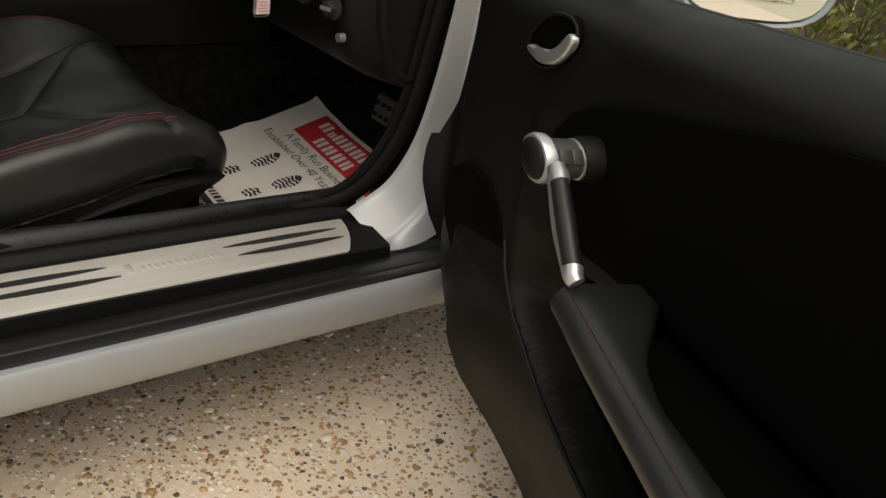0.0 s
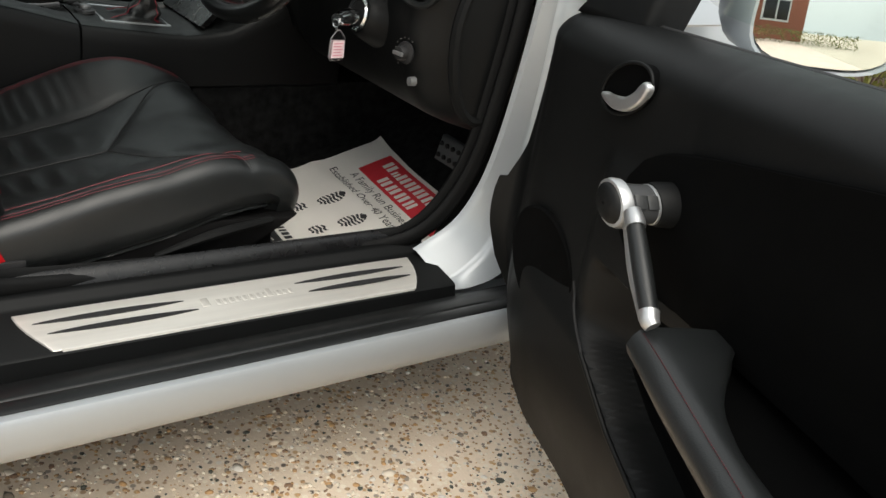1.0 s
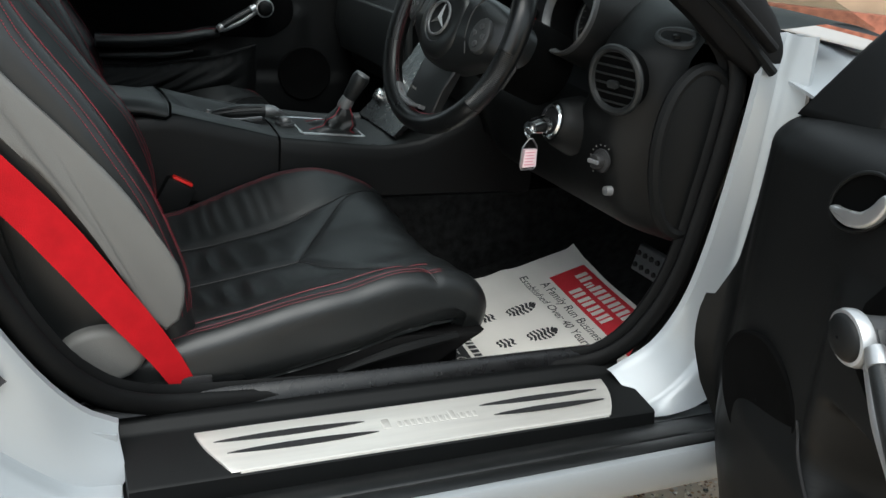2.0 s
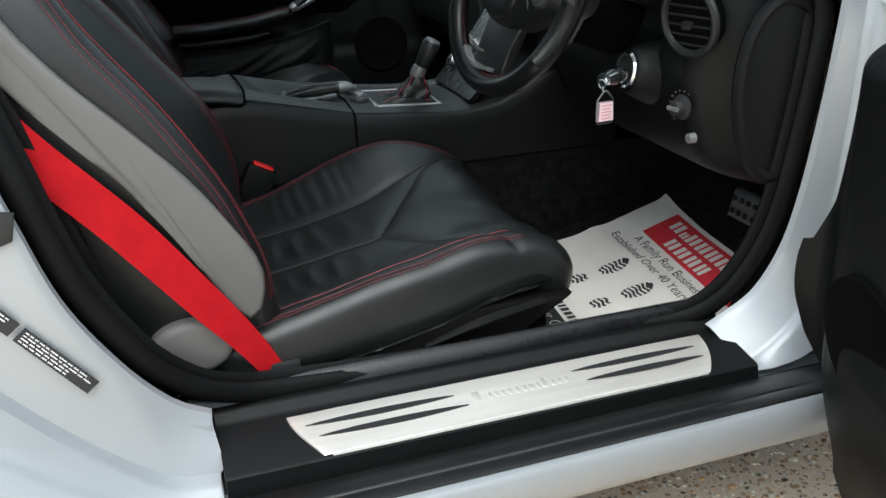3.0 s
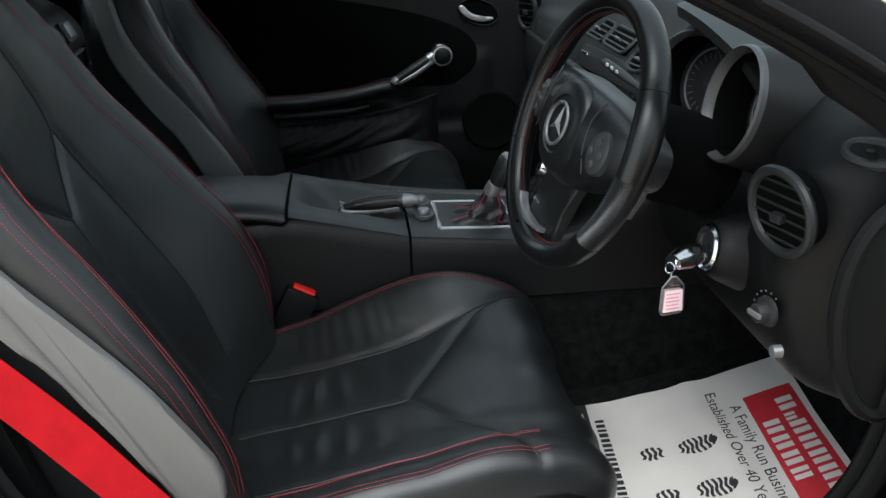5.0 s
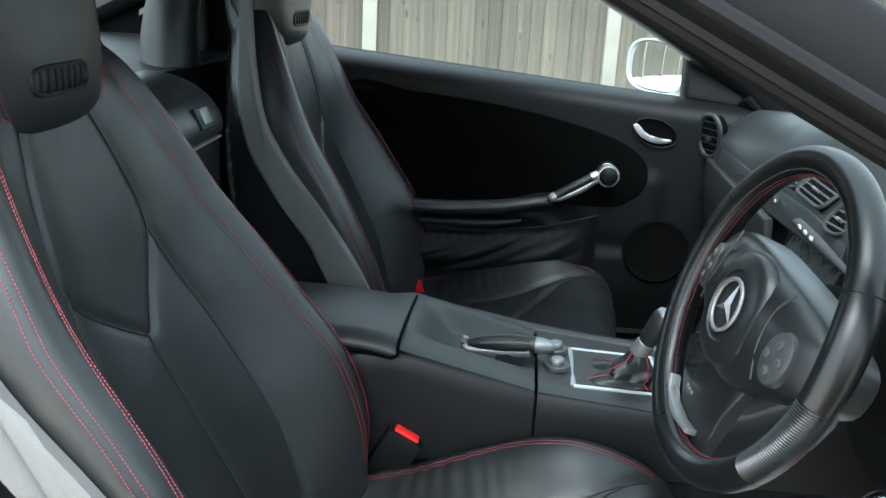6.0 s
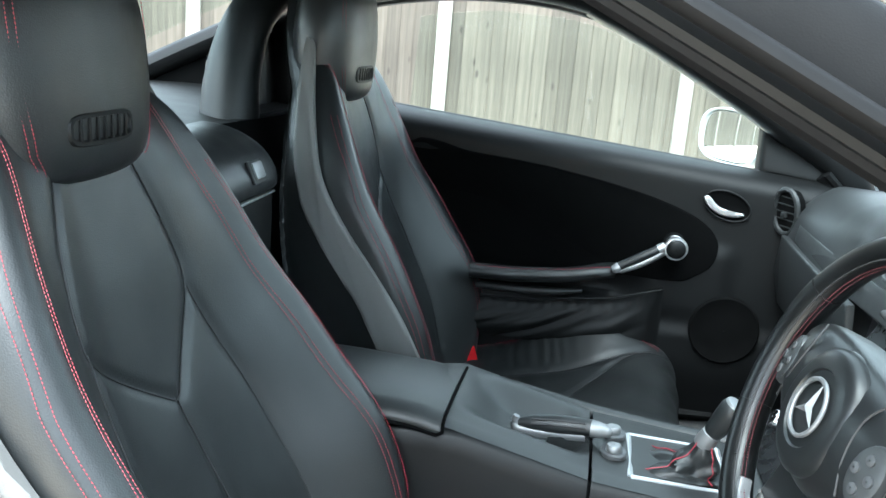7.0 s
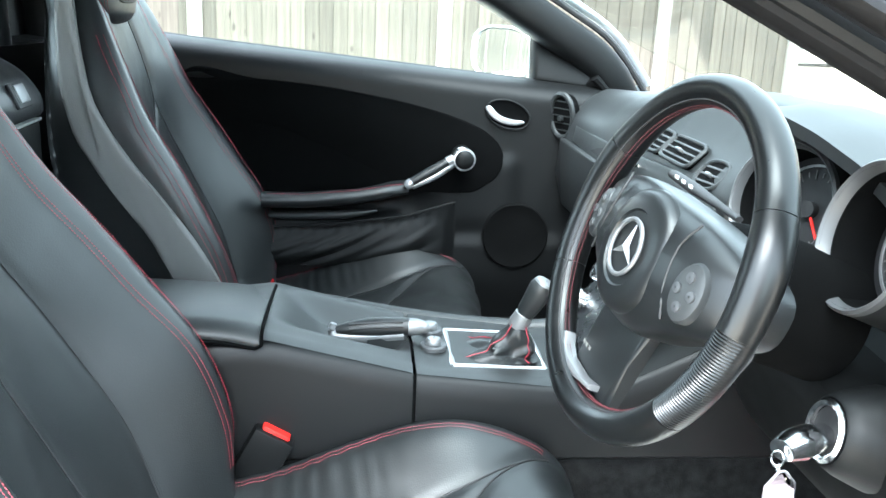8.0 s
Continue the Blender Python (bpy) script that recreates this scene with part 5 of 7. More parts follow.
    part("radio_lid", slab([(0.77, 0.64), (1.02, 0.64), (1.02, 0.695), (0.77, 0.695)], lambda u, v, w: Vector((0.615 + (v - 0.7) * 0.15 - w, u, v)), 0.008, 0.003), DASHSKIN, dash, "black radio cover")
    # lower driver's panel with lamp switch
    m = Matrix.Translation((0.572, 0.262, 0.592)) @ Matrix.Rotation(radians(-90), 4, "Y") @ Matrix.Rotation(radians(12), 4, "X")
    part("lamp_switch", lathe([(0.017, 0.0), (0.0165, 0.003), (0.011, 0.005), (0.0105, 0.014), (0.009, 0.016), (0.001, 0.017)], m, 32), RUBBER, dash, "black rotary lamp switch")
    bar = box((0.006, 0.02, 0.005), (0, 0, 0.0165), 0.002)
    bmesh.ops.transform(bar, matrix=m, verts=bar.verts)
    part("switch_grip", bar, SATIN, dash)
    for k in range(9):
        q = radians(-30 + 22 * k)
        dt = box((0.0018, 0.0018, 0.0008), (0, 0, 0))
        bmesh.ops.transform(dt, matrix=m @ Matrix.Rotation(q, 4, "Z") @ Matrix.Translation((0.022, 0, 0.001)), verts=dt.verts)
        part("switch_mark", dt, GREY, dash)
    part("dimmer_knob", lathe([(0.007, 0.0), (0.0065, 0.01), (0.001, 0.011)], Matrix.Translation((0.583, 0.245, 0.553)) @ Matrix.Rotation(radians(-90), 4, "Y"), 20), SATIN, dash)
    # end cap seen through the open door
    ov = []
    for q in np.linspace(0, math.tau, 40, endpoint=False):
        ov.append((0.664 + 0.06 * math.cos(q) * (1 + 0.1 * math.sin(q)), 0.62 + 0.115 * math.sin(q)))
    part("end_cap", slab(ov, lambda u, v, w: Vector((u, 0.192 - w, v)), 0.008, 0.006, 3), TRIM, dash, "black oval end cover")
    part("end_rim", tube([(u, 0.187, v) for u, v in ov], 0.009, 60, 8, closed=True, up=(0, 1, 0)), TRIM, dash)
    # ignition
    m = Matrix.Translation((0.546, 0.364, 0.625)) @ Matrix.Rotation(radians(-90 + 10), 4, "Y")
    part("ignition_boss", lathe([(0.045, -0.04), (0.036, -0.012), (0.03, 0.0), (0.028, 0.001)], m, 32), TRIM, dash)
    part("ignition_ring", lathe([(0.0265, -0.004), (0.027, 0.003), (0.0245, 0.006), (0.021, 0.004), (0.02, -0.003)], m, 32), CHROME, dash, "chrome ignition ring")
    part("ignition_core", lathe([(0.02, -0.02), (0.02, 0.001), (0.001, 0.001)], m, 24), RUBBER, dash)
    part("accelerator_pedal", slab([(0.02, 0.0), (0.1, 0.0), (0.1, 0.05), (0.02, 0.05)], lambda u, v, w: Vector((0.835 + v * 0.25 - w, 0.386 + u, 0.326 + v * 0.95)), 0.012, 0.004), DARKSATIN, dash, "metal pedal with black rubber studs")
    for i in range(4):
        for j in range(2):
            part("pedal_stud", lathe([(0.005, 0.0), (0.0045, 0.004), (0.001, 0.0045)], Matrix.Translation((0.822 + (j * 0.018 + 0.012) * 0.25, 0.418 + i * 0.0185, 0.339 + j * 0.022)) @ Matrix.Rotation(radians(-90), 4, "Y"), 10), RUBBER, dash)


build_dash()


def build_wheel():
    hub = Vector((0.4, 0.4446, 0.752))
    tilt, twist = radians(19.4), radians(7.9)
    ax = Vector((-math.cos(tilt) * math.cos(twist), -math.cos(tilt) * math.sin(twist), math.sin(tilt)))      # towards the driver
    right = Vector((math.sin(twist), -math.cos(twist), 0))
    up = right.cross(ax) * -1
    if up.z < 0:
        up = -up
    m = Matrix((right, up, ax)).transposed().to_4x4() @ Matrix.Rotation(radians(-6.5), 4, "Z")
    m.translation = hub
    w = group_of("steering_wheel", hub, "black leather steering wheel with red stitching")
    R = 0.1492
    def fat(q):
        """Half thickness of the rim, with swellings for the thumbs."""
        d = math.degrees(q) % 360
        thumb = max(math.exp(-((d - 20) / 16) ** 2), math.exp(-((d - 160) / 16) ** 2), math.exp(-((d - 380) / 16) ** 2))
        return 0.0142 + 0.0016 * thumb
    def rim(a0, a1, n, ribs=0, slim=0.0):
        rows = []
        for k, q in enumerate(np.linspace(a0, a1, n)):
            c = Vector((math.cos(q), math.sin(q), 0))
            rad = fat(q) - slim
            row = []
            for sq in np.linspace(0, math.tau, 28, endpoint=False):
                rr = rad + (0.0005 * math.sin(k * math.pi / 1.5) * max(0.0, math.cos(sq * 0.5 - 0.9)) if ribs else 0.0)
                flat = 1.12 + 0.1 * math.cos(sq)
                row.append(m @ (c * (R + rr * math.cos(sq)) + Vector((0, 0, -0.012 + rr * flat * math.sin(sq)))))
            rows.append(row)
        return rings(rows)
    for a, b, ribs in ((34, 154, 0), (154, 206, 0), (206, 327, 0), (327, 360, 1), (360, 394, 0)):
        gap = 0.35 if ribs == 0 and a != 360 else 0.0
        part("rim", rim(radians(a + gap), radians(b - gap), 110 if ribs else 44, ribs), WHEELSKIN, w, "ribbed leather grip" if ribs else "black leather rim section")
    part("rim_core", rim(0, math.tau, 90, 0, 0.0012), RUBBER, w)
    # sewn seam along the inner side
    def inner(q, lift, round_to=140):
        rad = fat(q) + lift
        s = radians(round_to)
        c = Vector((math.cos(q), math.sin(q), 0))
        return m @ (c * (R + rad * math.cos(s)) + Vector((0, 0, -0.012 + rad * 1.05 * math.sin(s))))
    qs = np.linspace(0, math.tau, 200)
    part("seam", tube([inner(q, -0.0002) for q in qs], 0.0011, 200, 6, up=tuple(ax)), RUBBER, w)
    ups = [-(m.to_3x3() @ Vector((math.cos(q), math.sin(q), 0))) for q in qs]
    for o in (165, 177):
        part("stitching", stitches([inner(q, 0.0005, o) for q in qs], ups, pitch=0.0028, r=0.0007, size=0.9), DARKTHREAD, w, "red thread")
    # airbag pad with wide side spokes, domed
    shield = [(0.0, 0.056), (0.05, 0.0555), (0.085, 0.051), (0.112, 0.044), (0.131, 0.036), (0.139, 0.024), (0.139, 0.0), (0.13, -0.013), (0.112, -0.024), (0.085, -0.036), (0.055, -0.052), (0.03, -0.062), (0.0, -0.065)]
    full = shield + [(-a, b) for a, b in shield[-2:0:-1]]
    o = spline([(a, b, 0) for a, b in full], 80, True)[:, :2]
    rows = []
    for sc, h in ((0.98, -0.045), (1.0, -0.024), (0.99, -0.014), (0.96, -0.007), (0.88, -0.0005), (0.75, 0.005), (0.6, 0.009), (0.4, 0.012), (0.2, 0.0135), (0.02, 0.014)):
        rows.append([m @ Vector((a * sc, b * sc, h - 0.22 * max(0.0, abs(a * sc) - 0.075))) for a, b in o])
    part("airbag_pad", rings(rows), PAD, w, "black airbag pad")
    part("pad_disc", lathe([(0.056, 0.0015), (0.0545, 0.0085), (0.05, 0.0125), (0.044, 0.0148), (0.0345, 0.0155), (0.033, 0.0135), (0.001, 0.0135)], m, 48), PAD, w)
    for s in (1, -1):
        crease = [(s * 0.07, 0.052, 0.0035), (s * 0.064, 0.03, 0.0095), (s * 0.068, 0.0, 0.0098), (s * 0.078, -0.028, 0.004)]
        part("pad_crease", tube([m @ Vector(p) for p in crease], 0.0012, 24, 6, up=tuple(ax)), RUBBER, w)
    # emblem: a ring with three arms
    part("emblem_ring", tube([m @ Vector((0.0245 * math.cos(q), 0.0245 * math.sin(q), 0.0165)) for q in np.linspace(0, math.tau, 30, endpoint=False)], 0.0021, 48, 8, closed=True, up=tuple(ax)), DARKSATIN, w, "chrome emblem ring")
    for k in range(3):
        q = radians(90 + 120 * k)
        e = Vector((math.cos(q), math.sin(q), 0))
        f = Vector((-e.y, e.x, 0))
        bm = bmesh.new()
        z = Vector((0, 0, 0.0152))
        vs = [bm.verts.new(m @ p) for p in (e * 0.024 + z, f * 0.005 + z - e * 0.003, f * -0.005 + z - e * 0.003, Vector((0, 0, 0.0195)))]
        for tri in ((0, 1, 3), (0, 3, 2), (0, 2, 1), (1, 2, 3)):
            bm.faces.new([vs[i] for i in tri])
        part("emblem_arm", bm, DARKSATIN, w, smooth=False)
    # thumb key pads on the side spokes
    for s in (1, -1):
        mk = m @ Matrix.Translation((s * 0.0935, 0.003, 0.0015)) @ Matrix.Rotation(radians(s * 12), 4, "Y")
        rows = [[mk @ Vector((0.0165 * k * math.cos(q), 0.0235 * k * math.sin(q), h)) for q in np.linspace(0, math.tau, 36, endpoint=False)] for k, h in ((1.06, -0.012), (1.08, 0.0), (1.0, 0.0035), (0.8, 0.005), (0.05, 0.0058))]
        part("key_pad", rings(rows), KEYGREY, w, "oval thumb key pad")
        for dx, dy in ((0.0085, 0.0), (-0.0085, 0.0), (0, 0.0125), (0, -0.0125)):
            part("key", lathe([(0.0046, 0.002), (0.0044, 0.0068), (0.001, 0.0074)], mk @ Matrix.Translation((dx, dy, 0)), 14), GUNMETAL, w)
    low = [(-0.05, -0.045), (0.042, -0.045), (0.036, -0.09), (0.03, -0.138), (-0.055, -0.145), (-0.054, -0.1)]
    part("lower_spoke", slab(low, lambda u, v, q: m @ Vector((u, v, -0.032 + q)), 0.014, 0.006, 3), PAD, w)
    inl = [(-0.068, -0.112), (-0.059, -0.121), (-0.045, -0.1265), (-0.01, -0.1275), (0.014, -0.1235), (0.014, -0.1295), (-0.02, -0.1355), (-0.05, -0.136), (-0.066, -0.1275), (-0.074, -0.114)]
    part("silver_inlay", slab(inl, lambda u, v, q: m @ Vector((u, v, -0.017 + q)), 0.012, 0.003), DARKSATIN, w, "satin silver spoke inlay")
    for k in range(3):
        part("print_bar", slab([(-0.05 + k * 0.007, -0.111), (-0.0455 + k * 0.007, -0.111), (-0.0455 + k * 0.007, -0.1075), (-0.05 + k * 0.007, -0.1075)], lambda u, v, q: m @ Vector((u, v, -0.0175 + q)), 0.0006), GREY, w)
    part("column_shroud", lathe([(0.06, -0.2), (0.057, -0.1), (0.05, -0.062), (0.042, -0.047), (0.02, -0.04)], m, 36), CLOTH_SHADE, w, "black steering column shroud")
    # stalks and paddle
    a, b = Vector((0.528, 0.607, 0.762)), Vector((0.519, 0.712, 0.772))
    part("wiper_stalk", tube([a + (a - b) * 0.5, a, a.lerp(b, 0.5), b], [0.0045, 0.006, 0.0085, 0.007], 18, 14, flat=0.7), RUBBER, w, "black stalk with printed end")
    for k in range(3):
        p = a.lerp(b, 0.42 + 0.17 * k)
        part("stalk_mark", box((0.002, 0.009, 0.004), p + Vector((-0.0072, 0, 0.0035)), 0.0008), WHITEPLASTIC, w)
    part("shift_paddle", slab([(0.105, -0.055), (0.122, -0.05), (0.13, -0.02), (0.124, 0.004), (0.113, 0.0), (0.112, -0.03)], lambda u, v, q: m @ Vector((u, v, -0.05 + q)), 0.006, 0.002), GUNMETAL, w, "grey lever behind the rim")


build_wheel()


# ---- doors: a backwards from the hinge, n inwards, z up ----
HINGE, SWING = Vector((0.87, -0.055, 0)), radians(71)
DOOR_EYE = Vector((-0.18, -0.83, 0.888))     # the open door is drawn out from this point, more so towards its rear end


def door_place(side):
    if side > 0:
        d = Vector((-math.cos(SWING), -math.sin(SWING), 0))
        nn = Vector((-math.sin(SWING), math.cos(SWING), 0))
        grow = lambda a: 1.0 / lerp(a, [-0.1, 0.0, 0.2, 0.5, 1.15], [1.06, 0.99, 0.875, 0.794, 0.735])
        return lambda a, n, z: DOOR_EYE + (HINGE + d * a + nn * n + Vector((0, 0, z)) - DOOR_EYE) * grow(a)
    return lambda a, n, z: Vector((0.87 - a, 1.867 - n, z))


def build_door(side):
    P = door_place(side)
    open_door = side > 0
    lift = -0.034 if open_door else 0.008
    belt_z = lambda a: 0.792 + lift + (a - 0.345) * 0.083
    door = group_of("door", P(0.5, 0.2, 0.25), "open driver door with black trim" if open_door else "closed passenger door with black trim")

    def front_a(z):
        return lerp(z, [0.26, 0.29, 0.31, 0.33, 0.38, 0.44, 0.464, 0.474, 0.54, 0.6, 0.655, 0.705, 0.75, 0.8], [0.16, 0.03, -0.03, -0.063, -0.074, -0.068, -0.058, -0.03, 0.022, 0.046, 0.073, 0.101, 0.13, 0.15])

    def seam_z(a):
        return lerp(a, [0.362, 0.392, 0.431, 0.503, 0.568, 0.612, 0.8, 1.1], [0.507, 0.482, 0.466, 0.431, 0.411, 0.398, 0.36, 0.33])

    def surf_n(a, z):
        n = 0.335 - 0.075 * step(0.24, 0.0, a) - 0.03 * step(0.42, 0.26, z)
        q = min(1.0, max(0.0, 1 - (belt_z(a) - z) / 0.04))
        n -= 0.065 * (1 - math.sqrt(max(0.0, 1 - q * q)))
        # hollow round the armrest and insert
        ins = step(0.5, 0.64, a) * step(0.06, 0.1, belt_z(a) - z - 0.075 * step(0.9, 0.45, a)) * step(0.5, 0.54, z)
        n -= 0.026 * ins
        # swelling along the speaker and pocket
        n += 0.012 * step(0.5, 0.46, z) * step(0.2, 0.3, a)
        # boss that carries the control and its grab bar
        n += 0.009 * step(0.365, 0.395, a) * step(0.6, 0.52, a) * step(0.665, 0.625, z) * step(0.47, 0.53, z)
        # pocket opening under the armrest of the open door
        if open_door:
            n -= 0.055 * step(0.395, 0.45, a) * step(seam_z(a) - 0.001, seam_z(a) + 0.012, z) * step(0.558, 0.54, z)
        return n

    def panel(u, v):
        z0 = 0.268
        zt = belt_z(0.1 + u)
        z = z0 + (zt - z0) * v
        a = front_a(z) + (1.1 - front_a(z)) * u
        z0 += 0.024 * step(0.12, 0.25, a) * step(0.55, 0.38, a)
        z = z0 + (belt_z(a) - z0) * v
        return P(a, surf_n(a, z), z)
    part("trim_panel", skin(panel, 190 if open_door else 90, 170 if open_door else 70, 0.004), TRIM, door, "black soft plastic door trim")
    # dark insert
    ins = [(1.04, 0.786), (0.9, 0.775), (0.75, 0.752), (0.62, 0.722), (0.5, 0.692), (0.445, 0.668), (0.43, 0.64), (0.44, 0.61), (0.47, 0.588), (0.55, 0.575), (1.05, 0.575)]
    if not open_door:
        ins = [(1.04, 0.79), (0.9, 0.786), (0.75, 0.773), (0.62, 0.752), (0.52, 0.728), (0.45, 0.7), (0.412, 0.664), (0.414, 0.622), (0.444, 0.592), (0.52, 0.575), (1.05, 0.575)]
    iu = [tuple(p) for p in spline([(a, z, 0) for a, z in ins], 60, True)[:, :2]]
    part("insert", slab(iu, lambda a, z, w: P(a, surf_n(a, z) + (0.0045 if open_door else 0.0015) + w, z), 0.003, 0.0015), CLOTH_SHADE, door, "dark woven door insert")
    part("insert_edge", tube([P(a, surf_n(a, z) + 0.002, z) for a, z in iu[:34]], 0.0011, 60, 6), CLOTH_SHADE, door)
    # outer skin and ends
    low = lambda a: 0.28 + 0.17 * step(0.3, 0.02, a)
    outer = lambda u, v: P(0.02 + 1.12 * u, 0.055 + 0.03 * step(0.55, 1, v) + 0.02 * step(0.2, 0, v), low(0.02 + 1.12 * u) + (belt_z(1.14 * u) - 0.04 - low(0.02 + 1.12 * u)) * v)
    part("outer_skin", skin(outer, 24, 12, 0.003), SILVER, door, "silver outer door skin")
    endf = [(0.06, 0.24), (0.25, 0.27), (0.29, 0.45), (0.27, 0.75), (0.09, 0.77)]
    part("shut_face", slab(endf, lambda n, z, w: P(1.1 + w, n, z), 0.03, 0.006), SILVER, door)
    part("hinge_face", slab([(0.08, 0.45), (0.2, 0.45), (0.21, 0.55), (0.18, 0.72), (0.09, 0.72)], lambda n, z, w: P(0.03 - w, n, z), 0.02, 0.006), RUBBER, door)
    part("door_bottom", slab([(0.28, 0.06), (1.1, 0.06), (1.1, 0.3), (0.22, 0.27)], lambda a, n, w: P(a, n, 0.275 + w), 0.02, 0.004), RUBBER, door)
    top = [P(a, 0.262, belt_z(a) - 0.003) for a in np.linspace(0.16, 1.1, 16)]
    part("belt_seal", tube(top, 0.005, 30, 8), RUBBER, door, "black window seal")
    part("belt_cap", skin(lambda u, v: P(0.13 + 0.97 * u, 0.09 + 0.17 * v, belt_z(0.13 + 0.97 * u) - 0.035), 16, 4, 0.004), SILVER, door)
    # latch
    c = (0.383, 0.334, 0.712) if open_door else (0.404, 0.334, 0.735)
    ra, rb = (0.0455, 0.0225) if open_door else (0.046, 0.027)
    lean = radians(22 if open_door else 17)
    n0 = surf_n(c[0], c[2] - 0.01) + 0.004
    def oval(ra, rz, q):
        a, z = ra * math.cos(q), rz * math.sin(q)
        return c[0] + a * math.cos(lean) - z * math.sin(lean), c[2] + a * math.sin(lean) + z * math.cos(lean)
    ringp = [P(oval(ra, rb, q)[0], n0 + 0.0015, oval(ra, rb, q)[1]) for q in np.linspace(0, math.tau, 40, endpoint=False)]
    part("latch_bezel", tube(ringp, 0.002, 48, 8, closed=True, up=tuple(P(0, 1, 0) - P(0, 0, 0))), TRIM, door, "black oval latch bowl")
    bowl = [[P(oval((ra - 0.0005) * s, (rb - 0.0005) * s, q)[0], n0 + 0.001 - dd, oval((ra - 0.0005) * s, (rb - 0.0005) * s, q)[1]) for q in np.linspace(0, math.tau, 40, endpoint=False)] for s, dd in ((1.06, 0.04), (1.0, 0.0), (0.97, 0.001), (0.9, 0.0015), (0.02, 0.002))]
    part("latch_bowl", rings(bowl), CLOTH_SHADE, door)
    arc = [(-0.04, -0.016), (-0.026, -0.0205), (-0.008, -0.021), (0.012, -0.016), (0.028, -0.006), (0.038, 0.006), (0.04, 0.014), (0.033, 0.017), (0.026, 0.013), (0.018, 0.004), (0.006, -0.004), (-0.01, -0.0085), (-0.026, -0.011), (-0.037, -0.0115)]
    cres = [tuple(p) for p in spline([(u, v, 0) for u, v in arc], 44, True)[:, :2]]
    part("latch_lever", slab(cres, lambda u, v, w: P(c[0] + 0.006 + u, n0 + 0.001 + w, c[2] + v), 0.007, 0.003, 3), SATIN, door, "satin silver latch lever")
    # round control with a grab bar
    k = (0.506 if open_door else 0.494, 0.396, 0.651)
    mk = Matrix((P(1, 0, 0) - P(0, 0, 0), Vector((0, 0, 1)), P(0, 1, 0) - P(0, 0, 0))).transposed().to_4x4()
    mk.translation = P(*k)
    part("control_body", lathe([(0.0172, -0.039), (0.0176, -0.036), (0.0178, -0.02), (0.0185, -0.008)], mk, 36), GUNMETAL, door, "grey control barrel")
    part("control_ring", lathe([(0.0188, -0.009), (0.0222, -0.006), (0.0226, 0.001), (0.0212, 0.0055), (0.0185, 0.006)], mk, 36), SATIN, door, "satin silver ring")
    part("control_cap", lathe([(0.0188, 0.003), (0.0182, 0.0075), (0.0155, 0.0105), (0.008, 0.0125), (0.001, 0.013)], mk, 36), TRIM, door)
    part("control_root", lathe([(0.0215, -0.075), (0.0205, -0.046), (0.0192, -0.04), (0.0165, -0.039)], mk, 36), TRIM, door)
    part("barrel_edge", lathe([(0.0172, -0.0395), (0.0184, -0.039), (0.0184, -0.0368), (0.0172, -0.0362)], mk, 36), SATIN, door)
    for j in range(2):
        b = box((0.013, 0.003, 0.012), (0, 0, 0), 0.0012)
        bmesh.ops.transform(b, matrix=mk @ Matrix.Translation((0.0142, 0.0115, -0.0165 - 0.0135 * j)) @ Matrix.Rotation(radians(-52), 4, "Z"), verts=b.verts)
        part("control_key", b, KEYGREY, door)
    g0, g1 = Vector((k[0] + 0.026, 0.391, 0.648)), Vector((0.597, 0.4, 0.603))
    part("grab_bar", tube([P(*g0), P(*g0.lerp(g1, 0.5)), P(*g1)], [0.0088, 0.0098, 0.009], 14, 14), LEATHER, door, "black leather grab bar")
    part("bar_back", tube([P(*(g0 + Vector((-0.005, -0.001, -0.007)))), P(*(g0.lerp(g1, 0.5) + Vector((-0.007, -0.001, -0.0095)))), P(*(g1 + Vector((-0.003, -0.001, -0.006))))], 0.0075, 14, 12), SATIN, door, "satin silver bar back")
    part("bar_end", tube([P(*g1.lerp(g0, 0.02)), P(*(g1 + Vector((0.004, 0.001, -0.003)))), P(*(g1 + Vector((0.009, 0.0, -0.006))))], [0.0102, 0.0098, 0.008], 8, 14), SATIN, door, "satin silver bar end")
    part("bar_collar", tube([P(*(g0 + Vector((-0.007, 0, 0.005)))), P(*g0), P(*g0.lerp(g1, 0.08))], [0.0085, 0.0102, 0.0104], 8, 14), SATIN, door, "satin silver bar collar")
    # armrest
    ARM_A, ARM_N, ARM_Z = [0.6, 0.64, 0.7, 0.8, 0.85, 1.09], [0.408 if open_door else 0.396, 0.412 if open_door else 0.408, 0.414, 0.4233, 0.428, 0.428], [0.592, 0.59, 0.58, 0.572, 0.572, 0.572]
    arm_in, arm_up = (0.006, 0.0) if open_door else (0.0, 0.007)
    arm_end = 1.09 if open_door else 0.882
    rows, floor = [], []
    for a in np.linspace(0.6, arm_end, 40):
        f = step(0.6, 0.66, a)
        nt = lerp(a, ARM_A, ARM_N) + arm_in
        zt = lerp(a, ARM_A, ARM_Z) + arm_up
        ni = lerp(a, [0.6, 0.625, 0.65, 0.68, 0.72, 1.09], [0.335, 0.342, 0.362, 0.382, 0.392, 0.4])
        dz = (0.028 + 0.006 * f) if open_door else (0.024 + 0.006 * f)
        rows.append([P(a, n, z) for n, z, _ in spline([(n, z, 0) for n, z in ((ni, zt - dz), (ni - 0.002, zt - 0.01), (ni + 0.004, zt - 0.002), (nt - 0.018, zt + 0.001), (nt - 0.004, zt - 0.005), (nt, zt - 0.015), (nt - 0.006, zt - dz + 0.006), (nt - 0.02, zt - dz))], 28, True)])
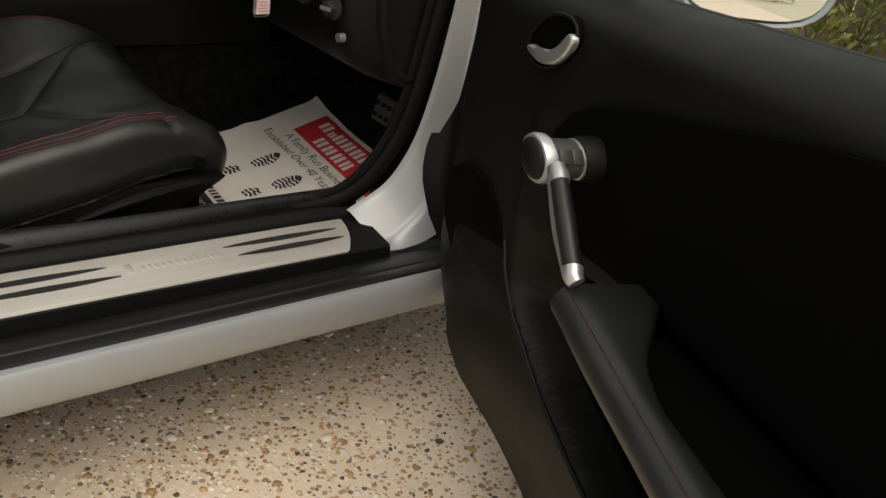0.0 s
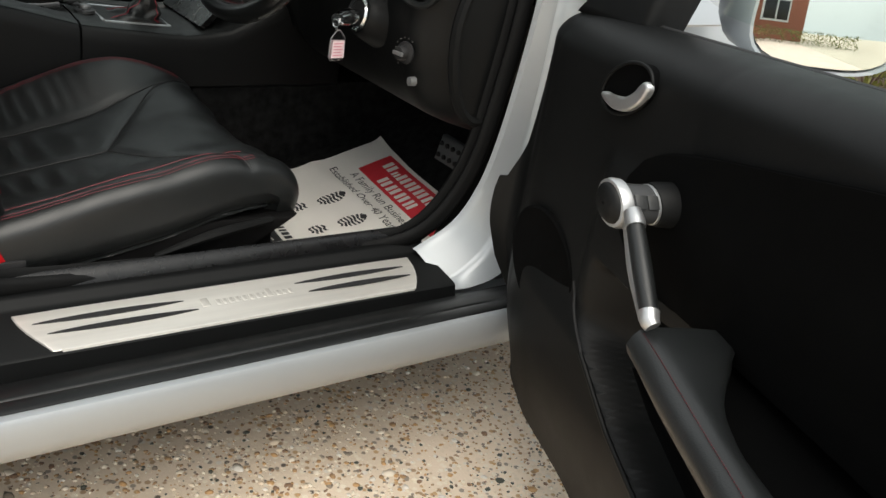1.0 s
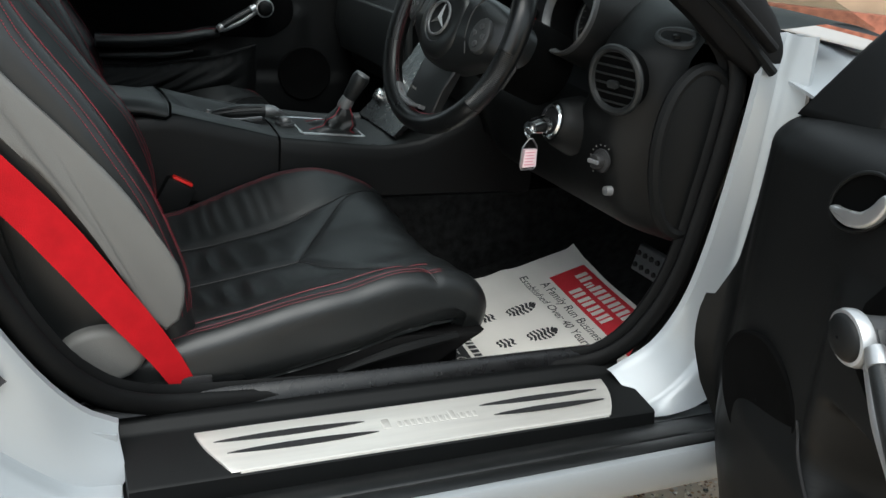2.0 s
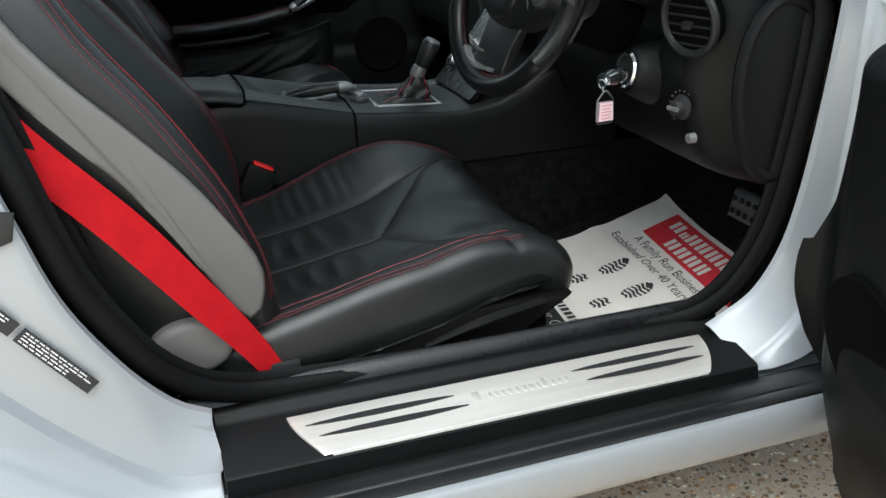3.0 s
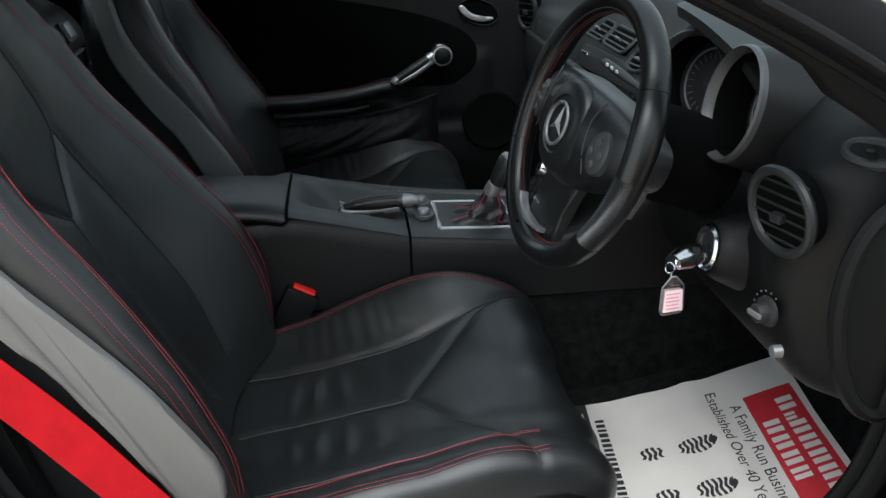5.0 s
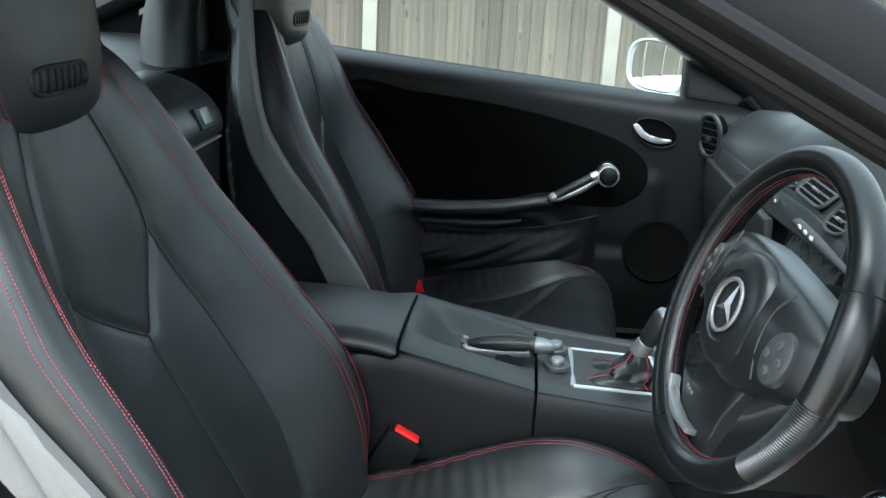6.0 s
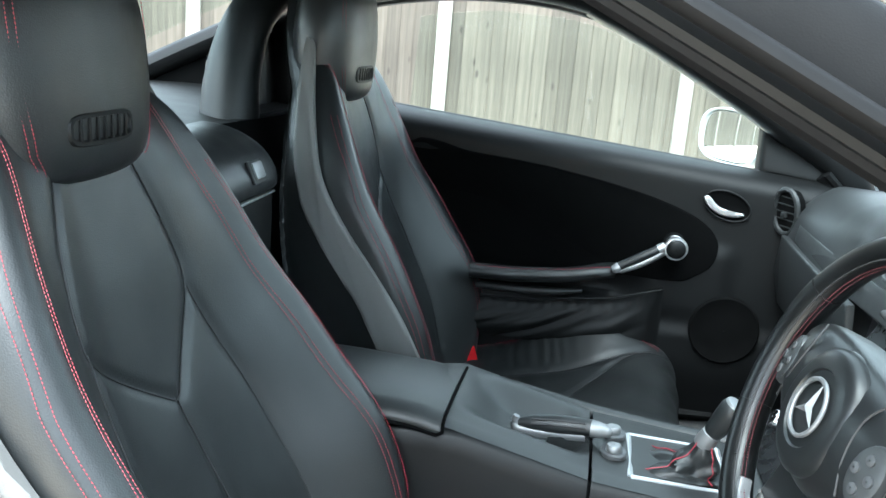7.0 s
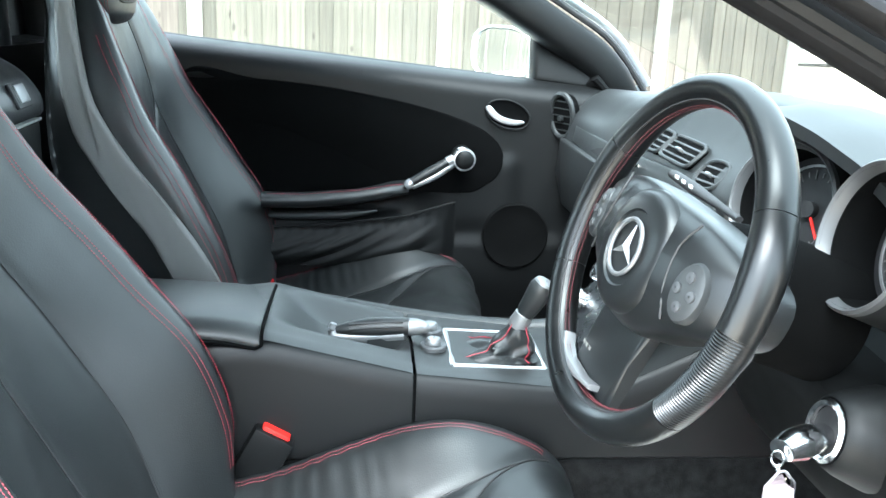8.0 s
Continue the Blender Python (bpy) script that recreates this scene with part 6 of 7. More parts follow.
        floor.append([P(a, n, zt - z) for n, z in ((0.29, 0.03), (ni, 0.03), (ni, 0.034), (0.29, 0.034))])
    # near-black sheet in place of the shade between armrest and trim
    part("arm_hollow", rings(floor), CLOTH_SHADE, door, "dark sheet for the shade behind the armrest")
    part("armrest", rings(rows), LEATHER, door, "black leather armrest with red stitching")
    st = [P(a, lerp(a, ARM_A, ARM_N) + arm_in - 0.009, lerp(a, ARM_A, ARM_Z) + arm_up - 0.0005) for a in np.linspace(0.605, arm_end - 0.01, 60)]
    part("stitching", stitches(st, tuple((P(0, 0.5, 0.9) - P(0, 0, 0)).normalized()), r=0.0007 if open_door else 0.001), DARKTHREAD if open_door else REDTHREAD, door, "red thread")
    part("pull_lip", tube([P(0.66, 0.372, 0.54), P(0.72, 0.378, 0.532), P(0.82, 0.375, 0.527), P(arm_end - 0.01, 0.37, 0.526)], [0.004, 0.009, 0.009, 0.008], 30, 10), DASHSKIN, door)
    # gathered map pocket
    POCKET = [0.5, 0.6, 0.75, 1.08], [0.556, 0.525, 0.503, 0.49]

    def pocket(u, v):
        a = 0.5 + 0.385 * u
        z = 0.42 + (lerp(a, *POCKET) - 0.42) * v
        n = 0.3445 + 0.011 * step(0.5, 0.53, a) + (0.012 * math.sin(math.pi * min(1, v * 1.1)) + 0.007 * noise.noise((a * 26 + v * 6, v * 1.6, 1.0)) * step(1.0, 0.5, v)) * step(0.49, 0.6, a) + 0.0009 * math.sin(a * 260) * step(0.7, 0.95, v)
        return P(a, n, z)
    if open_door:
        # sheet over the recess floor, its black colour stands for the pocket's shade
        part("pocket_liner", skin(lambda u, v: (lambda a, z: P(a, surf_n(a, z) + 0.006, z))(0.455 + 0.595 * u, seam_z(0.455 + 0.595 * u) + 0.009 + (0.525 - seam_z(0.455 + 0.595 * u)) * v), 120, 30), CLOTH_SHADE, door, "black sheet for the shade in the door pocket")
    else:
        part("map_pocket", skin(pocket, 150, 26, 0.004), TRIM, door, "gathered black map pocket")
    part("pocket_edge", tube([P(a, surf_n(a, seam_z(a) - 0.006) + 0.002, seam_z(a) - 0.001) if open_door else P(a, 0.352, lerp(a, *POCKET) + 0.001) for a in np.linspace(0.43 if open_door else 0.505, 1.03 if open_door else 0.885, 40)], 0.0032, 40, 8), TRIM, door)
    # speaker
    ms = mk.copy()
    sa = 0.29 if open_door else 0.375
    ms.translation = P(sa, surf_n(sa, 0.485) + (-0.001 if open_door else 0.012), 0.488)
    part("speaker_grille", lathe([(0.068, -0.01), (0.068, 0.0015), (0.065, 0.003), (0.062, 0.0015), (0.03, 0.002), (0.001, 0.0025)], ms, 48), SPEAKER, door, "round black speaker grille")
    if open_door:
        part("panel_seam", tube([P(a, surf_n(a, z) + 0.0005, z) for a, z in ((0.362, 0.507), (0.37, 0.497), (0.38, 0.488), (0.4, 0.477), (0.431, 0.463))], 0.0018, 30, 6), RUBBER, door)
    # sail panel, glass and mirror
    tri = [(0.124, 0.732), (0.285, 0.74), (0.29, 0.785), (0.264, 0.852), (0.242, 0.86), (0.2, 0.82)] if open_door else [(0.125, 0.775), (0.345, 0.797), (0.345, 0.895), (0.33, 0.9), (0.21, 0.835)]
    part("sail_panel", slab(tri, lambda a, z, w: P(a, 0.225 + w - 0.25 * (z - 0.8), z), 0.045, 0.012, 3), TRIM, door, "black triangular sail panel")
    gtop = lambda a: lerp(a, [0.345, 0.45, 0.6, 0.75, 0.9, 1.02, 1.1], [0.9, 0.955, 1.025, 1.055, 1.06, 1.045, 1.025])
    gl = part("window_glass", skin(lambda u, v: P(0.345 + 0.72 * u, 0.235 - 0.3 * (gtop(0.345 + 0.72 * u) - 0.78) * v, 0.78 + (gtop(0.345 + 0.72 * u) + 0.006 - 0.78) * v), 24, 8, 0.004), GLASS, door, "clear side window glass")
    gl.visible_shadow = False
    mz, ma, mn, mturn = (0.779, 0.221, 0.043, 0.1) if open_door else (0.833, 0.325, -0.045, 0.55)
    mw, back = 0.098, (0.065 if open_door else 0.0)
    rows = []
    for da, sc in ((-0.085, 0.25), (-0.078, 0.5), (-0.055, 0.8), (-0.02, 0.97), (0.02, 1.03), (0.036, 1.03), (0.043, 1.0), (0.041, 0.95), (0.028, 0.93), (0.024, 0.3)):
        row = []
        for q in np.linspace(0, math.tau, 40, endpoint=False):
            cq, sq = math.cos(q), math.sin(q)
            r = (abs(cq) ** 3.2 + abs(sq) ** 3.2) ** (-1 / 3.2)
            row.append(P(ma + da - mturn * mw * r * cq * sc, mn + mw * sc * r * cq, mz + 0.062 * sc * r * sq))
        rows.append(row)
    part("mirror_housing", rings(rows), SILVER, door, "silver door mirror housing")
    part("mirror_arm", tube([P(0.24 - back, 0.2, 0.805), P(0.25 - back, 0.15, 0.79), P(0.265 - back, 0.1, 0.785), P(ma - 0.02 - 0.3 * back, mn + 0.05, mz - 0.035)], [0.03, 0.026, 0.024, 0.026], 16, 12, flat=0.7), SILVER, door)
    face = []
    for q in np.linspace(0, math.tau, 40, endpoint=False):
        cq, sq = math.cos(q), math.sin(q)
        r = (abs(cq) ** 3.2 + abs(sq) ** 3.2) ** (-1 / 3.2)
        face.append(((mw - 0.006) * r * cq, 0.055 * r * sq))
    lean = 0.11 if open_door else 0.03
    def on_glass(u, v):
        return P(ma + 0.0395 - u * mturn - v * lean - (u * u + v * v) / 2.2, mn + u, mz + v)
    part("mirror_glass", rings([[on_glass(u * k, v * k) for u, v in face] for k in (1.0, 0.85, 0.7, 0.55, 0.4, 0.25, 0.1, 0.01)], caps=False), MIRROR, door, "slightly domed mirror glass")


build_door(1)
build_door(-1)

# ---- rear of the cabin ----
def build_rear():
    part("rear_shelf", skin(lambda u, v: (-0.38 - 0.42 * v, 0.24 + 1.32 * u, 0.852 + 0.012 * math.sin(math.pi * v) + 0.01 * v), 16, 8, 0.012), TRIM, car, "black rear shelf")
    part("rear_bulkhead", skin(lambda u, v: (-0.375 + 0.02 * math.sin(u * math.pi * 3) * v, 0.24 + 1.32 * u, 0.2 + 0.655 * v), 16, 10, 0.02), TRIM, car, "black rear bulkhead trim")
    part("rear_well", box((0.02, 1.32, 0.66), (-0.8, YC, 0.53), 0.004), CARPET, car)
    bx = group_of("storage_box", (-0.3, 0.86, 0.7), "black lidded box between the seats")
    prof = [(-0.38, 0.772), (-0.272, 0.774), (-0.262, 0.779), (-0.2605, 0.79), (-0.266, 0.808), (-0.285, 0.832), (-0.315, 0.85), (-0.35, 0.86), (-0.38, 0.862)]
    ys = [0.715, 0.72, 0.73, 0.8, 0.9, 0.995, 1.006, 1.012]
    part("lid", rings([[(x - (0.006 if k in (0, 7) else 0), y, z - (0.004 if k in (0, 7) else 0)) for x, z in spline([(x, z, 0) for x, z in prof], 26)[:, :2]] for k, y in enumerate(ys)]), LEATHER, bx, "black leather box lid", angle=60)
    part("lower", box((0.11, 0.29, 0.5), (-0.32, 0.862, 0.517), 0.008), TRIM, bx)
    part("lid_seam", box((0.1, 0.288, 0.004), (-0.3135, 0.863, 0.7695), 0.0015), SATIN, bx)
    m = Matrix.Translation((-0.2655, 0.93, 0.809)) @ Matrix.Rotation(radians(-24), 4, "Y")
    a = box((0.006, 0.05, 0.034), (0, 0, 0), 0.0028)
    bmesh.ops.transform(a, matrix=m, verts=a.verts)
    part("catch_plate", a, RUBBER, bx)
    b = box((0.006, 0.034, 0.024), (0.003, 0, 0.001), 0.0025)
    bmesh.ops.transform(b, matrix=m, verts=b.verts)
    part("catch", b, DARKSATIN, bx, "satin silver catch")
    for s, y0 in ((1, 1.325), (-1, 0.475)):
        h = group_of("roll_hoop", (-0.42, y0, 0.86), "grey black roll hoop behind the seat")
        pts = [(-0.40, y0 - 0.165, 0.845), (-0.402, y0 - 0.15, 0.92), (-0.395, y0 - 0.115, 1.0), (-0.385, y0 - 0.05, 1.045), (-0.385, y0 + 0.05, 1.045), (-0.395, y0 + 0.115, 1.0), (-0.402, y0 + 0.15, 0.92), (-0.40, y0 + 0.165, 0.845)]
        part("tube", tube(pts, [0.05, 0.045, 0.04, 0.037, 0.037, 0.04, 0.045, 0.05], 48, 20), DASHSKIN, h)
        part("inner_web", slab([(y0 - 0.13, 0.85), (y0 + 0.13, 0.85), (y0 + 0.11, 0.97), (y0 + 0.06, 1.02), (y0 - 0.06, 1.02), (y0 - 0.11, 0.97)], lambda u, v, w: Vector((-0.42 - w, u, v)), 0.02, 0.006), TRIM, h)
    # side trims under the rear window
    for s in (1, -1):
        fy = (lambda y: y) if s > 0 else (lambda y: 2 * YC - y)
        part("rear_side_trim", slab([(-0.8, 0.85), (-0.36, 0.85), (-0.33, 0.95), (-0.36, 1.02), (-0.5, 0.985), (-0.62, 0.935), (-0.74, 0.875)], lambda u, v, w: Vector((u, fy(0.262 + w), v)), 0.016, 0.005), CLOTH_SHADE, car, "dark rear side trim")
        part("rear_badge", slab([(-0.6, 0.905), (-0.555, 0.925), (-0.552, 0.938), (-0.598, 0.918)], lambda u, v, w: Vector((u, fy(0.279 + w), v)), 0.003, 0.001), GREY, car)


build_rear()


def build_cabin_mirror():
    mi = group_of("cabin_mirror", (0.42, 0.86, 1.0), "oval cabin mirror with black rim")
    c, ax = Vector((0.455, 0.86, 0.992)), Vector((-0.86, -0.5, -0.06)).normalized()
    m = ax.to_track_quat("Z", "Y").to_matrix().to_4x4()
    m.translation = c
    def ring(sa, sb, h):
        return [m @ Vector((sa * math.cos(q), sb * math.sin(q), h)) for q in np.linspace(0, math.tau, 40, endpoint=False)]
    part("shell", rings([ring(0.04, 0.014, -0.026), ring(0.068, 0.025, -0.02), ring(0.08, 0.031, -0.006), ring(0.082, 0.032, 0.002), ring(0.078, 0.029, 0.004)]), RUBBER, mi)
    part("mirror_glass", rings([ring(0.077, 0.0285, 0.003), ring(0.076, 0.028, 0.005)]), MIRROR, mi, "mirror glass", angle=20)
    part("stem", tube([c - ax * 0.02, c + Vector((0.02, 0.02, 0.06)), Vector((0.4, 0.89, 1.13))], 0.012, 12, 10), RUBBER, mi)


build_cabin_mirror()


# ---- paper mat ----
def build_mat():
    mt = thing("paper_mat", (0.6, 0.48, 0.24), "white printed paper floor mat with red block and shoe prints", "floor mat")
    X0, X1, Y0, Y1 = 0.355, 0.812, 0.285, 0.665

    def on(u, v, w=0.0):
        """u: to the right across the mat, v: ahead, both from its middle."""
        x, y = 0.583 + v * 0.995 - u * 0.0995, 0.48 - u * 0.995 - v * 0.05
        fold = 0.006 * math.exp(-((x - 0.66) / 0.02) ** 2)
        curl = 0.012 * step(0.6, 0.68, y) * step(0.45, 0.6, x)
        return Vector((x, y, floor_z(x) + 0.006 + fold + curl * 0.6 + 0.002 * noise.noise((x * 9, y * 9, 0)) + w))
    part("sheet", skin(lambda a, b: on(-0.195 + 0.39 * a, -0.2 + 0.412 * b), 30, 40, 0.0008), PAPER, mt)

    def flat(name, outline, material, lift=0.0012, label="", n=None):
        """Print on the sheet, cut fine enough to follow it."""
        bm = bmesh.new()
        f = bm.faces.new([bm.verts.new((u, v, 0)) for u, v in outline])
        for k in range(-20, 21):
            for co, no in (((k * 0.02, 0, 0), (1, 0, 0)), ((0, k * 0.02, 0), (0, 1, 0))):
                bmesh.ops.bisect_plane(bm, geom=bm.verts[:] + bm.edges[:] + bm.faces[:], plane_co=co, plane_no=no)
        for v in bm.verts:
            v.co = on(v.co.x, v.co.y, lift)
        return part(name, bm, material, mt, label, smooth=False)
    flat("red_block", [(-0.125, 0.132), (0.192, 0.132), (0.192, 0.203), (-0.125, 0.203)], INKRED, label="red printed block")
    # trader's name as plain white bars
    u = -0.098
    for wd, h in ((0.036, 0.026), (0.02, 0.018), (0.034, 0.026), (0.034, 0.026), (0.032, 0.026), (0.032, 0.026), (0.034, 0.026), (0.032, 0.026)):
        for k in (0.0, 0.5):
            flat("print_bar", [(u + wd * k, 0.171), (u + wd * (k + 0.34), 0.171), (u + wd * (k + 0.34), 0.168 + h), (u + wd * k, 0.168 + h)], PAPER, 0.0018)
        u += wd * 1.06
    u = -0.055
    for wd in (0.034, 0.034, 0.032, 0.028):
        for k in (0.0, 0.5):
            flat("print_bar", [(u + wd * k, 0.139), (u + wd * (k + 0.34), 0.139), (u + wd * (k + 0.34), 0.162), (u + wd * k, 0.162)], PAPER, 0.0018)
        u += wd * 1.1
    writing("slogan", "A Family Run Business", 0.023, lambda u, v, w: on(u + 0.008, v + 0.116, 0.0014), INKBLACK, mt, width=0.245)
    writing("slogan", "Established Over 40 Years Ago", 0.023, lambda u, v, w: on(u + 0.012, v + 0.09, 0.0014), INKBLACK, mt, width=0.34)
    u = -0.15
    rng = random.Random(4)
    while u < 0.17:
        wd = rng.choice((0.007, 0.009, 0.011))
        flat("print_bar", [(u, -0.092), (u + wd, -0.092), (u + wd, -0.078), (u, -0.078)], INKBLACK)
        u += wd + 0.0045
    flat("black_band", [(-0.195, -0.136), (0.195, -0.136), (0.195, -0.099), (-0.195, -0.099)], INKBLACK, label="black printed band")
    writing("motto", "Thank you for Your Custom", 0.028, lambda u, v, w: on(u - 0.0, v - 0.1175, 0.0018), PAPER, mt, width=0.34)
    # shoe prints: a striped sole and heel for each foot
    for cu in (-0.049, 0.049):
        for cv, ra, rb, k0 in ((0.042, 0.0185, 0.026, 7), (-0.024, 0.0165, 0.0165, 4)):
            for k in range(k0):
                v0 = -rb + (k + 0.15) * 2 * rb / k0
                v1 = v0 + 1.15 * rb / k0 * 1.05
                top, low = [], []
                for s in np.linspace(-1, 1, 9):
                    wv = 0.0016 * math.sin(s * 4.2 + k)
                    half = ra * math.sqrt(max(0.05, 1 - (((v0 + v1) / 2) / (rb * 1.08)) ** 2)) * (1.0 if cv > 0.02 else 0.95)
                    top.append((cu + s * half, cv + v1 + wv))
                    low.append((cu + s * half, cv + v0 + wv))
                flat("sole_stripe", low + top[::-1], INKBLACK)
            if cv > 0.02:
                flat("sole_stripe", [(cu + 0.008 * math.cos(q), cv + 0.023 + 0.006 * math.sin(q)) for q in np.linspace(0, math.tau, 14, endpoint=False)], INKBLACK, 0.0014)
    return mt


build_mat()


# ---- key with tag ----
def build_key():
    k = thing("car_key", (0.53, 0.34, 0.62), "black and chrome car key in the ignition with plastic tag", "car key")
    a, b = Vector((0.542, 0.362, 0.6245)), Vector((0.494, 0.336, 0.622))
    part("fob", tube([a, a.lerp(b, 0.35), a.lerp(b, 0.75), b], [0.0105, 0.0155, 0.0165, 0.0115], 20, 16, flat=0.75), CHROME, k, "chrome key fob")
    part("fob_face", tube([a.lerp(b, 0.2) + Vector((0, -0.004, 0.004)), a.lerp(b, 0.5) + Vector((0, -0.005, 0.0045)), a.lerp(b, 0.8) + Vector((0, -0.004, 0.004))], [0.007, 0.0095, 0.007], 12, 12, flat=0.75), RUBBER, k)
    e = Vector((0.489, 0.332, 0.62))
    part("split_ring", tube([e + Vector((0.0052 * math.cos(q), 0.0025 * math.sin(q), 0.0052 * math.sin(q) - 0.003)) for q in np.linspace(0, math.tau, 16, endpoint=False)], 0.0011, 30, 6, closed=True, up=(0, 1, 0)), CHROME, k)
    for j in range(1):
        c = e + Vector((0.002, -0.0005 * j, -0.011 - 0.0055 * j))
        w = (0.0022, 0.0003) if j % 2 else (0.0003, 0.0022)
        part("chain_link", tube([c + Vector((w[0] * math.cos(q), w[1] * math.cos(q), 0.0036 * math.sin(q))) for q in np.linspace(0, math.tau, 10, endpoint=False)], 0.0007, 14, 5, closed=True, up=(0, 1, 0.2)), CHROME, k)
    t = e + Vector((0.004, -0.001, -0.0155))
    turn = Matrix.Rotation(radians(10), 4, "Z")
    lay = lambda u, v, w: t + (turn @ Vector((u, -w, v)))
    shape = [(-0.003, 0.003), (0.003, 0.003), (0.0135, -0.009), (0.0145, -0.037), (0.011, -0.042), (-0.011, -0.042), (-0.0145, -0.037), (-0.0135, -0.009)]
    part("tag_frame", slab(shape, lay, 0.004, 0.001), CLEAR, k, "clear acrylic tag")
    dense = [(a[0] + (b[0] - a[0]) * k, a[1] + (b[1] - a[1]) * k) for a, b in zip(shape, shape[1:] + shape[:1]) for k in (0.1, 0.5, 0.9)]
    part("tag_edge", tube([lay(u, v, 0.002) for u, v in dense], 0.001, 90, 6, closed=True, up=(0, 1, 0)), SATIN, k)
    part("tag_paper", slab([(-0.0105, -0.012), (0.0105, -0.012), (0.012, -0.038), (-0.012, -0.038)], lambda u, v, w: lay(u, v, w - 0.0012), 0.0064), PINK, k, "pink paper insert")
    for i in range(5):
        v = -0.0155 - i * 0.0044
        part("print_bar", slab([(-0.009, v), (0.008 - 0.002 * (i % 2), v), (0.008 - 0.002 * (i % 2), v - 0.0015), (-0.009, v - 0.0015)], lambda u, q, w: lay(u, q, 0.0052 + w), 0.0004), PINKPRINT, k)


build_key()


# ---- fence across the drive ----
FENCE0, FENCE_DIR = Vector((-0.95, 6.6, 0)), Vector((1.81, 0.3, 0)).normalized()


def build_fence():
    """Upright boards between concrete posts along the far edge of the drive."""
    out = Vector((FENCE_DIR.y, -FENCE_DIR.x, 0))
    rng = random.Random(8)
    turn = math.atan2(FENCE_DIR.y, FENCE_DIR.x)
    spin = Matrix.Rotation(turn, 4, "Z")
    fen = thing("fence", FENCE0, "weathered grey timber fence with pale concrete posts", "fence")
    stops = [-6 * 1.835 + k * 1.835 for k in range(9)] + [2 * 1.835 + 1.24]

    def shared(name, me, m):
        ob = new(name, me)
        ob.parent, ob.matrix_parent_inverse = fen, Matrix.Translation(-fen.location)
        ob.matrix_basis = m
        return ob

    post = part("post", box((0.105, 0.1, 2.1), (0, 0, 1.05), 0.008), CONCRETE, fen, "pale concrete post")
    for k, s in enumerate(stops):
        m = Matrix.Translation(FENCE0 + FENCE_DIR * s) @ spin
        if k:
            tagged(shared("post", post.data, m), "pale concrete post")
        else:
            post.matrix_basis = m
    bm = bmesh.new()
    prof = [(0.0, 0.0), (0.1, -0.004), (0.1, -0.009), (0.0, -0.019)]
    vs = [bm.verts.new((u, w, z)) for z in (0.04, 1.92) for u, w in prof]
    for i in range(4):
        j = (i + 1) % 4
        bm.faces.new((vs[i], vs[j], vs[j + 4], vs[i + 4]))
    bm.faces.new(vs[:4][::-1])
    bm.faces.new(vs[4:])
    bmesh.ops.recalc_face_normals(bm, faces=bm.faces)
    board = bpy.data.meshes.new("board")
    bm.to_mesh(board)
    bm.free()
    board.materials.append(WOOD)
    for a, b in zip(stops, stops[1:]):
        a, b = a + 0.05, b - 0.05
        s = a
        while s < b - 0.02:
            wd = min(rng.uniform(0.098, 0.112), b - s)
            at = FENCE0 + FENCE_DIR * s + Vector((0, 0, rng.uniform(-0.006, 0.006)))
            shared("board", board, Matrix.Translation(at) @ Matrix.Rotation(turn + rng.uniform(-0.01, 0.01), 4, "Z") @ Matrix.Rotation(rng.uniform(-0.004, 0.004), 4, "Y") @ Matrix.Diagonal((wd / 0.1 * 1.1, 1, 1, 1)))
            s += wd
        mid = FENCE0 + FENCE_DIR * (a + b) / 2 - out * 0.03
        for z in (0.35, 1.5):
            part("rail", box((b - a, 0.05, 0.08), (mid.x, mid.y, z), 0.004, spin), WOOD, fen)


build_fence()


# ---- beyond the bonnet, and what the mirrors show ----
def build_house():
    spin = Matrix.Translation((5, -6, 0)) @ Matrix.Rotation(radians(90), 4, "Z")
    h = thing("house", (1, -22, 0), "red brick house with white windows and a tiled roof", "house")
    x0, x1, y0, y1 = -24.0, -16.0, 1.0, 8.0
    t = 5.0
    part("wall", box((x1 - x0, y1 - y0, t), ((x0 + x1) / 2, (y0 + y1) / 2, t / 2), 0.02), BRICK, h)
    rf = bmesh.new()
    ym = (y0 + y1) / 2
    pts = [(x0 - 0.3, y0 - 0.4, t), (x1 + 0.3, y0 - 0.4, t), (x1 + 0.3, y1 + 0.4, t), (x0 - 0.3, y1 + 0.4, t), (x0 - 0.3, ym, t + 2.0), (x1 + 0.3, ym, t + 2.0)]
    vs = [rf.verts.new(p) for p in pts]
    for f in ((0, 1, 5, 4), (2, 3, 4, 5), (1, 2, 5), (3, 0, 4), (0, 3, 2, 1)):
        rf.faces.new([vs[i] for i in f])
    part("roof", rf, TILE, h, smooth=False)
    for z in (1.4, 3.9):
        for y in (2.6, 6.2):
            wf = part("window", box((0.08, 1.4, 1.1), (x1 + 0.02, y, z), 0.01), WHITEPLASTIC, h, "white window frame")
            for dy in (-0.33, 0.33):
                part("pane", box((0.02, 0.58, 0.92), (x1 + 0.065, y + dy, z), 0.004), GLOSSY, wf)
    g = thing("hedge", (1, -19, 0), "low green hedge by the drive", "hedge", kind="stuff")
    hd = leaves((-13.5, -1.5, 0.0), (-12.5, 9.0, 0.75), 2600, 0.09, g, 3)
    for ob in list(h.children) + [q for c in h.children for q in c.children] + [hd]:
        ob.data.transform(spin)


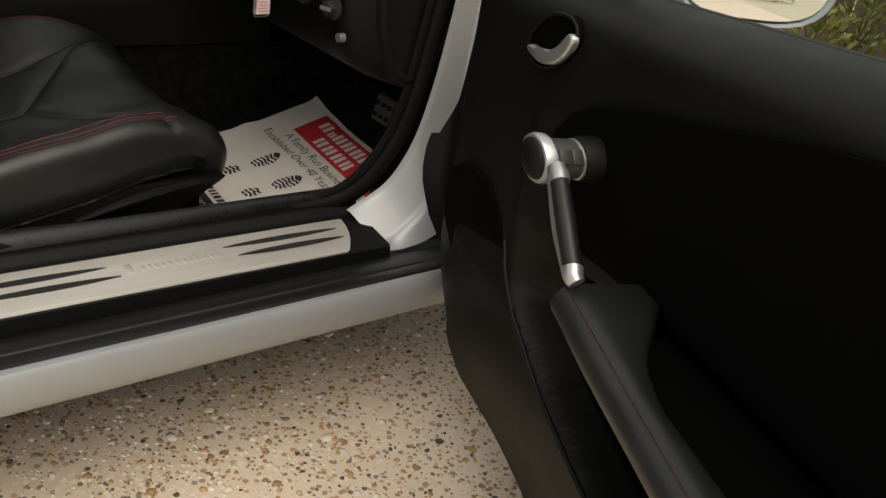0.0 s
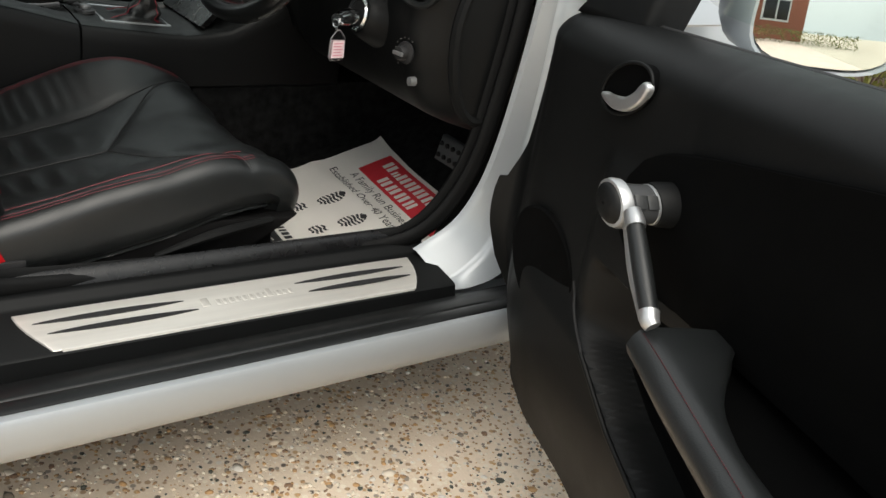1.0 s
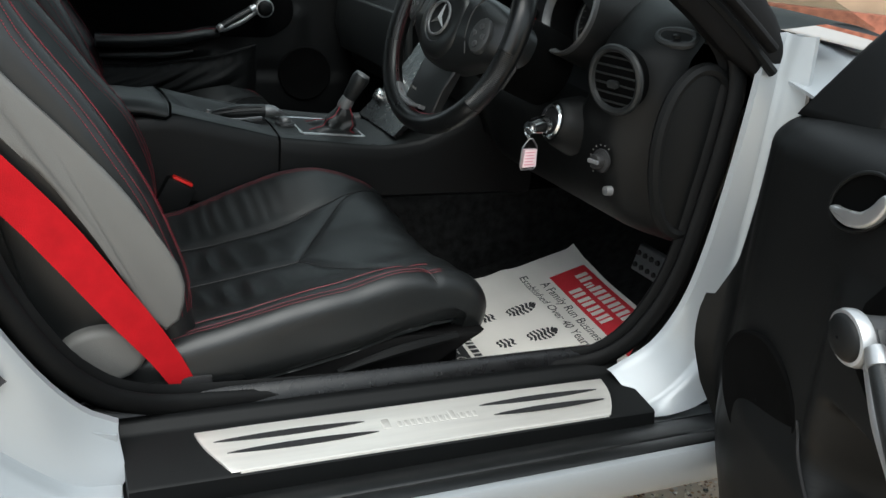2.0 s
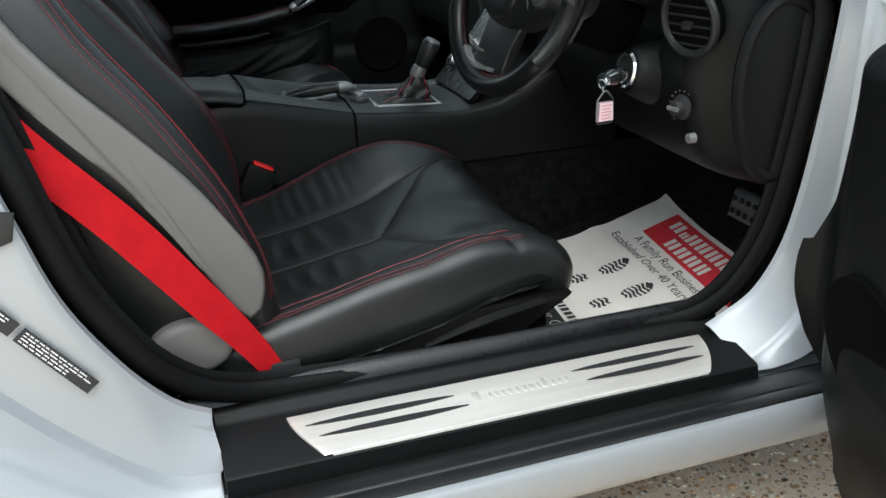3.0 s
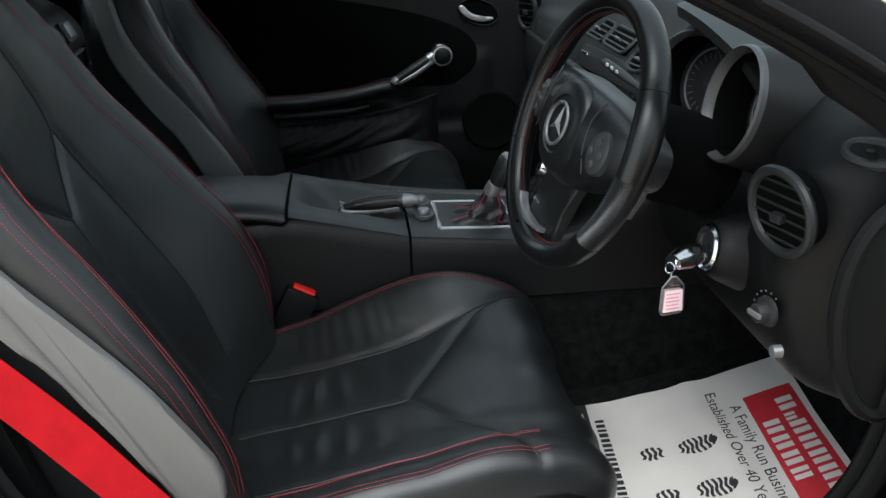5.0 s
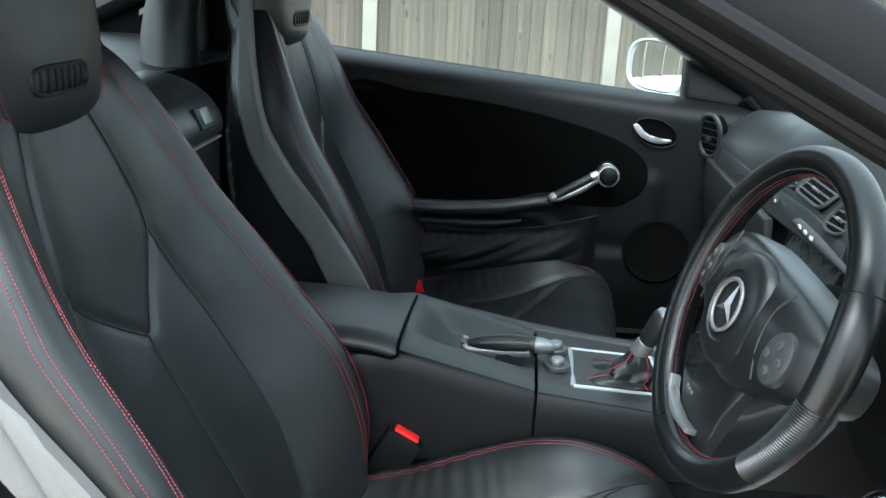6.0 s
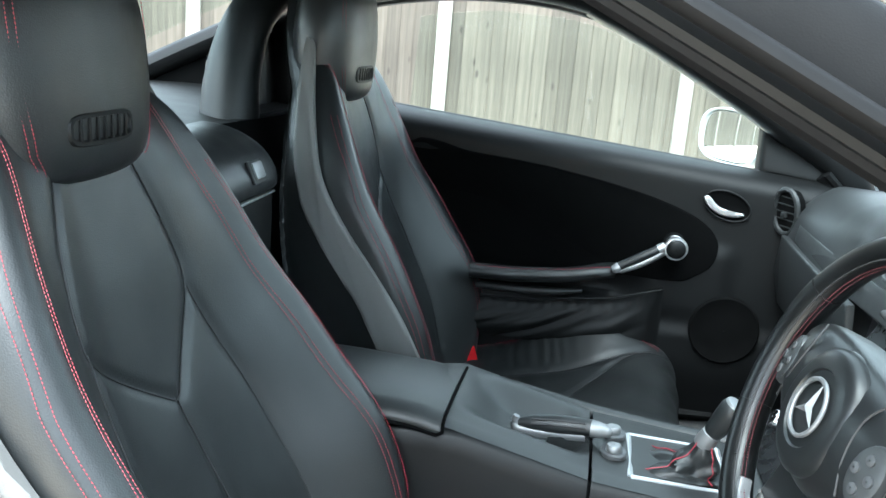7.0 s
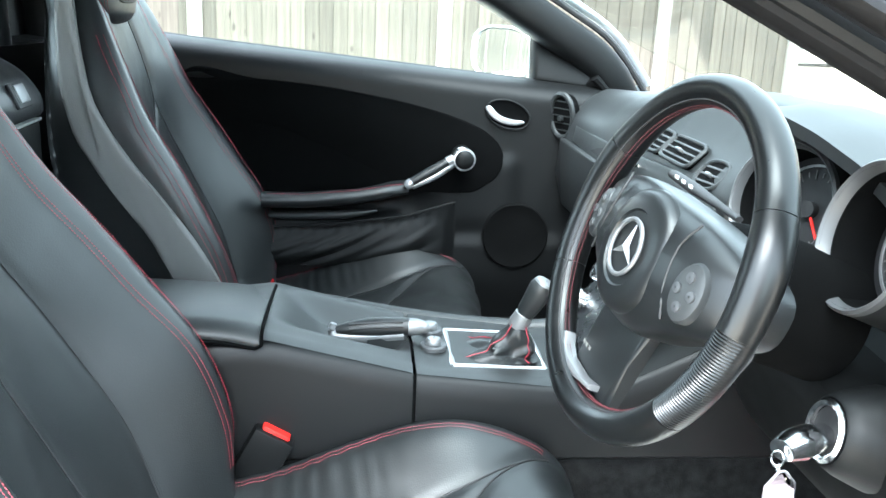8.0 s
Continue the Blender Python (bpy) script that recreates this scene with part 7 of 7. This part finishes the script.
def leaves(lo, hi, n, size, parent, seed, spread=1.0, name="leaves"):
    rng = np.random.default_rng(seed)
    bm = bmesh.new()
    for _ in range(n):
        c = Vector([rng.uniform(a, b) for a, b in zip(lo, hi)])
        c.z = lo[2] + (hi[2] - lo[2]) * (1 - rng.uniform() ** 1.6 * spread) * (0.75 + 0.25 * noise.noise((c.x * 1.3, c.y * 1.3, 0)))
        a, b = rng.uniform(0, math.tau), rng.uniform(-1.0, 1.0)
        u = Vector((math.cos(a), math.sin(a), b)).normalized() * size * rng.uniform(0.6, 1.3)
        w = u.cross(Vector((rng.normal(), rng.normal(), rng.normal()))).normalized() * size * 0.32
        vs = [bm.verts.new(p) for p in (c - u * 0.5, c + w, c + u * 0.5, c - w)]
        bm.faces.new(vs)
    return part(name, bm, LEAF, parent, smooth=False)


build_house()


def build_plants():
    """Planted edge and a grey fence on the driver's side ahead."""
    bed = part("planting_bed", box((3.3, 0.9, 0.06), (0, 0, 0.03), 0.02), EARTH)
    bed.matrix_world = Matrix.Translation((4.75, 0.7, 0)) @ Matrix.Rotation(radians(-62), 4, "Z")
    tagged(bed, "brown earth bed along the side fence", "flower bed", kind="structure")
    rng = random.Random(3)
    for k in range(9):
        s = -1.45 + k * 0.36
        c = bed.matrix_world @ Vector((s + rng.uniform(-0.1, 0.1), rng.uniform(-0.2, 0.25), 0.05))
        p = thing("shrub", tuple(c), "small green and brown shrub in the earth bed", "shrub", "shrubs in the bed")
        bm = bmesh.new()
        hgt = rng.uniform(0.12, 0.32)
        for _ in range(230):
            a, r, z = rng.uniform(0, math.tau), rng.uniform(0, 0.22) ** 1.0, rng.uniform(0.02, 1) * hgt
            q = Vector((c.x + r * math.cos(a), c.y + r * math.sin(a), c.z + z))
            u = Vector((math.cos(a) * 0.5, math.sin(a) * 0.5, rng.uniform(0.2, 1))).normalized() * rng.uniform(0.018, 0.04)
            w = u.cross(Vector((rng.gauss(0, 1), rng.gauss(0, 1), rng.gauss(0, 1)))).normalized() * 0.012
            bm.faces.new([bm.verts.new(v) for v in (q - u, q + w, q + u, q - w)])
        part("leaves", bm, LEAF, p, smooth=False)
        for _ in range(5):
            a = rng.uniform(0, math.tau)
            part("stem", tube([c - Vector((0, 0, 0.03)), c + Vector((0.05 * math.cos(a), 0.05 * math.sin(a), hgt * 0.5)), c + Vector((0.12 * math.cos(a), 0.12 * math.sin(a), hgt * 0.9))], [0.006, 0.004, 0.002], 6, 5), EARTH, p)
    fen = thing("side_fence", tuple(bed.matrix_world @ Vector((0, 0.65, 0))), "old grey timber fence behind the shrubs", "fence")
    for k in range(29):
        m = bed.matrix_world @ Matrix.Translation((-1.57 + k * 0.112, 0.62 + 0.006 * (k % 2), 0.9))
        b = box((0.108, 0.018, 1.8), (0, 0, 0), 0.002)
        bmesh.ops.transform(b, matrix=m, verts=b.verts)
        part("board", b, WOOD, fen, smooth=False)


build_plants()


def build_far():
    """Brick wall and parked cars across the way, seen over the bonnet."""
    turn = Matrix.Rotation(radians(42), 4, "Z")
    w = part("brick_wall", box((0.25, 2.6, 0.42), (7.25, 5.75, 0.21), 0.01, turn), BRICK)
    tagged(w, "low red brick wall across the way", "brick wall")
    r = part("rendered_wall", box((0.3, 2.6, 2.4), (7.5, 5.95, 1.2), 0.01, turn), RENDER)
    tagged(r, "buff rendered garage wall behind the brick wall", "wall", kind="structure")
    for n, (x, y, turn) in enumerate(((8.1, 8.6, 50), (9.3, 17.6, 10))):
        c = thing("parked_car", (x, y, 0), "dark blue parked hatchback on the drive", "car", "parked cars")
        R = Matrix.Translation((x, y, 0)) @ Matrix.Rotation(radians(turn), 4, "Z")
        side = [(-2.0, 0.35), (-2.05, 0.75), (-1.9, 0.95), (-1.5, 1.4), (0.3, 1.45), (1.0, 1.0), (1.9, 0.85), (2.05, 0.6), (2.0, 0.3)]
        rows = []
        for yy, sc in ((-0.85, 0.94), (-0.82, 0.98), (-0.6, 1.0), (0.6, 1.0), (0.82, 0.98), (0.85, 0.94)):
            rows.append([R @ Vector((u, yy * (1 - 0.16 * step(0.95, 1.4, v)), 0.3 + (v - 0.3) * sc)) for u, v in side])
        part("body", rings(rows), DARKCAR, c)
        for s in (-1, 1):
            gq = [(-1.5, 1.0), (-1.25, 1.34), (0.2, 1.37), (0.8, 1.02)]
            part("side_window", slab(gq, lambda u, v, q, s=s: R @ Vector((u, s * (0.842 - 0.136 * step(0.95, 1.4, v) + q), v)), 0.008), GLOSSY, c)
            for wx in (-1.3, 1.3):
                m = R @ Matrix.Translation((wx, s * 0.78, 0.31)) @ Matrix.Rotation(radians(90), 4, "X")
                wh = part("wheel", lathe([(0.2, -0.1), (0.3, -0.1), (0.31, 0.0), (0.3, 0.1), (0.2, 0.1)], m, 28), RUBBER, c)
                part("rim", lathe([(0.2, -0.105), (0.2, 0.105), (0.02, 0.09)], m, 20), SATIN, wh)
        for e, q in ((-1, 2.06), (1, 2.06)):
            pl = box((0.02, 0.52, 0.11), (0, 0, 0), 0.002)
            bmesh.ops.transform(pl, matrix=R @ Matrix.Translation((e * q, 0, 0.62)), verts=pl.verts)
            part("number_plate", pl, WHITEPLASTIC, c, "blank white plate")


build_far()
